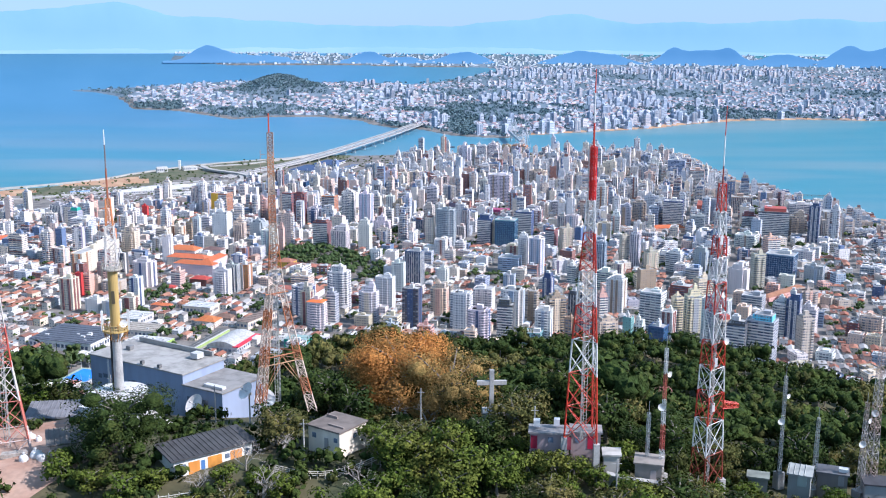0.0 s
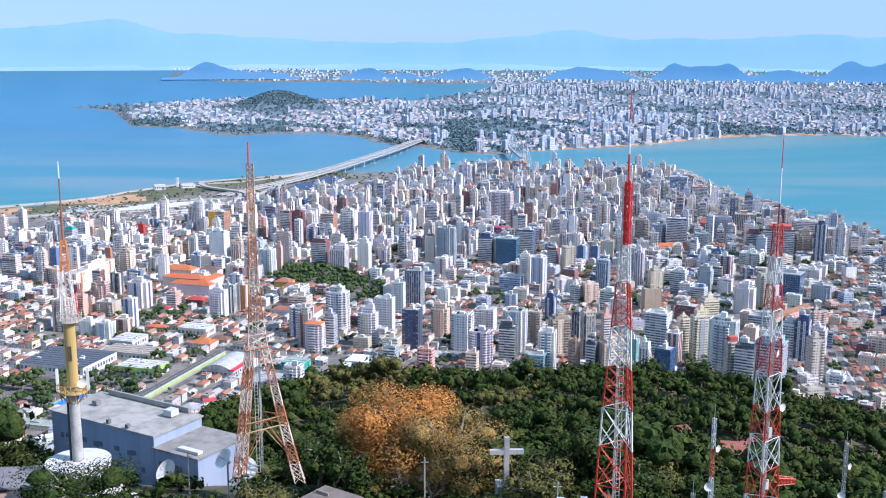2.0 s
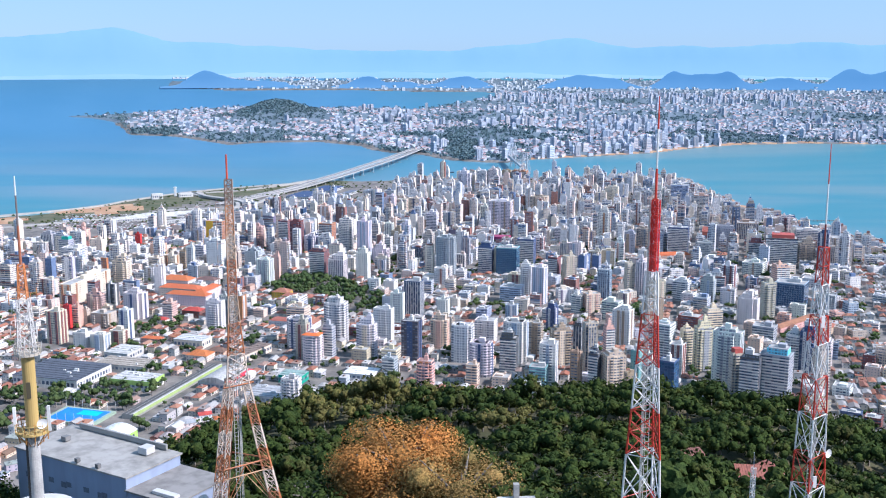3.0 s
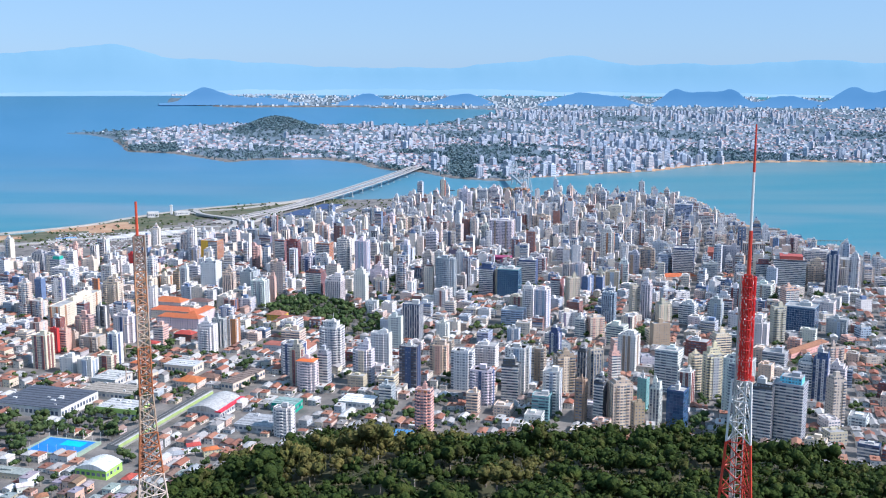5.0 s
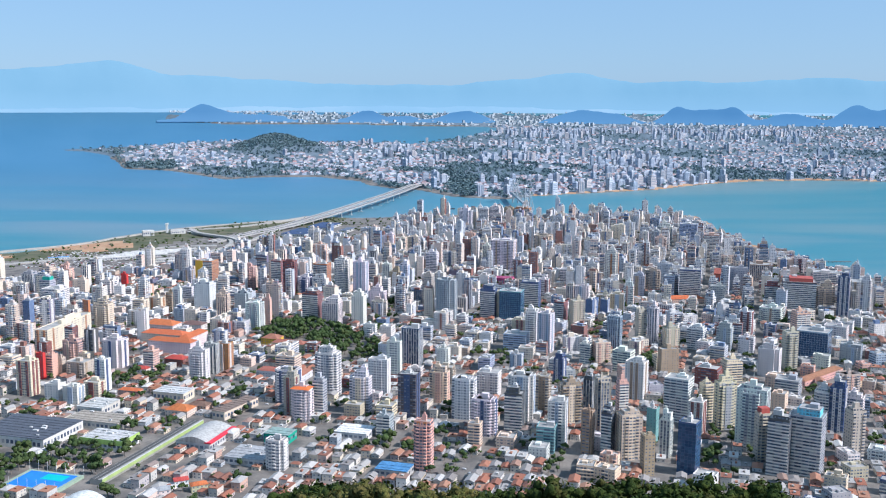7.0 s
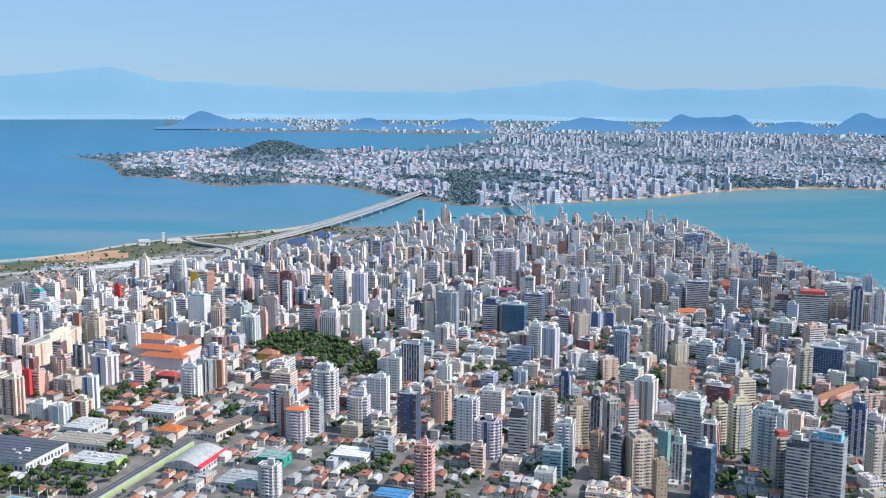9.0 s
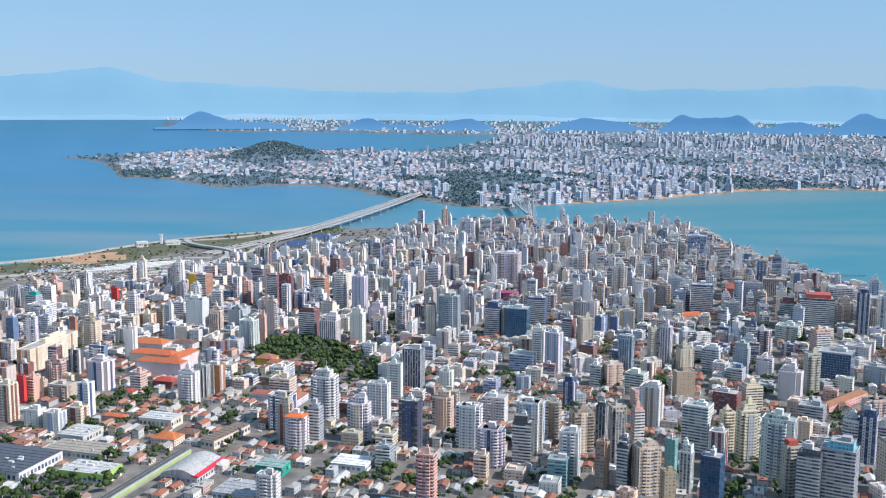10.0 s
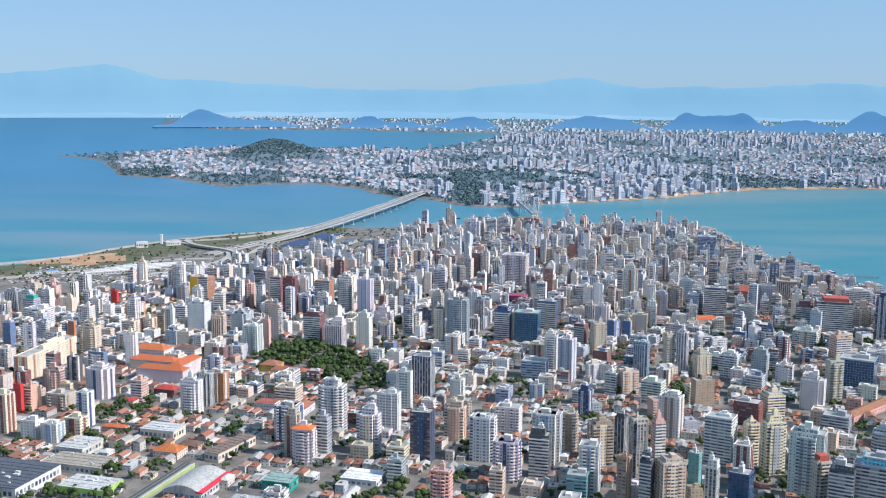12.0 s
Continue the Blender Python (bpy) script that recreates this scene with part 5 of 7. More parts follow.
class Woods:
    """Many trees as one mass of leaf clumps and one of trunks."""

    def __init__(self, protos):
        self.protos, self.v, self.f, self.n, self.trunks = protos, [], [], 0, Shape()

    def add(self, x, y, z, s, rng, squash=1.0, trunk=True):
        v, f = rng.choice(self.protos)
        a = rng.uniform(0, 6.28)
        c, q = math.cos(a) * s, math.sin(a) * s
        ca_, sa_ = math.cos(a), math.sin(a)
        w = np.stack([v[:, 0] * c - v[:, 1] * q + x, v[:, 0] * q + v[:, 1] * c + y, v[:, 2] * s * squash + z, v[:, 3] * ca_ - v[:, 4] * sa_, v[:, 3] * sa_ + v[:, 4] * ca_, v[:, 5]], 1)
        self.v.append(w)
        self.f += shifted(f, self.n)
        self.n += len(v)
        if trunk:
            self.trunks.strut((x, y, z - 1.5), (x, y, z + 4.5 * s), 0.28 * s, r2=0.16 * s)

    def object(self, name, leaf, label, warp=False):
        v = np.concatenate(self.v)
        me = bpy.data.meshes.new(name)
        me.from_pydata((drawn_in(v[:, :3]) if warp else v[:, :3]).tolist(), [], self.f)
        me.polygons.foreach_set("use_smooth", np.ones(len(me.polygons), dtype=bool))
        me.materials.append(leaf)
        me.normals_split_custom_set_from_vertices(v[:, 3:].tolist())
        ob = tagged(new(name, me), label, "trees", kind="stuff")
        if not warp and self.trunks.v:
            part("trunks", self.trunks.mesh("trunks", BARK), ob)["kind"] = "stuff"
        return ob


rng = random.Random(21)
FOREST = [clump_cloud(rng, crown_lobes(rng, 5.2, 6.0, 4), 82, 0.64) for _ in range(8)]
FOREST_LOW = [clump_cloud(rng, crown_lobes(rng, 5.0, 6.0, 3), 40, 0.9) for _ in range(5)]
STREET = [clump_cloud(rng, crown_lobes(rng, 4.2, 4.8, 2), 18, 0.9, 0.85) for _ in range(5)]
BLOB = [clump_cloud(rng, crown_lobes(rng, 6.5, 4.0, 2), 10, 4.2, core=0) for _ in range(4)]

SUMMIT_CLEAR = [(86, 392, 8), (85, 384, 6), (108, 384, 8), (107, 376, 6), (114, 390, 7), (-81, 174, 12), (-61, 188, 10), (-57, 212, 26), (-38, 200, 16), (-31, 184, 11), (-39, 168, 12), (-18, 172, 9), (24, 165, 9), (22, 160, 8), (9, 180, 5), (46, 169, 7), (35, 163, 6), (64, 176, 8), (74, 178, 8), (-75, 195, 14), (-20, 158, 5), (-70, 180, 8), (-52, 172, 8)]
dark, olive, slope = Woods(FOREST), Woods(FOREST), Woods(FOREST_LOW)
step = 8.0
for iy in range(int(205 / step), int(1010 / step)):
    y0 = iy * step
    wide = 0.45 * y0 + 15 if y0 < 560 else 0.3 * y0 + 60
    sp = 1 if y0 < 560 else 2
    if sp == 2 and iy % 2:
        continue
    for ix in range(-int(wide / step), int(wide / step), sp):
        x, y = ix * step + rng.uniform(-2.6, 2.6), y0 + rng.uniform(-2.6, 2.6)
        z = float(ground_z(x, y))
        if z < 17 or any((x - cx) ** 2 + (y - cy) ** 2 < cr * cr for cx, cy, cr in SUMMIT_CLEAR):
            continue
        if y > 820 and gap(x, y) < 5:
            continue
        tone = math.sin(x / 38 + 2) + math.sin(y / 33) + 0.8 * math.sin(x / 13 - y / 17)
        dry = tone > 1.7 or (y < 330 and x > 20 and tone > 0.5) or (x < -75 and y > 420 and tone > 0.6)
        (slope if y0 > 575 else olive if dry else dark).add(x, y, z - 1, sp * 0.85 * rng.uniform(0.7, 1.25) if sp == 2 else rng.choice([0.7, 0.9, 1.0, 1.15, 1.5]) * rng.uniform(0.85, 1.15), rng, rng.uniform(0.85, 1.25))
dark.object("woods", LEAF, "dense dark green woodland covering the hill")
slope.object("slope_woods", LEAF, "green woodland down the far slope of the hill")
olive.object("dry_woods", LEAF_OLIVE, "patches of olive and brown dry trees in the woodland")

town_trees = Woods(STREET)
for x, y, s in city_trees:
    if y > 1950 and rng.random() < 0.5:
        continue
    town_trees.add(x, y, float(ground_z(x, y)), s * rng.uniform(0.95, 1.6), rng)
for _ in range(800):
    x = rng.uniform(-1000, -120)
    y = rng.uniform(2080, 2900)
    if y > np.interp(x, BLD_X, BLD_Y) + 10 and inside(ISLAND, np.array([x]), np.array([y]))[0] > 30:
        town_trees.add(x, y, float(ground_z(x, y)), rng.uniform(0.6, 1.1), rng)
for _ in range(90):
    x, y = rng.uniform(-440, -290), rng.uniform(1000, 1345)
    if gap(x, y) > 3:
        town_trees.add(x, y, float(ground_z(x, y)), rng.uniform(0.8, 1.5), rng)
town_trees.object("town_trees", LEAF_TOWN, "dark green trees in streets, yards and squares of the town")

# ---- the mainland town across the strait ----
# haze across the strait is painted in: leaf, wall, glass and roof colours blued
LEAF_FAR = foliage("hazed_mainland_leaves", [(0.11, 0.175, 0.23), (0.145, 0.205, 0.255), (0.125, 0.19, 0.24)], 0.02, relief=0.25)
MAIN_WALL = island_tones("hazed_mainland_render", (0.0, (0.61, 0.65, 0.73)), (0.3, (0.48, 0.53, 0.63)), (0.5, (0.55, 0.6, 0.69)), (0.55, (0.62, 0.58, 0.57)), (0.75, (0.44, 0.42, 0.46)), (0.8, (0.34, 0.42, 0.54)), (1.0, (0.43, 0.5, 0.62)), rough=0.85, fine=0.1)
MAIN_GLASS = island_tones("hazed_mainland_windows", (0.0, (0.15, 0.2, 0.28)), (1.0, (0.25, 0.31, 0.4)), rough=0.3)
FAR_SHORE = island_tones("hazed_shore_render", (0.0, (0.42, 0.49, 0.55)), (1.0, (0.55, 0.6, 0.65)), rough=0.9, fine=0.1)
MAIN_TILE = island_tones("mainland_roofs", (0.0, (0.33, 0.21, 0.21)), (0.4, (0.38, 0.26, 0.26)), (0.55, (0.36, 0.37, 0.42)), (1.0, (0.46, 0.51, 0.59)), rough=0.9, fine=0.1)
rng = random.Random(33)
m_wall, m_glass, m_roof, m_house = Mass(), Mass(), Mass(), Mass()
m_trees = Woods(BLOB)
spots = []
while len(spots) < 16500:
    a, inv = radians(rng.uniform(-25, 27)), rng.uniform(1 / 10500, 1 / 3380)
    r = 1 / inv
    spots.append((HUB[0] + r * math.sin(a), HUB[1] + r * math.cos(a), r, math.degrees(a)))
sp = np.array(spots)
shore_d = inside(MAINLAND, sp[:, 0], sp[:, 1])
lift = ground_z(sp[:, 0], sp[:, 1])
for (x, y, r, a), sd, gz in zip(spots, shore_d, lift):
    if sd < 14:
        continue
    green = math.sin(x / 170 + 0.5) + math.sin(y / 230 + 1) + 0.7 * math.sin(x / 60 + y / 75)
    wooded = (((x + 985) / 190) ** 2 + ((y - 6130) / 220) ** 2 < 1) or (a < -14.5 and r < 5200) or (-3.5 < a < -1 and sd < 60) or (0.3 < a < 1.8 and r < 4300)
    if wooded or green > 0.7 or sd < 45 and x < 100 or rng.random() < 0.2:
        for _ in range(3 if wooded else 1):
            m_trees.add(x + rng.uniform(-14, 14), y + rng.uniform(-30, 30), float(gz), rng.uniform(0.8, 1.7), rng, trunk=False)
        continue
    tower = 0.05
    if a > 9 and sd < 230:
        tower = 0.34
    elif 3 < a < 19 and 7000 < r < 9500:
        tower = 0.6
    elif -3.5 < a < -1.5 and 5300 < r < 6300 or (2 < a < 5 and 4700 < r < 6500) or (9 < a < 12 and 4600 < r < 5600):
        tower = 0.38
    elif a < -5:
        tower = 0.05 if sd < 320 else 0.025
    m = pose(x, y, float(gz), 0, 0, rng.choice([20, 35, 50, 10]) + rng.uniform(-6, 6))
    s, g, t = Shape(), Shape(), Shape()
    if rng.random() < tower:
        w, d, h = rng.uniform(13, 24), rng.uniform(13, 20), rng.uniform(18, 46) * (0.75 if a < -5 else 1)
        s.box(-w / 2, -d / 2, -6, w / 2, d / 2, h)
        s.box(-w / 5, -d / 5, h, w / 4, d / 4, h + 4)
        n = int(h / 6)
        for length, to in list(side_frames(w, d))[:2]:
            if rng.random() < 0.5:
                for j in range(n):
                    panel(g, to, -length * 0.42, length * 0.42, j * 6 + 2, j * 6 + 4, 0.3)
            else:
                for j in (-0.3, 0.05, 0.33):
                    panel(g, to, length * (j - 0.07), length * (j + 0.07), 2, h - 2, 0.3)
        m_wall.add(s, m)
        m_glass.add(g, m)
    else:
        k = 1.25 + max(0, r - 5500) / 5000
        for key, sh in house_parts(rng.uniform(9, 18) * k, rng.uniform(8, 13) * k, rng.choice([4, 5, 6, 8]), rng.choice(["hip", "gable", "flat"]), rng).items():
            if key == "wall":
                m_house.add(sh, m)
            elif key == "roof":
                m_roof.add(sh, m)
for mass, name, mat, label, cat in ((m_wall, "mainland_towers", MAIN_WALL, "distant tower blocks of the mainland town, paled by painted haze", "buildings"), (m_glass, "mainland_tower_windows", MAIN_GLASS, "window bands of the distant tower blocks, lifted by painted haze", "windows"),
                                    (m_house, "mainland_houses", MAIN_WALL, "distant low houses of the mainland town", "houses"), (m_roof, "mainland_roofs", MAIN_TILE, "clay and grey roofs of the mainland houses, blued by painted haze", "roofs")):
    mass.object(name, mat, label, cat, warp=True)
m_trees.object("mainland_trees", LEAF_FAR, "woods and gardens of the mainland shore, blued by painted haze", warp=True)

hill_woods = Woods(BLOB)
for _ in range(1100):
    x, y = -985 + rng.gauss(0, 108), 6190 + rng.gauss(0, 150)
    hill_woods.add(x, y, float(ground_z(x, y)) - 1, rng.uniform(0.9, 1.8), rng, trunk=False)
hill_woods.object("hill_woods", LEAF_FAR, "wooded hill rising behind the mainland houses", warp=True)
# buildings strewn along the far shores, haze painted into their pale colour
far_town = Mass()
for _ in range(2900):
    if rng.random() < 0.3:
        a, r = radians(rng.uniform(-26, -7)), rng.uniform(16300, 16690)
    else:
        a, r = radians(rng.uniform(-14, 26)), 1 / rng.uniform(1 / 16500, 1 / 10400)
    x, y = HUB[0] + r * math.sin(a), HUB[1] + r * math.cos(a)
    if inside(MAINLAND, np.array([x]), np.array([y]))[0] < 20:
        continue
    s = Shape()
    w, d, h = rng.uniform(14, 42), rng.uniform(14, 30), rng.choice([6, 8, 10, 14, 18, 30])
    s.box(-w / 2, -d / 2, -20, w / 2, d / 2, h)
    far_town.add(s, pose(x, y, float(ground_z(x, y)), 0, 0, rng.uniform(0, 60)))
far_town.object("far_shore_town", FAR_SHORE, "specks of buildings along the far shore, paled by painted haze", "buildings", warp=True)


# ---- bridges, roads and the western waterfront ----
def smooth_line(points, n=10):
    p = [Vector(q) for q in points]
    p = [p[0] * 2 - p[1]] + p + [p[-1] * 2 - p[-2]]
    out = []
    for i in range(1, len(p) - 2):
        for j in range(n):
            t = j / n
            out.append(0.5 * (2 * p[i] + (p[i + 1] - p[i - 1]) * t + (2 * p[i - 1] - 5 * p[i] + 4 * p[i + 1] - p[i + 2]) * t * t + (3 * p[i] - p[i - 1] - 3 * p[i + 1] + p[i + 2]) * t ** 3))
    return out + [p[-2]]


def band(sh, line, off0, off1, z0, z1):
    """A beam of box section along a line, between two offsets to its right and two heights above it."""
    k = len(sh.v)
    for i, q in enumerate(line):
        w = (line[min(i + 1, len(line) - 1)] - line[max(i - 1, 0)]).normalized()
        n = Vector((w.y, -w.x, 0)).normalized()
        for o, z in ((off0, z0), (off1, z0), (off1, z1), (off0, z1)):
            sh.v.append(tuple(q + n * o + Vector((0, 0, z))))
    for i in range(len(line) - 1):
        for j in range(4):
            a, b = k + i * 4 + j, k + i * 4 + (j + 1) % 4
            sh.f.append((a, b, b + 4, a + 4))
            sh.s.append(0)


def warped(sh):
    sh.v = [tuple(q) for q in drawn_in(np.array(sh.v)).tolist()]
    return sh


BRIDGE_DECK = plain("bridge_deck", (0.34, 0.34, 0.34), (0.44, 0.44, 0.43), 0.05, 0.85)
PIER = plain("bridge_pier", (0.4, 0.4, 0.4), (0.5, 0.49, 0.48), 0.1, 0.9)
for off in (0.0, 30.0):
    bridge = tagged(new("road_bridge"), "long concrete road bridge on tall piers across the strait", "bridge", "twin road bridges")
    pts = [(-530 + off * 0.4, 2450, 6), (-471 + off * 0.7, 2579, 8), (-403 + off * 0.8, 2703, 11), (-352 + off, 2840, 15), (-292 + off, 3020, 18), (-224 + off, 3270, 20), (-176 + off, 3478, 19), (-118 + off, 3798, 15), (-84 + off, 3990, 9)]
    line = smooth_line(pts, 12)
    s = Shape()
    band(s, line, -7.5, 7.5, -2.2, 0)
    part("deck", warped(s).mesh("deck", BRIDGE_DECK), bridge)
    for o in (-7.5, 7.1):
        s = Shape()
        band(s, line, o, o + 0.5, 0, 1.1)
        part("parapet", warped(s).mesh("parapet", PIER), bridge)
    s = Shape()
    band(s, line, -6.6, 6.6, 0.02, 0.06)
    part("carriageway", warped(s).mesh("carriageway", WORN_ASPHALT), bridge)
    for i in range(20, len(line) - 16, 4):
        q = line[i]
        w = (line[i + 1] - q).normalized()
        n = Vector((w.y, -w.x, 0))
        s = Shape()
        band(s, [q - w * 1.6 + Vector((0, 0, -q.z - 3)), q + w * 1.6 + Vector((0, 0, -q.z - 3))], -4.5, 4.5, 0, q.z + 1.3)
        band(s, [q - w * 2.6 + Vector((0, 0, -q.z - 2)), q + w * 2.6 + Vector((0, 0, -q.z - 2))], -7, 7, 0, 3.5)
        part("pier", warped(s).mesh("pier", PIER), bridge)

steel_bridge = tagged(new("suspension_bridge"), "old grey steel suspension bridge with two lattice towers", "bridge")
GREY_STEEL = plain("grey_steel", (0.42, 0.46, 0.5), (0.5, 0.53, 0.56), 0.1, 0.6)
sa_, sb_ = Vector((244, 2960, 22)), Vector((222, 3480, 22))
along = sb_ - sa_
s = Shape()
band(s, [sa_, sb_], -6, 6, -1.2, 0)
band(s, [sa_, sb_], -6.3, -5.8, 0, 6)
band(s, [sa_, sb_], 5.8, 6.3, 0, 1.2)
part("deck", warped(s).mesh("deck", GREY_STEEL), steel_bridge)
for f_ in (0.2, 0.78):
    base = sa_ + along * f_
    s = Shape()
    for o in (-8, 8):
        s.strut((base.x + o, base.y - 4, -2), (base.x + o * 0.7, base.y, 74), 1.4)
        s.strut((base.x + o, base.y + 4, -2), (base.x + o * 0.7, base.y, 74), 1.4)
    for z in (10, 24, 36, 48, 60, 72):
        s.strut((base.x - 7.5, base.y, z), (base.x + 7.5, base.y, z), 0.7)
        s.strut((base.x - 7.2, base.y, z), (base.x + 7.2, base.y, min(74, z + 12)), 0.5)
    part("tower", warped(s).mesh("tower", GREY_STEEL), steel_bridge)
for o in (-6, 6):
    s = Shape()
    prof = [(0.0, 24), (0.2, 74), (0.35, 44), (0.49, 33), (0.63, 44), (0.78, 74), (1.0, 24)]
    for (f0, z0), (f1, z1) in zip(prof, prof[1:]):
        a, b = sa_ + along * f0, sa_ + along * f1
        s.strut((a.x + o, a.y, z0), (b.x + o, b.y, z1), 0.8)
    for j in range(1, 24):
        f0 = j / 24
        a = sa_ + along * f0
        s.strut((a.x + o, a.y, 22), (a.x + o, a.y, float(np.interp(f0, [q[0] for q in prof], [q[1] for q in prof]))), 0.25)
    part("cable", warped(s).mesh("cable", GREY_STEEL), steel_bridge)

# shore roads and ramps
ROAD_PALE = plain("worn_road", (0.36, 0.35, 0.33), (0.46, 0.44, 0.41), 0.05, 0.9)
for name, pts, wide, lab in (("shore_road", [(-1250, 1960, 6), (-990, 2060, 6), (-853, 2138, 6), (-767, 2201, 6), (-693, 2245, 6), (-610, 2361, 6), (-500, 2390, 6)], 16, "broad pale shore road beside the sandy landfill"),
                             ("ramp_road", [(-640, 2690, 6), (-616, 2640, 8), (-575, 2560, 11), (-493, 2492, 11), (-456, 2430, 11), (-450, 2369, 9), (-470, 2292, 6)], 13, "curving pale slip road on a low viaduct"),
                             ("ramp_road", [(-655, 2660, 6), (-595, 2585, 8), (-510, 2510, 8), (-478, 2440, 8), (-478, 2370, 7), (-500, 2300, 6)], 9, "second curving lane beside the slip road"),
                             ("ramp_road", [(-640, 2650, 6), (-536, 2701, 6), (-477, 2757, 7), (-417, 2827, 9), (-362, 2890, 12)], 12, "pale road along the shore towards the bridges"),
                             ("ramp_road", [(-470, 2382, 6), (-432, 2511, 7), (-420, 2600, 8), (-380, 2740, 11)], 11, "pale approach road towards the bridges"),
                             ("shore_path", [(-1100, 2190, 4), (-840, 2400, 4), (-760, 2540, 4), (-660, 2690, 4), (-540, 2795, 4), (-400, 2890, 4)], 6, "narrow path along the western shore")):
    s = Shape()
    line = smooth_line(pts, 10)
    band(s, line, -wide / 2, wide / 2, -4, 0.35)
    rd = tagged(new("road", warped(s).mesh(name, ROAD_PALE)), lab, "road", kind="structure")
# bus terminal canopies, low sheds and waterfront blocks
for i in range(4):
    hall(-640 + i * 14, 2215 + i * 26, 150, 9, 6, 27, "bus_canopy", "long white canopy roof of the bus terminal", (0.5, 0.5, 0.5), (0.82, 0.82, 0.8))
for x, y, w, d, h, c in ((-340, 2600, 110, 60, 6, (0.05, 0.09, 0.2)), (-300, 2715, 100, 56, 6, (0.05, 0.09, 0.21)), (-235, 2640, 60, 20, 6, (0.14, 0.18, 0.26)),
                         (-700, 2560, 26, 18, 12, (0.7, 0.7, 0.68)), (-640, 2600, 34, 20, 8, (0.6, 0.6, 0.58)), (-780, 2200, 40, 12, 5, (0.2, 0.4, 0.7)), (-560, 2190, 50, 12, 5, (0.6, 0.6, 0.6))):
    hall(x, y, w, d, h, 74 if x > -400 else 25, "waterfront_shed", "low waterfront shed with a broad sheet roof", (0.62, 0.62, 0.6), c, vents=2)
s = Shape()
s.box(-2.4, -2.4, 0, 2.4, 2.4, 21)
s.box(-3.2, -3.2, 21, 3.2, 3.2, 23)
tagged(part("shore_column", s.mesh("column", WALL), color=(0.8, 0.8, 0.78), at=pose(-668, 2610, 4)), "slim white concrete tower by the western shore", "tower")
# jetty on posts and a moored barge
jetty = tagged(new("jetty"), "narrow dark timber jetty standing on posts", "jetty")
s = Shape()
band(s, [Vector((765, 2236, 3)), Vector((838, 2226, 3))], -1.6, 1.6, -0.5, 0.2)
part("deck", s.mesh("deck", BARK), jetty)
for i in range(9):
    s = Shape()
    s.strut((770 + i * 8, 2235 - i * 1.1, -3), (770 + i * 8, 2235 - i * 1.1, 3), 0.5, sides=6)
    part("post", s.mesh("post", BARK), jetty)
boat = tagged(new("barge"), "small dark moored work barge on the strait", "boat")
s = Shape()
s.v += [(-13, -4, -1), (13, -4, -1), (13, 4, -1), (-13, 4, -1), (-14, -5, 2), (15, -5, 2.6), (15, 5, 2.6), (-14, 5, 2)]
s.f += [(0, 1, 5, 4), (1, 2, 6, 5), (2, 3, 7, 6), (3, 0, 4, 7), (4, 5, 6, 7)]
s.s += [0] * 5
part("hull", s.mesh("hull", plain("dark_hull", (0.05, 0.06, 0.08), (0.1, 0.1, 0.12), 0.3)), boat)
s = Shape()
s.box(-10, -3, 2, -3, 3, 7)
part("wheelhouse", s.mesh("wheelhouse", TRIM), boat, color=(0.4, 0.4, 0.42))
s = Shape()
s.strut((5, 0, 2), (5, 0, 10), 0.3)
part("derrick", s.mesh("derrick", TRIM), boat, color=(0.3, 0.3, 0.32))
boat.matrix_basis = pose(20, 3180, 0, 0, 0, 10)

# parked and driving cars, far below
CAR = island_tones("car_paint", (0.0, (0.75, 0.75, 0.75)), (0.35, (0.6, 0.6, 0.62)), (0.4, (0.04, 0.04, 0.045)), (0.65, (0.12, 0.12, 0.13)), (0.7, (0.4, 0.03, 0.03)), (0.8, (0.3, 0.32, 0.35)), (1.0, (0.7, 0.7, 0.7)), rough=0.35)
car_s = Shape()
car_s.v += [(-2.1, -0.85, 0.3), (2.1, -0.85, 0.3), (2.1, 0.85, 0.3), (-2.1, 0.85, 0.3), (-2.1, -0.85, 0.85), (2.1, -0.85, 0.8), (2.1, 0.85, 0.8), (-2.1, 0.85, 0.85),
            (-1.5, -0.7, 1.45), (0.6, -0.7, 1.45), (0.6, 0.7, 1.45), (-1.5, 0.7, 1.45)]
car_s.f += [(0, 1, 5, 4), (1, 2, 6, 5), (2, 3, 7, 6), (3, 0, 4, 7), (4, 5, 9, 8), (5, 6, 10, 9), (6, 7, 11, 10), (7, 4, 8, 11), (8, 9, 10, 11)]
cars = Mass()
rng = random.Random(44)
for _ in range(2600):
    if rng.random() < 0.35:
        x, y = rng.uniform(-820, -400), rng.uniform(2090, 2300)
        if y < np.interp(x, BLD_X, BLD_Y) + 8:
            continue
        tn = 27
    else:
        bu, bv = rng.randint(-30, 40), rng.randint(5, 34)
        if rng.random() < 0.5:
            u, v, tn = bu * 86 + rng.uniform(-4, 4), bv * 66 + rng.uniform(0, 66), 74
        else:
            u, v, tn = bu * 86 + rng.uniform(0, 86), bv * 66 + rng.uniform(-4, 4), -16
        x, y = u * ca - v * sa, u * sa + v * ca
    if y < 900 or abs(x) > 0.5 * y or inside(ISLAND, np.array([x]), np.array([y]))[0] < 30 or ground_z(x, y) > 15:
        continue
    cars.add(car_s, pose(x, y, float(ground_z(x, y)), 0, 0, tn))
cars.object("cars", CAR, "small parked and driving cars in streets and car parks", "cars")


# ---- the summit: broadcasting masts ----
RED, WHITE, RUST = (0.6, 0.05, 0.022), (0.78, 0.78, 0.77), (0.38, 0.14, 0.055)


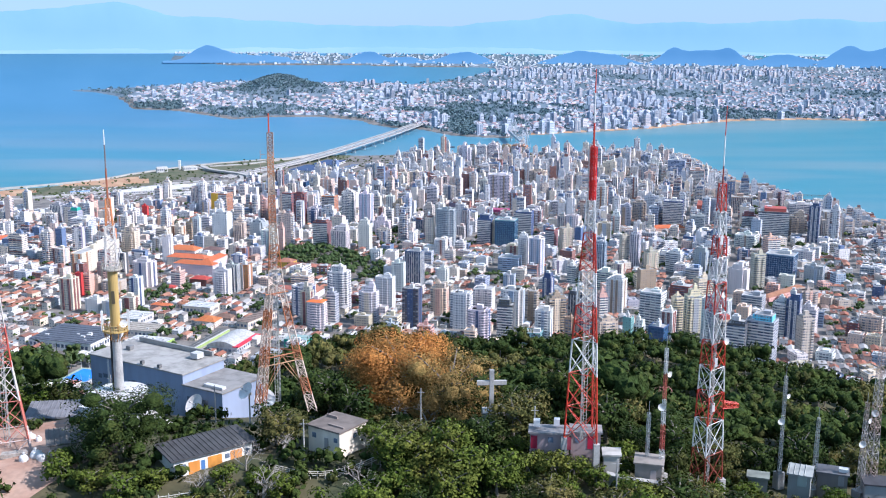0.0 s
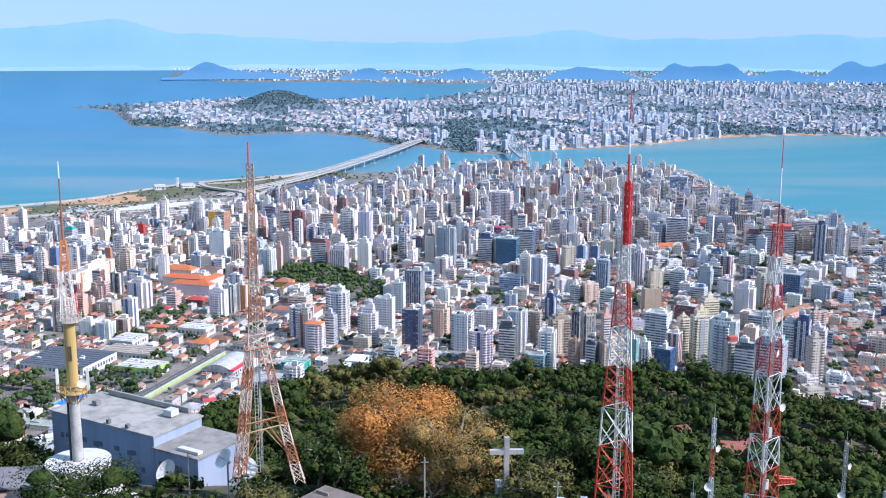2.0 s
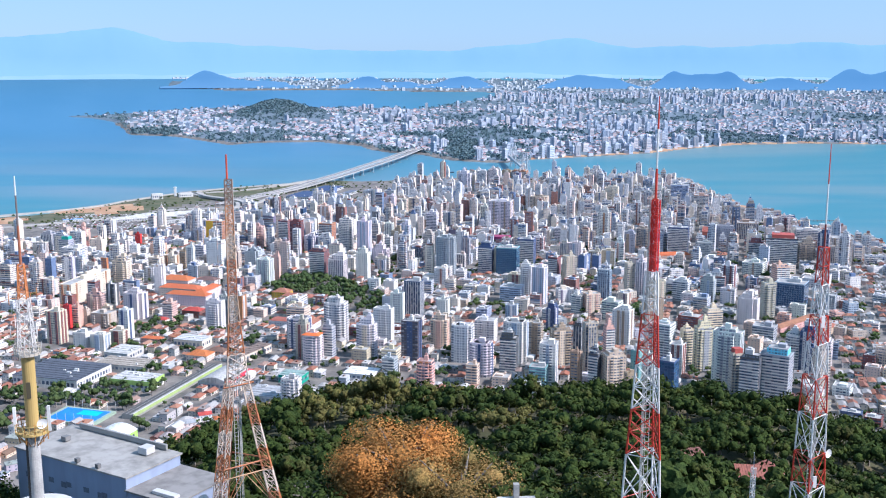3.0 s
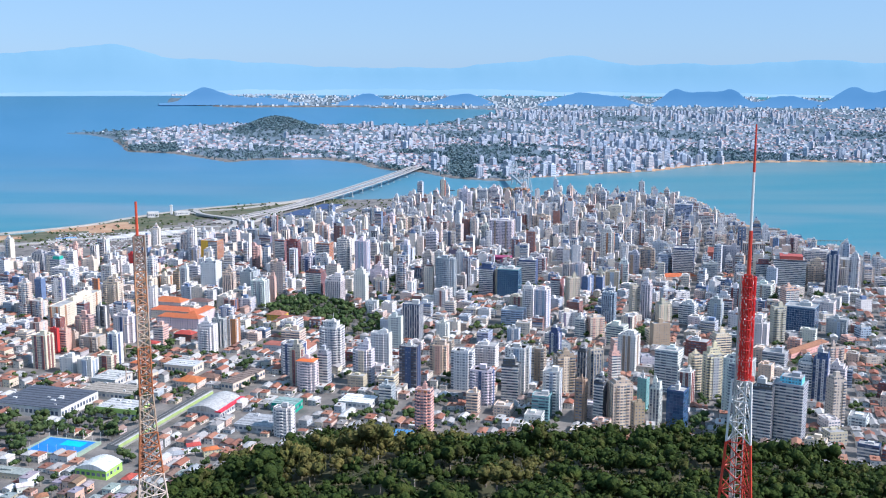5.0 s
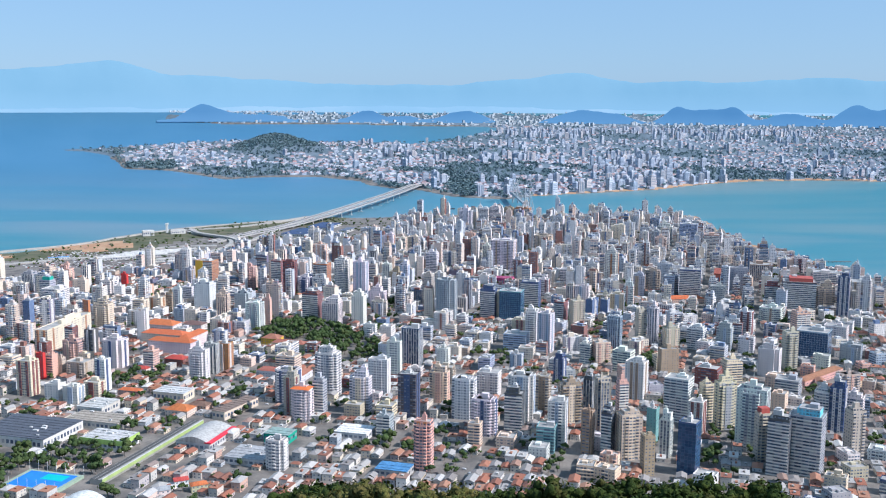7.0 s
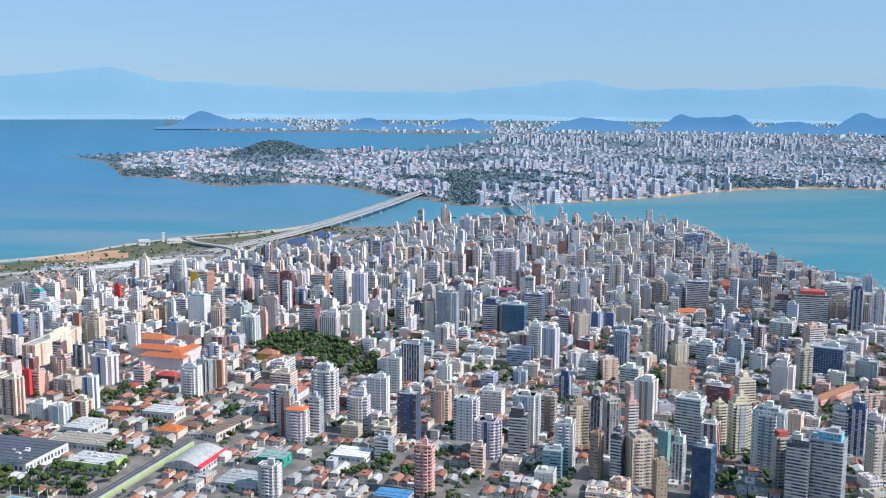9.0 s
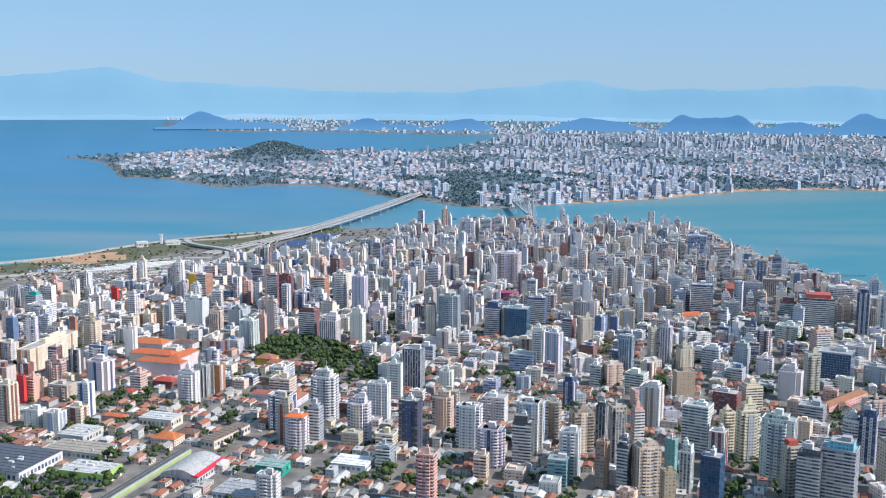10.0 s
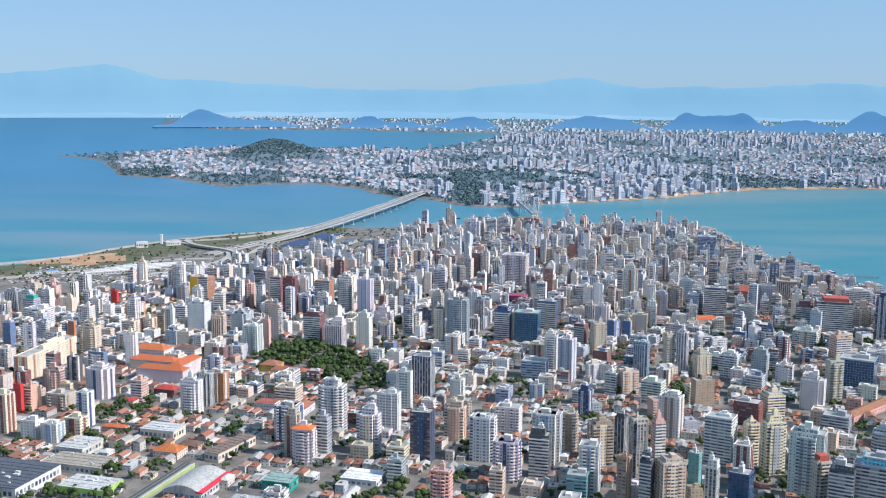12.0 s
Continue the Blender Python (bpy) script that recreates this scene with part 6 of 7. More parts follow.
def lattice(sh, z0, z1, r0, r1, panels, leg, brace, n=4, phi=45.0, cross=True):
    """One stage of a lattice mast on n legs, r0 and r1 from its axis: legs, rings and crossed braces."""
    way = [(math.cos(radians(phi + 360 * i / n)), math.sin(radians(phi + 360 * i / n))) for i in range(n)]
    for i in range(n):
        (sx, sy), (tx, ty) = way[i], way[(i + 1) % n]
        sh.strut((sx * r0, sy * r0, z0), (sx * r1, sy * r1, z1), leg)
        for k in range(panels):
            a, b = k / panels, (k + 1) / panels
            ra, rb = r0 + (r1 - r0) * a, r0 + (r1 - r0) * b
            za, zb = z0 + (z1 - z0) * a, z0 + (z1 - z0) * b
            sh.strut((sx * ra, sy * ra, za), (tx * rb, ty * rb, zb), brace)
            if cross:
                sh.strut((tx * ra, ty * ra, za), (sx * rb, sy * rb, zb), brace)
            sh.strut((sx * rb, sy * rb, zb), (tx * rb, ty * rb, zb), brace)
            if ra > 1.2:
                m0 = Vector(((sx + tx) * ra / 2, (sy + ty) * ra / 2, za))
                for px, py in ((sx, sy), (tx, ty)):
                    sh.strut(m0, (px * (ra + rb) / 2, py * (ra + rb) / 2, (za + zb) / 2), brace * 0.8)


def dish(r, depth=0.3):
    """A shallow round dish facing -y with a rim and a back mount."""
    sh = Shape()
    n = 16
    rings = [(0.05, 0.0), (0.5, 0.25), (0.85, 0.72), (1.0, 1.0)]
    for rr, zz in rings:
        sh.v += [(rr * r * math.cos(6.2832 * i / n), -zz * depth * r, rr * r * math.sin(6.2832 * i / n)) for i in range(n)]
    for k in range(len(rings) - 1):
        sh.f += [(k * n + i, k * n + (i + 1) % n, (k + 1) * n + (i + 1) % n, (k + 1) * n + i) for i in range(n)]
        sh.s += [0] * n
    sh.strut((0, 0.02, 0), (0, r * 0.6, 0), r * 0.16, sides=8)
    return sh


def feed(r):
    """The arm and horn that stand in front of a dish."""
    sh = Shape()
    sh.strut((0, 0, 0), (0, -r * 0.75, 0), r * 0.03)
    sh.strut((0, -r * 0.7, 0), (0, -r * 0.85, 0), r * 0.09, sides=6)
    return sh


def stage_mast(x, y, base, stages, turn, label, leg=0.13, brace=0.062, ladder=True, foot=4, dense=1.0, legs=4):
    """A tapering lattice mast; stages: bottom height, top height, distance of the legs from the axis, paint."""
    root = tagged(new("lattice_mast"), label, "antenna mast", "broadcasting masts on the summit")
    root.matrix_basis = pose(x, y, base, 0, 0, turn)
    phi = 45.0 if legs == 4 else 0.0
    for z0, z1, r0, r1, paint in stages:
        s = Shape()
        if r0 < 0.25:
            s.strut((0, 0, z0 - base), (0, 0, z1 - base), r0, sides=8, r2=r1)
        else:
            side = (r0 + r1) * (0.71 if legs == 4 else 0.87)
            lattice(s, z0 - base, z1 - base, r0, r1, max(1, round((z1 - z0) / max(side, 0.9) * 0.8 * dense)), leg * (0.6 + 0.16 * r0), brace * (0.7 + 0.14 * r0), legs, phi)
        part("mast_section", s.mesh("section", STEEL), root, color=paint)
    if ladder:
        z0, z1 = 0, max(q[1] for q in stages if q[2] >= 0.25) - base
        s = Shape()
        for o in (-0.25, 0.25):
            s.strut((o, 0, z0), (o, 0, z1), 0.05)
        for i in range(int((z1 - z0) / 0.6)):
            s.strut((-0.25, 0, z0 + i * 0.6), (0.25, 0, z0 + i * 0.6), 0.03)
        for o in (0.5, 0.62, 0.74):
            s.strut((o, 0.2, z0), (o, 0.2, z1), 0.05)
        part("ladder", s.mesh("ladder", STEEL), root, color=(0.5, 0.5, 0.48))
    if foot:
        for i in range(legs):
            a, r = radians(phi + 360 * i / legs), stages[0][2]
            s = Shape()
            s.box(r * math.cos(a) - 0.5, r * math.sin(a) - 0.5, -foot, r * math.cos(a) + 0.5, r * math.sin(a) + 0.5, 0.3)
            part("footing", s.mesh("footing", CONCRETE), root)
    return root


def add_dish(root, x, y, z, r, turn, paint=WHITE):
    d = part("dish", dish(r).mesh("dish", STEEL), root, color=paint, at=pose(x, y, z, 0, 0, turn))
    part("feed_horn", feed(r).mesh("feed", STEEL), d, color=(0.5, 0.5, 0.5))


m3 = stage_mast(24, 165, 279.0, [(279.0, 290.8, 3.4, 2.8, RED), (290.8, 296.6, 2.8, 2.5, WHITE), (296.6, 302.5, 2.5, 2.0, RED), (302.5, 308.2, 2.0, 1.65, WHITE), (308.2, 314.6, 1.65, 1.15, RED),
                                (314.6, 319.9, 1.15, 0.9, WHITE), (319.9, 328.7, 0.34, 0.34, RED), (328.7, 332.3, 0.16, 0.15, RED), (332.3, 337.0, 0.12, 0.1, WHITE), (337.0, 340.8, 0.11, 0.06, RED)], 180,
                "tall red and white lattice broadcasting mast with a slender tip", legs=3, dense=1.25)
# a cage of red antenna frames round the upper shaft, five tiers of three
for i in range(5):
    lo, hi = 41.0 + i * 1.74, 42.55 + i * 1.74
    for j in range(3):
        s = Shape()
        arc = [(0.62 * math.cos(radians(j * 120 + 12 + k * 24)), 0.62 * math.sin(radians(j * 120 + 12 + k * 24))) for k in range(5)]
        for k, p0 in enumerate(arc):
            s.strut((*p0, lo), (*p0, hi), 0.035)
            if k < 4:
                p1 = arc[k + 1]
                for z in (lo, (lo + hi) / 2, hi):
                    s.strut((*p0, z), (*p1, z), 0.045)
                s.strut((*p0, lo), (*p1, (lo + hi) / 2), 0.03)
                s.strut((*p1, (lo + hi) / 2), (*p0, hi), 0.03)
        part("antenna_frame", s.mesh("frame", STEEL), m3, "bright red antenna frame", color=(0.72, 0.022, 0.018))
m4 = stage_mast(46, 169, 269.5, [(269.5, 275.1, 3.2, 2.95, (0.3, 0.06, 0.03)), (275.1, 280.8, 2.95, 2.72, WHITE), (280.8, 285.9, 2.72, 2.52, RED), (285.9, 290.5, 2.52, 2.35, WHITE), (290.5, 295.0, 2.35, 2.15, RED),
                                 (295.0, 300.3, 2.15, 1.95, WHITE), (300.3, 305.4, 1.95, 1.7, RED), (305.4, 309.8, 1.7, 1.45, WHITE), (309.8, 313.3, 1.45, 1.22, RED), (313.3, 317.4, 1.22, 0.95, WHITE), (317.4, 322.1, 0.9, 0.72, RED),
                                 (322.1, 325.0, 0.12, 0.11, (0.25, 0.05, 0.04)), (325.0, 330.0, 0.11, 0.09, WHITE), (330.0, 334.9, 0.08, 0.05, RED)], 12,
                "tall red and white lattice mast with a thin aerial", legs=3, dense=0.8)
add_dish(m4, 1.9, -0.9, 295.3 - 269.5, 0.6, 20)
add_dish(m4, 1.6, 0.9, 303.0 - 269.5, 0.5, 40)
s = Shape()
lattice(s, 0, 3.0, 0.8, 0.5, 3, 0.07, 0.05)
part("side_boom", s.mesh("boom", STEEL), m4, "short red truss boom", RED, pose(2.3, 0, 283.6 - 269.5, 0, 96, 0))
for z in (283, 291, 312):
    s = Shape()
    s.box(-0.25, -1.5 if z < 300 else -0.9, z - 269.5, 0.25, -1.25 if z < 300 else -0.65, z - 268.0, bottom=True)
    part("antenna_panel", s.mesh("panel", STEEL), m4, color=(0.7, 0.7, 0.7))

# flared rust-and-white tower on three lattice legs
FADED, WORN = (0.6, 0.5, 0.42), (0.44, 0.33, 0.24)
tower = stage_mast(-31, 184, 278.5, [(299.8, 304.0, 2.0, 1.5, FADED), (304.0, 308.5, 1.5, 1.08, RUST), (308.5, 312.5, 1.08, 0.8, WORN), (312.5, 317.5, 0.8, 0.74, RUST), (317.5, 321.0, 0.74, 0.7, WORN),
                                     (321.0, 325.2, 0.7, 0.66, (0.4, 0.2, 0.1)), (325.2, 328.8, 0.66, 0.64, (0.2, 0.13, 0.1)), (328.8, 332.2, 0.15, 0.12, (0.6, 0.08, 0.03))], 8.5,
                   "rusty white lattice tower flaring to three spread legs", leg=0.12, brace=0.07, ladder=True, foot=0, dense=1.7, legs=3)
for j in range(3):
    ux, uy = math.cos(radians(120 * j)), math.sin(radians(120 * j))
    for k in range(7):
        a, b = k / 7, (k + 1) / 7
        s = Shape()
        rings = []
        for f_ in (a, (a + b) / 2, b):
            rr, half, z = 6.6 - 5.1 * f_ ** 0.9, 0.8 - 0.3 * f_, -2.0 + 23.5 * f_
            rings.append([Vector((ux * (rr + o * half) - uy * q * half, uy * (rr + o * half) + ux * q * half, z)) for o, q in ((1, 1), (1, -1), (-1, -1), (-1, 1))])
        for lo, hi in zip(rings, rings[1:]):
            for i in range(4):
                n_ = (i + 1) % 4
                s.strut(lo[i], hi[i], 0.085)
                s.strut(lo[i], hi[n_], 0.05)
                s.strut(lo[n_], hi[i], 0.05)
                s.strut(hi[i], hi[n_], 0.05)
        part("leg", s.mesh("leg", STEEL), tower, "faded white lattice leg" if k % 2 == 0 else "rusty lattice leg", FADED if k % 2 == 0 else RUST)
for z, r, thick in ((21.2, 2.7, 0.12), (9.6, 4.6, 0.13), (8.2, 5.0, 0.1)):
    for j in range(3):
        a, b = radians(120 * j), radians(120 * j + 120)
        s = Shape()
        s.strut((r * math.cos(a), r * math.sin(a), z), (r * math.cos(b), r * math.sin(b), z), thick)
        if z < 10:
            c = radians(120 * j + 60)
            for e in (a, b):
                s.strut((r * 0.5 * math.cos(c), r * 0.5 * math.sin(c), z), (6.0 * math.cos(e), 6.0 * math.sin(e), 1.5), 0.06)
        part("tie_beam", s.mesh("beam", STEEL), tower, "rust-red tie beam between the legs", RUST if z != 8.2 else (0.5, 0.3, 0.16))
for i, z in enumerate((46.5, 44.0, 41.5, 39.0, 36.5)):
    s = Shape()
    s.strut((-0.7, -0.5, z), (-1.6, -0.8, z), 0.04)
    s.strut((-1.6, -0.8, z - 0.8), (-1.6, -0.8, z + 0.8), 0.05)
    part("dipole", s.mesh("dipole", STEEL), tower, color=(0.4, 0.3, 0.25))

# concrete column mast with a yellow drum
col = tagged(new("column_mast"), "concrete column mast with a yellow drum and lattice top", "antenna mast", "broadcasting masts on the summit")
col.matrix_basis = pose(-61, 186, 272, 0, 0, 10)
s = Shape()
s.strut((0, 0, -4), (0, 0, 19.6), 0.98, sides=20, r2=0.82)
part("column", s.mesh("column", CONCRETE), col)
s = Shape()
s.strut((-1.16, 0.1, -2), (-1.0, 0.1, 20), 0.2, sides=8)
part("cable_duct", s.mesh("duct", STEEL), col, color=(0.06, 0.06, 0.06))
YELLOW = (0.56, 0.4, 0.14)
s = Shape()
s.strut((0, 0, 20.6), (0, 0, 31.2), 0.92, sides=20)
part("drum", s.mesh("drum", STEEL), col, "ochre yellow steel drum", YELLOW)
s = Shape()
s.box(-0.3, -1.02, 25, 0.3, -0.86, 27.4, bottom=True)
part("hatch", s.mesh("hatch", STEEL), col, color=(0.12, 0.1, 0.06))
for zz, rr, c in ((19.6, 2.4, YELLOW), (31.3, 1.8, (0.55, 0.5, 0.42))):
    s = Shape()
    s.strut((0, 0, zz), (0, 0, zz + 0.3), rr, sides=16)
    deck = part("platform", s.mesh("platform", STEEL), col, color=c)
    s = Shape()
    for i in range(16):
        a, b = 6.2832 * i / 16, 6.2832 * (i + 1) / 16
        p0, p1 = (rr * math.cos(a), rr * math.sin(a)), (rr * math.cos(b), rr * math.sin(b))
        s.strut((*p0, zz), (*p0, zz + 1.5), 0.06)
        for h in (0.8, 1.45):
            s.strut((*p0, zz + h), (*p1, zz + h), 0.05)
    part("railing", s.mesh("railing", STEEL), deck, color=c)
for i in range(10):
    a = 6.2832 * i / 10
    s = Shape()
    s.strut((2.0 * math.cos(a), 2.0 * math.sin(a), 18.4), (2.35 * math.cos(a), 2.35 * math.sin(a), 21.4), 0.08)
    s.strut((0.8 * math.cos(a), 0.8 * math.sin(a), 17.6), (2.35 * math.cos(a), 2.35 * math.sin(a), 19.6), 0.07)
    part("bracket", s.mesh("bracket", STEEL), col, "rusty orange bracket", (0.45, 0.22, 0.06))
add_dish(col, 1.6, -1.6, 21.4, 0.75, 25)
add_dish(col, -1.4, -1.7, 20.6, 0.45, -20, (0.75, 0.5, 0.2))
for x_ in (-2.3, 2.4):
    s = Shape()
    s.box(x_ - 0.2, -0.6, 19.8, x_ + 0.2, -0.2, 23.6, bottom=True)
    part("sector_antenna", s.mesh("sector", STEEL), col, color=WHITE)
for z0, z1, w0, w1, c in ((31.5, 39.5, 1.5, 1.05, (0.62, 0.6, 0.58)), (39.5, 44.5, 0.85, 0.55, (0.55, 0.2, 0.06))):
    s = Shape()
    lattice(s, z0, z1, w0, w1, 5, 0.09, 0.05)
    part("mast_section", s.mesh("section", STEEL), col, color=c)
for i in range(14):
    s = Shape()
    a, z = i * 2.4, 32.3 + i * 0.62
    dx, dy = math.cos(a), math.sin(a)
    s.strut((dx * 0.8, dy * 0.8, z), (dx * 2.0, dy * 2.0, z), 0.05)
    s.strut((dx * 2.0, dy * 2.0, z - 0.9), (dx * 2.0, dy * 2.0, z + 0.9), 0.06)
    part("dipole", s.mesh("dipole", STEEL), col, color=(0.66, 0.64, 0.62) if z < 39 else (0.5, 0.22, 0.08))
for z0, z1, r0, r1, c in ((44.5, 50.0, 0.2, 0.17, (0.34, 0.12, 0.06)), (50.0, 54.3, 0.14, 0.12, (0.2, 0.16, 0.15)), (54.3, 57.0, 0.13, 0.08, (0.8, 0.82, 0.85))):
    s = Shape()
    s.strut((0, 0, z0), (0, 0, z1), r0, sides=8, r2=r1)
    part("tip", s.mesh("tip", STEEL), col, color=c)

# the mast by the western edge, and slimmer ones along the ridge
edge = stage_mast(-77.5, 173, 268, [(268, 276, 6.8, 5.1, (0.62, 0.5, 0.46)), (276, 283, 5.1, 3.8, (0.5, 0.16, 0.12)), (283, 289, 3.8, 2.7, (0.68, 0.62, 0.58)), (289, 296, 2.7, 1.9, (0.55, 0.1, 0.07)), (296, 303, 1.8, 1.2, (0.65, 0.6, 0.56)), (303, 312, 1.1, 0.7, (0.55, 0.1, 0.07))], 24,
                  "weathered red and white lattice mast on four spread legs")
for x, y, z, h, w, lab, c0, c1 in ((36.6, 162, 274, 22, 0.75, "slim red and white guyed lattice mast with white dishes", WHITE, (0.6, 0.14, 0.1)), (34.4, 163, 274.5, 10, 0.55, "short slim grey lattice mast", (0.6, 0.6, 0.58), (0.6, 0.6, 0.58)),
                                   (62.9, 180.6, 266, 19, 0.6, "slim grey lattice mast beside a hut", (0.55, 0.56, 0.56), (0.5, 0.5, 0.5)), (68.5, 178, 264, 14, 0.9, "slim galvanised lattice mast", (0.6, 0.6, 0.58), (0.55, 0.55, 0.55)),
                                   (78, 176, 265, 27, 1.9, "rusty red and white lattice mast", (0.6, 0.45, 0.38), (0.65, 0.6, 0.56)), (75.8, 175, 265, 17, 1.2, "thin weathered lattice mast", (0.5, 0.42, 0.36), (0.6, 0.56, 0.52))):
    mm = stage_mast(x, y, z, [(z + h * k / 5, z + h * (k + 1) / 5, max(w * 0.6 * (1 - 0.1 * k), 0.3), max(w * 0.6 * (1 - 0.1 * (k + 1)), 0.3), (c0, c1)[k % 2]) for k in range(5)], 25, lab, leg=0.07, brace=0.035, ladder=False, foot=3)
    if h > 15:
        add_dish(mm, 0.5, -0.3, h * 0.8, 0.5, 10)
        add_dish(mm, -0.6, -0.2, h * 0.55, 0.65, -30)
    s = Shape()
    s.strut((0, 0, h), (0, 0, h + 2), 0.05)
    part("aerial", s.mesh("aerial", STEEL), mm, color=(0.6, 0.6, 0.6))

# lamp and antenna poles
for x, y, h in ((-4.0, 182.3, 9.5), (16.2, 171.6, 9), (28.2, 156, 9), (-23.6, 166.1, 8), (-66, 196, 9), (-44, 190, 8), (-36, 192, 10)):
    pole = tagged(new("pole"), "slim pale concrete pole standing on the summit", "pole", "poles on the summit")
    pole.matrix_basis = pose(x, y, float(ground_z(x, y)) - 0.5)
    s = Shape()
    s.strut((0, 0, -1.5), (0, 0, h), 0.16, sides=8, r2=0.1)
    part("shaft", s.mesh("shaft", CONCRETE), pole)
    s = Shape()
    s.strut((-0.7, 0, h - 0.8), (0.7, 0, h - 0.8), 0.06)
    part("crossarm", s.mesh("arm", CONCRETE), pole)
    if x == 16.2:
        add_dish(pole, 0.1, -0.3, 5.2, 0.55, 10)

# stone cross
cross = tagged(new("cross"), "plain grey concrete cross on a low plinth", "monument")
cross.matrix_basis = pose(9, 180, 278.2, 0, 0, 4)
s = Shape()
s.box(-0.4, -0.4, 0, 0.4, 0.4, 8.0)
part("upright", s.mesh("upright", CONCRETE), cross)
s = Shape()
s.box(-2.7, -0.36, 5.2, -0.4, 0.36, 5.95, bottom=True)
part("arm", s.mesh("arm", CONCRETE), cross)
s = Shape()
s.box(0.4, -0.36, 5.2, 2.7, 0.36, 5.95, bottom=True)
part("arm", s.mesh("arm", CONCRETE), cross)
s = Shape()
s.box(-1.6, -1.6, -2.5, 1.6, 1.6, 0.3)
part("plinth", s.mesh("plinth", CONCRETE), cross)


# ---- summit buildings ----
def simple_building(name, label, x, y, z, w, d, h, turn, paint, roof_c, openings=(), over=0.3, slope=0.0, extras=()):
    """Walls, a slab or lean-to roof, and openings: face, place along it, width, bottom, top, paint."""
    root = tagged(new(name), label, "building", "summit buildings")
    root.matrix_basis = pose(x, y, z, 0, 0, turn)
    s = Shape()
    k = len(s.v)
    s.v += [(-w / 2, -d / 2, -4), (w / 2, -d / 2, -4), (w / 2, d / 2, -4), (-w / 2, d / 2, -4), (-w / 2, -d / 2, h), (w / 2, -d / 2, h), (w / 2, d / 2, h + slope), (-w / 2, d / 2, h + slope)]
    s.f += [(0, 1, 5, 4), (1, 2, 6, 5), (2, 3, 7, 6), (3, 0, 4, 7), (4, 5, 6, 7)]
    s.s += [0] * 5
    part("wall", s.mesh("wall", WALL), root, color=paint)
    s = Shape()
    x_, y_ = w / 2 + over, d / 2 + over
    s.v += [(-x_, -y_, h + 0.02), (x_, -y_, h + 0.02), (x_, y_, h + slope + 0.02), (-x_, y_, h + slope + 0.02), (-x_, -y_, h + 0.3), (x_, -y_, h + 0.3), (x_, y_, h + slope + 0.3), (-x_, y_, h + slope + 0.3)]
    s.f += [(0, 1, 5, 4), (1, 2, 6, 5), (2, 3, 7, 6), (3, 0, 4, 7), (4, 5, 6, 7), (3, 2, 1, 0)]
    s.s += [0] * 6
    if slope:
        for i in range(int(w / 0.9)):
            xx = -w / 2 + i * 0.9
            rib = Shape()
            rib.strut((xx, -y_, h + 0.33), (xx, y_, h + slope + 0.33), 0.1)
            part("roof_rib", rib.mesh("rib", ROOF_COVER), root, color=roof_c)
    part("roof", s.mesh("roof", ROOF_COVER), root, color=roof_c)
    faces = list(side_frames(w, d))
    for face, at, wide, z0, z1, c in openings:
        s = Shape()
        ledge(s, faces[face][1], at - wide / 2, at + wide / 2, z0, z1, 0.07)
        dark_pane = c is None
        part("window" if dark_pane else "door", s.mesh("opening", GLASS if dark_pane else STEEL), root, color=None if dark_pane else c)
    for ex, ey, ez, ew, ed, eh, c in extras:
        s = Shape()
        s.box(ex - ew / 2, ey - ed / 2, ez, ex + ew / 2, ey + ed / 2, ez + eh, bottom=True)
        part("roof_unit", s.mesh("unit", TRIM), root, color=c)
    return root


PALE_BLUE = (0.3, 0.36, 0.5)
rng = random.Random(71)
win = [(0, -20 + i * 3.1 + rng.uniform(-0.5, 0.5), rng.uniform(0.8, 1.6), 1.0 + (i % 3 == 0) * 2.6, 2.0 + (i % 3 == 0) * 2.6, None) for i in range(13)] + [(0, -18 + i * 4.4, 1.3, 3.9, 4.8, None) for i in range(9)] + [(0, -8.2, 0.5, -1, 8.6, (0.85, 0.86, 0.88))]
simple_building("studio_building", "long pale blue broadcasting studio with a white flat roof", -62.2, 215.5, 268.6, 27.4, 12.4, 8.4, -30.4, PALE_BLUE, (0.38, 0.37, 0.35), [q for q in win if -12.5 < q[1] < 12.5],
                extras=[(-8, 0, 8.9, 1.2, 1.2, 0.8, (0.2, 0.2, 0.2)), (2, -6, 8.9, 0.7, 0.7, 0.7, (0.15, 0.15, 0.15)), (7, -6, 8.9, 0.7, 0.7, 0.7, (0.15, 0.15, 0.15)), (0, 5.8, 8.9, 22, 0.5, 0.9, (0.3, 0.3, 0.29)), (9, 3, 8.9, 2, 2, 1.2, (0.6, 0.6, 0.6))])
simple_building("studio_annexe", "lower pale blue studio wing with a grey flat roof", -45.8, 205.9, 268.2, 10.6, 12.3, 6.6, -30.4, PALE_BLUE, (0.28, 0.27, 0.26), [(0, -3.5, 1.6, 3.6, 4.5, None), (0, 0.5, 1.6, 3.6, 4.5, None), (0, 3.6, 0.9, 0.6, 1.8, None), (1, 0, 1.2, 3.5, 4.6, None)],
                extras=[(2, -4.6, 7.0, 5, 1.2, 0.5, (0.6, 0.6, 0.6))])
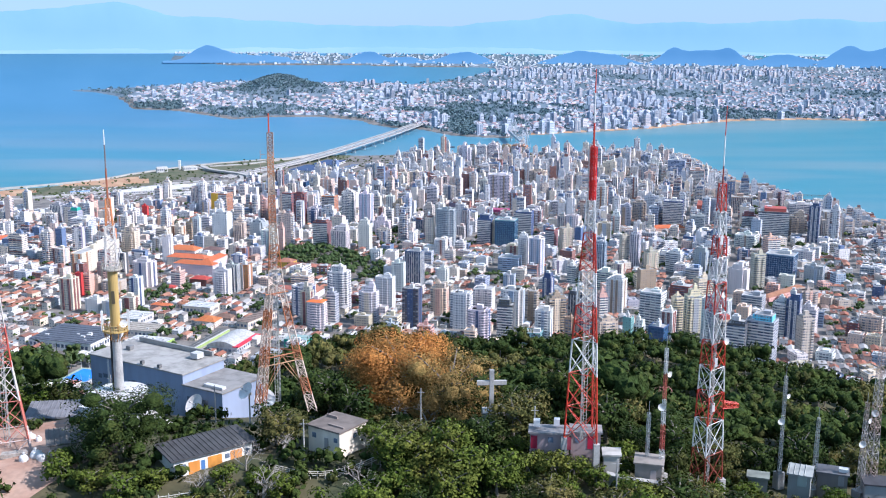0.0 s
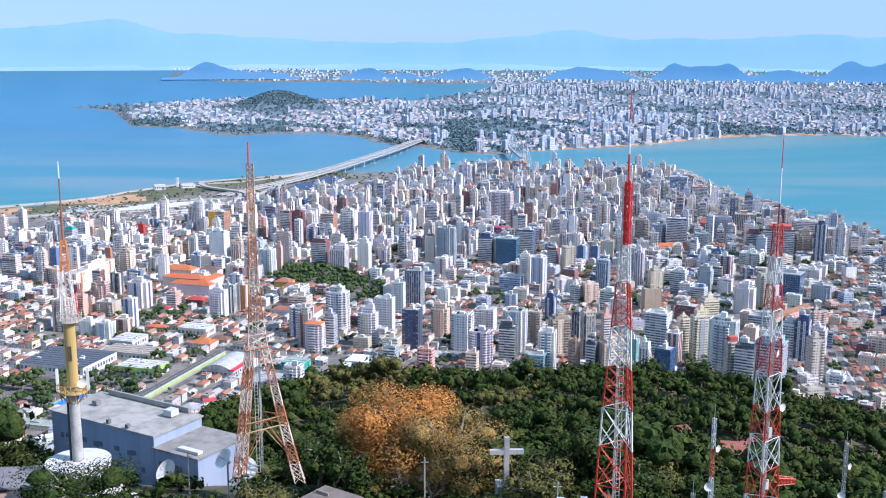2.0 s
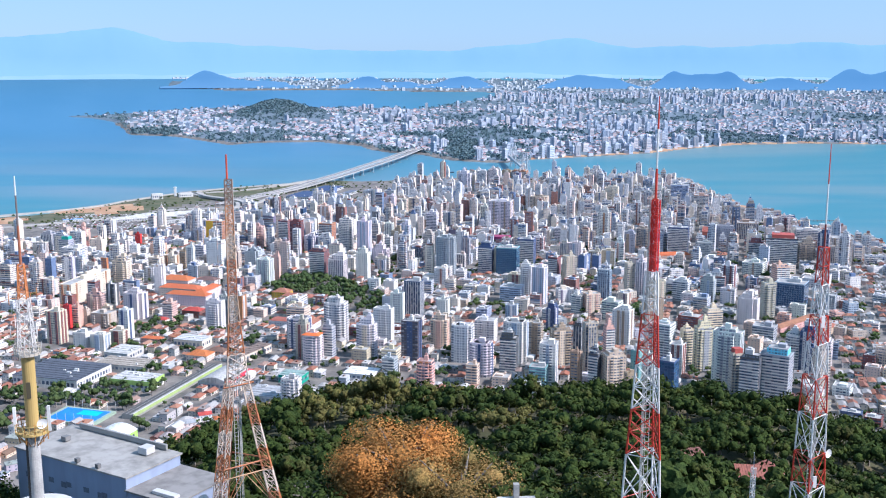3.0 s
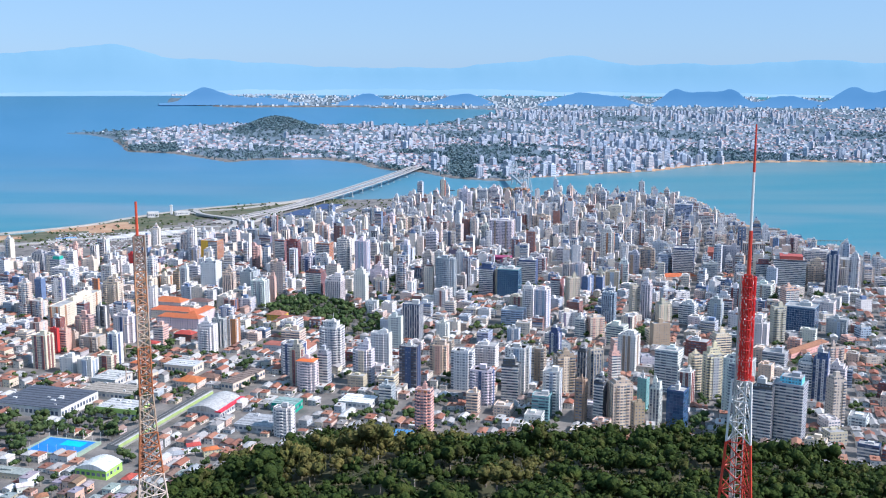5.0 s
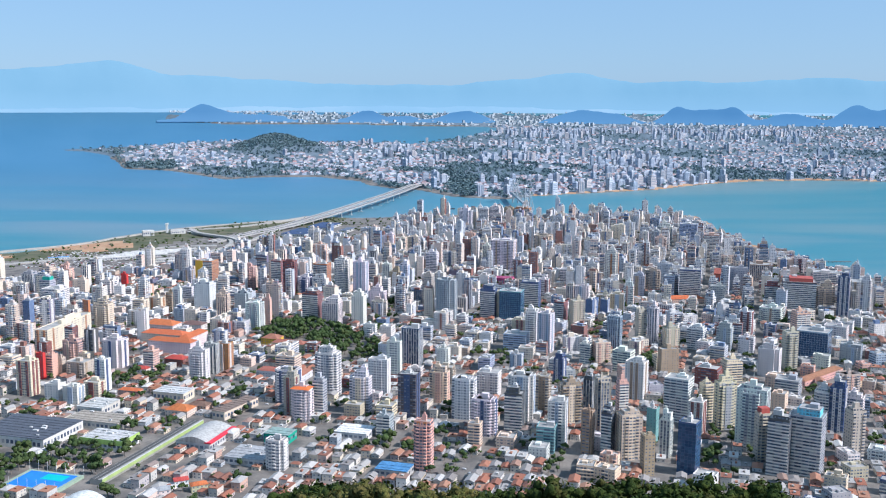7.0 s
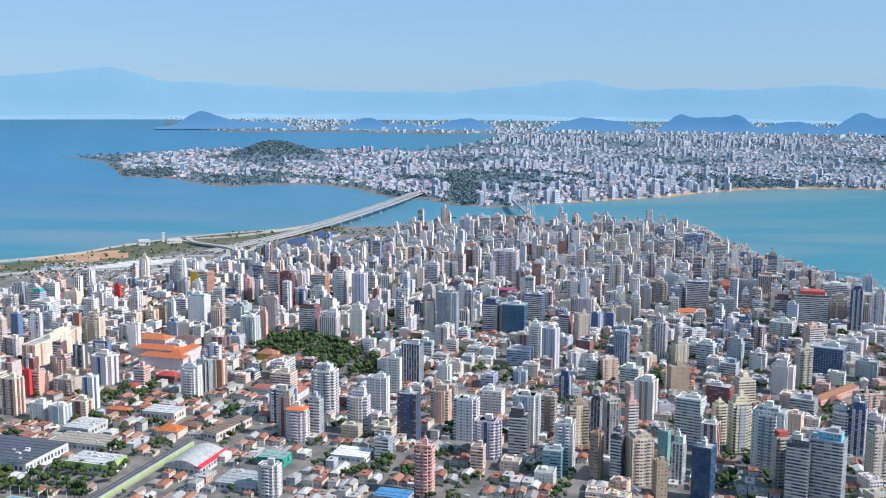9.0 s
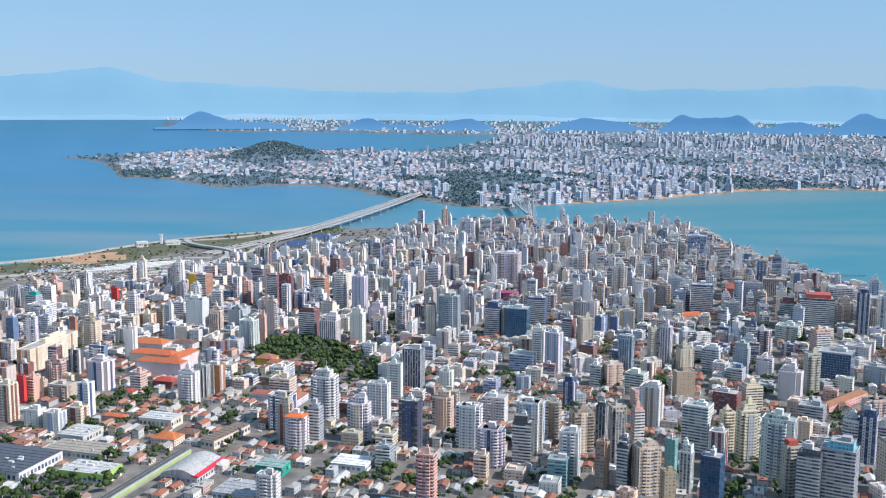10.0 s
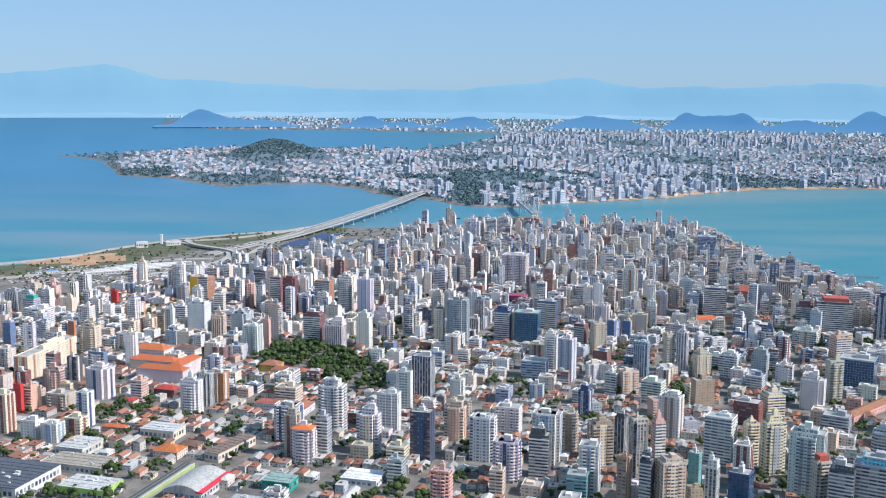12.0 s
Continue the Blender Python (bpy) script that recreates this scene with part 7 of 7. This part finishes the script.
simple_building("garage_row", "white shed with orange and blue doors under a dark roof", -40.9, 168.1, 273.0, 14.5, 6.2, 3.2, 38, (0.8, 0.78, 0.74), (0.07, 0.07, 0.075),
                [(0, -5.6, 1.0, 1.6, 2.3, None), (0, -3.6, 2.0, 0, 2.4, (0.72, 0.3, 0.06)), (0, -2.0, 0.7, 0, 2.2, (0.1, 0.22, 0.5)), (0, 0.2, 2.6, 0, 2.5, (0.75, 0.33, 0.06)), (0, 2.5, 0.8, 1.4, 2.2, None), (0, 4.2, 2.2, 0, 2.5, (0.7, 0.32, 0.1)), (0, 6.3, 0.9, 1.3, 2.2, None)], over=0.6, slope=0.7)
simple_building("summit_hut", "square grey and white rendered hut with a flat roof", -18.6, 173.0, 275.0, 7.2, 7.2, 3.5, -35, (0.8, 0.72, 0.6), (0.2, 0.17, 0.15), [(0, -2.2, 0.9, 1.6, 2.5, None), (0, 0.6, 0.9, 0, 2.1, (0.35, 0.33, 0.32)), (0, 2.7, 0.8, 1.7, 2.5, None), (2, 0.5, 0.8, 1.6, 2.4, None)],
                extras=[(-2, 1, 3.8, 2.5, 0.25, 0.5, (0.3, 0.25, 0.22)), (1.5, -2, 3.8, 3.5, 0.3, 0.3, (0.3, 0.25, 0.22))])
simple_building("equipment_house", "low pinkish equipment house with dark red doors", 18.4, 167.4, 276.9, 6.6, 3.4, 2.7, -6, (0.36, 0.28, 0.29), (0.3, 0.29, 0.29), [(0, -2.6, 1.1, 0, 2.3, (0.4, 0.02, 0.06)), (0, 0.2, 0.9, 1.2, 2.1, None), (0, 3.2, 1.0, 0, 2.3, (0.3, 0.05, 0.08))],
                extras=[(-2.2, 0, 3.5, 1.1, 1.1, 1.1, (0.75, 0.75, 0.75)), (1.2, 0.5, 3.5, 1.0, 1.0, 1.2, (0.7, 0.7, 0.72))])
simple_building("equipment_house", "low pinkish equipment house with a bright red door", 24.6, 167.4, 276.9, 5.0, 3.2, 2.8, -6, (0.4, 0.31, 0.3), (0.3, 0.28, 0.27), [(0, 0.8, 1.0, 0, 2.3, (0.5, 0.02, 0.06)), (0, -1.4, 0.9, 1.1, 2.0, None)])
simple_building("retaining_block", "raw concrete block at the foot of a mast", 28.4, 163.0, 274.6, 2.6, 2.8, 2.8, -6, (0.42, 0.4, 0.37), (0.5, 0.48, 0.45))
simple_building("mast_hut", "small grey octagonal mast hut with a slab roof", 34.6, 162.0, 273.6, 4.4, 4.0, 2.9, -14, (0.3, 0.26, 0.23), (0.3, 0.27, 0.24), [(0, 0.8, 0.9, 0, 2.0, (0.5, 0.42, 0.4)), (1, 0, 0.9, 1.2, 2.0, None)])
simple_building("ridge_hut", "small white hut under a pale sheet roof", 64.5, 174.2, 266.4, 3.8, 3.0, 2.5, -24, (0.27, 0.29, 0.28), (0.36, 0.38, 0.37), [(0, 0.5, 1.6, 0.6, 2.4, (0.35, 0.42, 0.4))], slope=0.7)
simple_building("ridge_hut", "grey block hut with a stained flat roof", 57.2, 175.0, 266.0, 3.4, 2.6, 2.0, -18, (0.2, 0.21, 0.2), (0.22, 0.24, 0.21), [(0, -0.8, 1.0, 0, 2.0, (0.2, 0.2, 0.2))])
simple_building("ridge_hut", "dark-roofed low store on the ridge", 71.5, 177.2, 266.0, 5.2, 3.4, 2.0, -20, (0.2, 0.18, 0.17), (0.16, 0.16, 0.17), [(0, 1.5, 1.0, 0, 2.0, (0.3, 0.3, 0.3))], extras=[(1.8, -1, 2.6, 1.6, 1.2, 0.6, (0.7, 0.7, 0.7))])
simple_building("ridge_hut", "long low building with a black felt roof", 80.5, 173.5, 265.0, 9, 4, 2.4, -12, (0.4, 0.4, 0.4), (0.06, 0.06, 0.07))
for x, y, tn, c, lab in ((86, 392, 12, (0.26, 0.12, 0.09), "small house in the woods under a brown roof"), (108, 384, -8, (0.35, 0.13, 0.09), "small house in the woods under a red roof"), (114, 390, 40, (0.3, 0.11, 0.08), "small house in the woods under a dark red roof")):
    simple_building("valley_house", lab, x, y, float(ground_z(x, y)) + 1.6, 12, 8, 3.4, tn, (0.6, 0.5, 0.42), c, [(0, -3, 1.4, 0.9, 2.2, None), (0, 2, 1.4, 0.9, 2.2, None)], slope=1.6, over=0.7)
simple_building("white_cabin", "small white equipment cabin beside the column", -68.5, 194.5, 270.0, 5.2, 3.6, 3.4, -25, (0.8, 0.82, 0.84), (0.75, 0.77, 0.8), [(0, 0.8, 1.0, 0, 2.0, (0.6, 0.62, 0.65)), (1, 0, 0.8, 1.4, 2.2, None)])
simple_building("open_shed", "open shed with a dark corrugated roof", -77.5, 196, 268.6, 9, 6, 3.0, 8, (0.3, 0.3, 0.3), (0.2, 0.2, 0.22), slope=0.9, over=0.8)
simple_building("low_shed", "low shed with a slatted dark roof", -70.5, 187, 268.4, 8, 4.5, 2.6, 10, (0.5, 0.5, 0.48), (0.24, 0.23, 0.22), slope=0.8)
simple_building("yard_wall_house", "low cream building around a yard", -82, 189, 268.0, 13, 5, 2.8, -6, (0.72, 0.72, 0.7), (0.66, 0.68, 0.7), [(0, 1, 1.0, 0, 2.0, (0.4, 0.4, 0.4))])
tank = tagged(new("round_tank"), "round white tank around the column's foot", "tank")
tank.matrix_basis = pose(-61, 186, 271.5)
s = Shape()
s.strut((0, 0, -4), (0, 0, 7.9), 5.0, sides=32)
part("drum", s.mesh("drum", WALL), tank, color=(0.66, 0.67, 0.68))
s = Shape()
s.strut((0, 0, 7.9), (0, 0, 8.3), 5.2, sides=32)
part("lid", s.mesh("lid", WALL), tank, color=(0.6, 0.6, 0.6))
# satellite dishes on the ground
for x, y, z, r, tn, lab in ((-34.0, 187.5, 277.0, 2.0, 24, "large white ground dish under the tower legs"), (-37.5, 189, 278.0, 1.8, -50, "white ground dish beside the tower"), (-50, 199, 271.5, 2.2, -40, "tilted white ground dish beside the studio"), (-56, 187, 272.3, 2.4, 10, "large white ground dish in the yard"), (-52.5, 185, 272.0, 1.8, 30, "white ground dish in the yard")):
    dd = tagged(new("satellite_dish"), lab, "satellite dish", "ground dishes")
    dd.matrix_basis = pose(x, y, z, 0, 0, tn)
    d = part("reflector", dish(r).mesh("reflector", STEEL), dd, color=(0.72, 0.7, 0.68), at=pose(0, 0, 0.6, -38, 0, 0))
    part("feed_horn", feed(r).mesh("feed", STEEL), d, color=(0.5, 0.5, 0.5))
    s = Shape()
    s.strut((0, 0.4, -6), (0, 0.4, 0.6), 0.16, sides=8)
    part("stand", s.mesh("stand", STEEL), dd, color=(0.5, 0.5, 0.5))


# rail fences and a terrace wall
def fence(points, rails, label, paint):
    line = smooth_line([(x, y, float(ground_z(x, y))) for x, y in points], 5)
    root = tagged(new("fence"), label, "fence")
    for i, q in enumerate(line):
        s = Shape()
        s.strut(tuple(q - Vector((0, 0, 0.8))), tuple(q + Vector((0, 0, 1.1))), 0.07, sides=6)
        part("post", s.mesh("post", TRIM), root, color=paint)
    for k in range(rails):
        s = Shape()
        for a, b in zip(line, line[1:]):
            s.strut(tuple(a + Vector((0, 0, 0.35 + 0.35 * k))), tuple(b + Vector((0, 0, 0.35 + 0.35 * k))), 0.06)
        part("rail", s.mesh("rail", TRIM), root, color=paint)


fence([(-28, 163), (-22, 161.5), (-16, 162.5), (-11, 166)], 3, "pale three-rail fence round the hut", (0.6, 0.56, 0.48))
fence([(-46, 156), (-38, 157.5), (-30, 157)], 2, "pale two-rail fence beside a track", (0.62, 0.6, 0.54))
fence([(-9, 181), (-2, 184), (4, 183.5), (8, 182)], 3, "white rail fence beside the cross", (0.7, 0.68, 0.62))
fence([(3, 165), (8, 164.5), (14, 163)], 2, "pale rail fence among trees", (0.62, 0.6, 0.55))


terrace = tagged(new("terrace_wall"), "low stained concrete terrace wall between the mast huts", "wall")
for (ax, ay, az), (bx, by, bz) in (((27.2, 160.6, 274.3), (31.0, 159.2, 273.9)), ((31.0, 159.2, 273.9), (35.6, 158.8, 273.5))):
    s = Shape()
    band(s, [Vector((ax, ay, az)), Vector((bx, by, bz))], -0.15, 0.15, -2.5, 0.3)
    part("wall_panel", s.mesh("panel", CONCRETE), terrace)
    s = Shape()
    band(s, [Vector((ax, ay, az)), Vector((bx, by, bz))], -0.9, 0.4, 0.3, 0.5)
    part("coping", s.mesh("coping", CONCRETE), terrace)


# ---- summit trees ----
def leafy_tree(name, seed, r, h, leaves, size, leaf, label, lobes=8, squash=0.85, core=0.45):
    rng = random.Random(seed)
    root = tagged(new(name), label, "tree", "trees on the summit")
    s = Shape()
    top = Vector((rng.uniform(-0.4, 0.4), rng.uniform(-0.4, 0.4), h * 0.55))
    s.strut((0, 0, -2.5), tuple(top), 0.045 * h, sides=7, r2=0.028 * h)
    ls = crown_lobes(rng, r, h * 0.66, lobes) + [(q[0] * 0.9, q[1] * 0.9, q[2] - r * 0.55, q[3] * 0.9) for q in crown_lobes(rng, r, h * 0.66, lobes)[1:]]
    for lx, ly, lz, lr in ls:
        mid = top.lerp(Vector((lx, ly, lz)), 0.5) + Vector((0, 0, 0.1 * h))
        s.strut(tuple(top), tuple(mid), 0.02 * h, sides=5, r2=0.014 * h)
        s.strut(tuple(mid), (lx, ly, lz + lr * 0.5), 0.014 * h, sides=5, r2=0.004 * h)
    part("trunk", s.mesh("trunk", BARK), root)
    v, f = clump_cloud(rng, ls, leaves, size, core)
    v[:, 2] = (v[:, 2] - h * 0.68) * squash + h * 0.68
    leaves_mesh = mesh("crown", v[:, :3], f, [leaf], smooth=True)
    leaves_mesh.normals_split_custom_set_from_vertices(v[:, 3:].tolist())
    part("crown", leaves_mesh, root)
    return root


def bare_tree(seed, h, label):
    rng = random.Random(seed)
    root = tagged(new("bare_tree"), label, "tree", "bare trees on the summit")
    s, twigs = Shape(), Shape()

    def grow(p, way, length, r, level):
        q = p + way * length
        (s if level < 2 else twigs).strut(tuple(p), tuple(q), r, sides=5 if level < 2 else 3, r2=r * 0.65)
        if level == 4:
            return
        for i in range(4 if level < 2 else 3):
            turn = Vector((rng.gauss(0, 1), rng.gauss(0, 1), rng.gauss(0.1, 0.5))).normalized()
            grow(p.lerp(q, rng.uniform(0.55, 1.0)), (way * 0.75 + turn * 0.75).normalized(), length * rng.uniform(0.5, 0.72), r * 0.55, level + 1)

    grow(Vector((0, 0, -1.5)), Vector((0, 0, 1)), h * 0.45, 0.02 * h, 0)
    part("trunk", s.mesh("trunk", PALE_BARK), root)
    part("twig", twigs.mesh("twigs", PALE_BARK), root)["kind"] = "stuff"
    return root


protos = [leafy_tree("tree", 1, 4.2, 8, 1600, 0.28, LEAF, "broad dark green tree on the summit", 9), leafy_tree("tree", 2, 3.4, 7, 1350, 0.26, LEAF_BRIGHT, "bright green leafy tree on the summit", 8),
          leafy_tree("tree", 3, 3.8, 7.5, 1250, 0.26, LEAF_OLIVE, "olive brown dry-leaved tree on the summit", 8), leafy_tree("tree", 4, 3.0, 6, 1000, 0.26, LEAF, "small dark green tree on the summit", 7),
          leafy_tree("tree", 5, 2.4, 4.5, 700, 0.25, LEAF_BRIGHT, "low bushy green tree on the summit", 6)]
used = [0] * len(protos)


def plant(k, x, y, s, turn, dz=-0.3):
    m = pose(x, y, float(ground_z(x, y)) + dz, 0, 0, turn)
    if not used[k]:
        used[k] = 1
        protos[k].matrix_basis = m
        protos[k].scale = (s, s, s)
        return
    ob = copy_thing(protos[k], m)
    ob.matrix_basis = m @ Matrix.Diagonal((s, s, s, 1))


# the large rust-coloured tree and its neighbours
big = leafy_tree("flowering_tree", 9, 12.8, 19.0, 40000, 0.25, LEAF_RUST, "very wide tree crowned with rust-orange leaves", 13, 0.8, 0.5)
big.matrix_basis = pose(-7.6, 199, 269.0)
big2 = leafy_tree("dry_tree", 10, 9.6, 15.0, 16000, 0.19, LEAF_TAN, "wide tree with thin olive and brown leaves", 10, 0.85)
big2.matrix_basis = pose(1.5, 190.5, 270.5)
yard = leafy_tree("yard_tree", 12, 9.2, 13.8, 8500, 0.24, LEAF, "broad dark spreading tree over the yard roofs", 12, 0.8)
yard.matrix_basis = pose(-55.5, 168, 273.5)
rng = random.Random(90)
for k, x, y, s in ((0, -22, 192, 1.15), (3, -17, 186, 1.3), (0, -26, 200, 1.0), (3, -30, 176, 1.1), (2, -28.5, 172, 0.9), (1, 3, 158, 1.1), (1, -3, 160, 1.15), (0, 7, 170, 1.0), (2, 12, 175, 1.0), (1, 1, 153, 1.0),
                   (4, -7, 158, 1.2), (3, 13, 153, 0.8), (2, 17, 152, 0.8), (0, -2, 148, 0.9), (1, -12, 150, 1.0), (0, 22, 149, 0.8), (2, 27, 150, 0.9), (1, 32, 152, 0.9), (0, 38, 155, 0.95), (2, 42, 158, 1.0),
                   (0, 48, 158, 1.0), (3, 52, 163, 0.6), (4, 54, 170, 0.7), (2, 57, 165, 0.6), (3, 62, 163, 0.6), (4, 66, 165, 0.7), (3, 72, 166, 0.6), (2, 50, 178, 1.1), (0, 42, 178, 1.1), (3, 34, 176, 1.0),
                   (0, 30, 182, 1.1), (2, 16, 184, 1.0), (3, 13, 189, 1.2), (1, 12, 183, 0.9), (0, 4, 190, 1.1), (3, 5, 174, 0.8), (2, -6, 168, 0.9), (4, -11, 172, 1.1), (4, 30, 166, 1.0), (3, 40, 168, 0.9),
                   (1, -18, 148, 1.0), 
                   (0, -86, 224, 1.2), (0, -92, 218, 1.3), (3, -84, 214, 1.2), (0, -98, 228, 1.2), (3, -79, 228, 1.0), (0, -90, 236, 1.3), (1, -88, 208, 0.9), (3, 60, 186, 1.1), (0, 70, 188, 1.1), (2, 80, 186, 1.0),
                   (0, -5, 211, 1.2), (2, 3, 206, 1.1), (0, 10, 203, 1.1), (3, 18, 200, 1.2), (0, 26, 196, 1.1), (2, 36, 194, 1.0), (0, 44, 190, 1.1), (3, 54, 192, 1.1), (0, -20, 206, 1.1), (3, -14, 212, 1.1), (4, 24, 172, 1.0), (4, 46, 163, 0.9), (4, 10, 160, 1.1), (4, -4, 154, 1.0), (4, 14, 162, 0.9), (4, 18, 161, 0.9), (4, 22, 160.5, 0.85), (4, 26, 159, 0.9), (4, 30, 159, 0.8), (4, 33, 158, 0.8), (4, 37, 158.4, 0.7),
                   (4, 15.6, 163.8, 0.6), (4, 17.8, 163.2, 0.65), (3, 20.4, 163.4, 0.5), (4, 22.6, 163.0, 0.6), (2, 31.5, 158.6, 0.5), (4, 34.2, 158.2, 0.55), (4, 63.0, 170.6, 0.5), (4, 66.0, 171.0, 0.5), (4, 56.5, 171.6, 0.5), (3, 70.5, 173.0, 0.45), (4, 73.0, 173.2, 0.5), (1, 9.5, 157.0, 0.9), (1, 20, 154.5, 0.8), (1, -8, 163, 1.0), (1, 1.5, 163.5, 1.0), (4, 56, 170, 0.55), (3, 60, 169, 0.4), (4, 64, 168.5, 0.55), (4, 68, 169.5, 0.5), (4, 72, 170.5, 0.55), (4, 76, 169, 0.5), (3, 80, 167.5, 0.5), (4, -47, 158, 0.9), (4, -36, 160, 0.7), (4, -30, 159, 0.8), (4, -52, 155, 1.0), (4, -40, 152, 0.9), (4, -26, 157, 0.8), (2, -34, 150, 0.8), (4, -57, 158, 1.0), (4, -63, 160, 0.9), (4, -46, 149, 0.9)):
    plant(k, x + rng.uniform(-0.6, 0.6), y + rng.uniform(-0.6, 0.6), s * rng.uniform(1.05, 1.4), rng.uniform(0, 360))
hidden_from = [(-44, 162, 9), (-18, 165, 8), (19, 163, 4), (35, 158, 4), (64, 171, 3), (57, 172, 2), (72, 174, 3), (9, 174, 4), (-36, 158, 7)]
for _ in range(215):
    x, y = rng.uniform(-90, 95), rng.uniform(112, 200)
    if abs(x) > 0.46 * y + 4 or any((x - cx) ** 2 + (y - cy) ** 2 < (cr * 0.9) ** 2 for cx, cy, cr in SUMMIT_CLEAR + hidden_from):
        continue
    if (x < -18 and y > 152) or (x < -62 and y > 150):
        continue
    plant(rng.choice([2, 3, 4, 4, 2, 1]), x, y, rng.uniform(0.45, 0.75), rng.uniform(0, 360))
for i, (x, y, h) in enumerate(((-27.5, 168, 8), (-33, 163, 9), (-10.5, 165, 9), (-13.5, 158, 8.5), (-3, 186, 8), (-29, 156, 9), (-9, 190, 9), (-40, 158, 7))):
    bt = bare_tree(100 + i, h, "bare pale-branched tree without leaves")
    bt.matrix_basis = pose(x, y, float(ground_z(x, y)) - 0.3, 0, 0, i * 70)

# low scrub between the summit trees
scrub = Woods([clump_cloud(random.Random(60 + i), crown_lobes(random.Random(60 + i), 1.7, 0.9, 1), 18, 0.42) for i in range(5)])
rng = random.Random(91)
for _ in range(2000):
    x, y = rng.uniform(-95, 95), rng.uniform(108, 208)
    if abs(x) > 0.46 * y + 8 or any((x - cx) ** 2 + (y - cy) ** 2 < (cr * 0.62) ** 2 for cx, cy, cr in SUMMIT_CLEAR) or (x < -66 and 160 < y < 184):
        continue
    scrub.add(x, y, float(ground_z(x, y)) - 0.3, rng.uniform(0.8, 1.8), rng, trunk=False)
scrub.object("scrub", LEAF, "low green and brown scrub on the summit")


# builder's clutter on the bare yard by the western mast
def sack(x, y, s, turn):
    rng = random.Random(int(x * 11 + y * 7))
    root = tagged(new("sack"), "bulging white sack lying on bare reddish soil", "sack", "sacks in the yard")
    root.matrix_basis = pose(x, y, float(ground_z(x, y)), 0, 0, turn)
    sh = Shape()
    for z, w in ((-0.6, 0.8), (0.3, 1.0), (0.9, 0.85), (1.3, 0.4)):
        sh.v += [(s * w * rng.uniform(0.85, 1.1) * math.cos(i * 0.7854) * 1.3, s * w * rng.uniform(0.85, 1.1) * math.sin(i * 0.7854), z * s) for i in range(8)]
    sh.f += [(r * 8 + i, r * 8 + (i + 1) % 8, r * 8 + 8 + (i + 1) % 8, r * 8 + 8 + i) for r in range(3) for i in range(8)] + [tuple(range(24, 32))]
    sh.s += [0] * 25
    part("bag", sh.mesh("bag", WALL, smooth=True), root, color=(0.75, 0.75, 0.74))
    tie = Shape()
    tie.strut((0, 0, 1.25 * s), (0.1 * s, 0, 1.75 * s), 0.2 * s, sides=6, r2=0.3 * s)
    part("tied_neck", tie.mesh("tie", WALL), root, color=(0.7, 0.7, 0.68))


for x, y, s_ in ((-70.5, 168.2, 0.9), (-69.0, 167.0, 0.8), (-71.8, 166.4, 0.7), (-68.0, 169.4, 0.6), (-73.5, 177.5, 0.6), (-75.5, 179.0, 0.7)):
    sack(x, y, s_, x * 50)
for k, (x, y, tn) in enumerate(((-74.5, 169.0, 20), (-66.5, 173.5, 60), (-79.5, 168.0, 100))):
    stack = tagged(new("plank_stack"), "loose stack of weathered grey planks on bare soil", "planks", "plank stacks in the yard")
    stack.matrix_basis = pose(x, y, float(ground_z(x, y)), 0, 0, tn)
    for i in range(9):
        s = Shape()
        s.box(-2.2 + 0.1 * (i % 3), -0.8 + (i % 3) * 0.55, -0.2 + (i // 3) * 0.26, 2.0 + 0.2 * (i % 2), -0.35 + (i % 3) * 0.55, 0.02 + (i // 3) * 0.26)
        part("plank", s.mesh("plank", PALE_BARK), stack)
simple_building("slatted_shed", "low open shed under a dark slatted roof", -64.5, 170.5, float(ground_z(-64.5, 170.5)) + 0.4, 8, 5, 2.4, 22, (0.5, 0.46, 0.42), (0.16, 0.15, 0.14), slope=0.7, over=0.6)
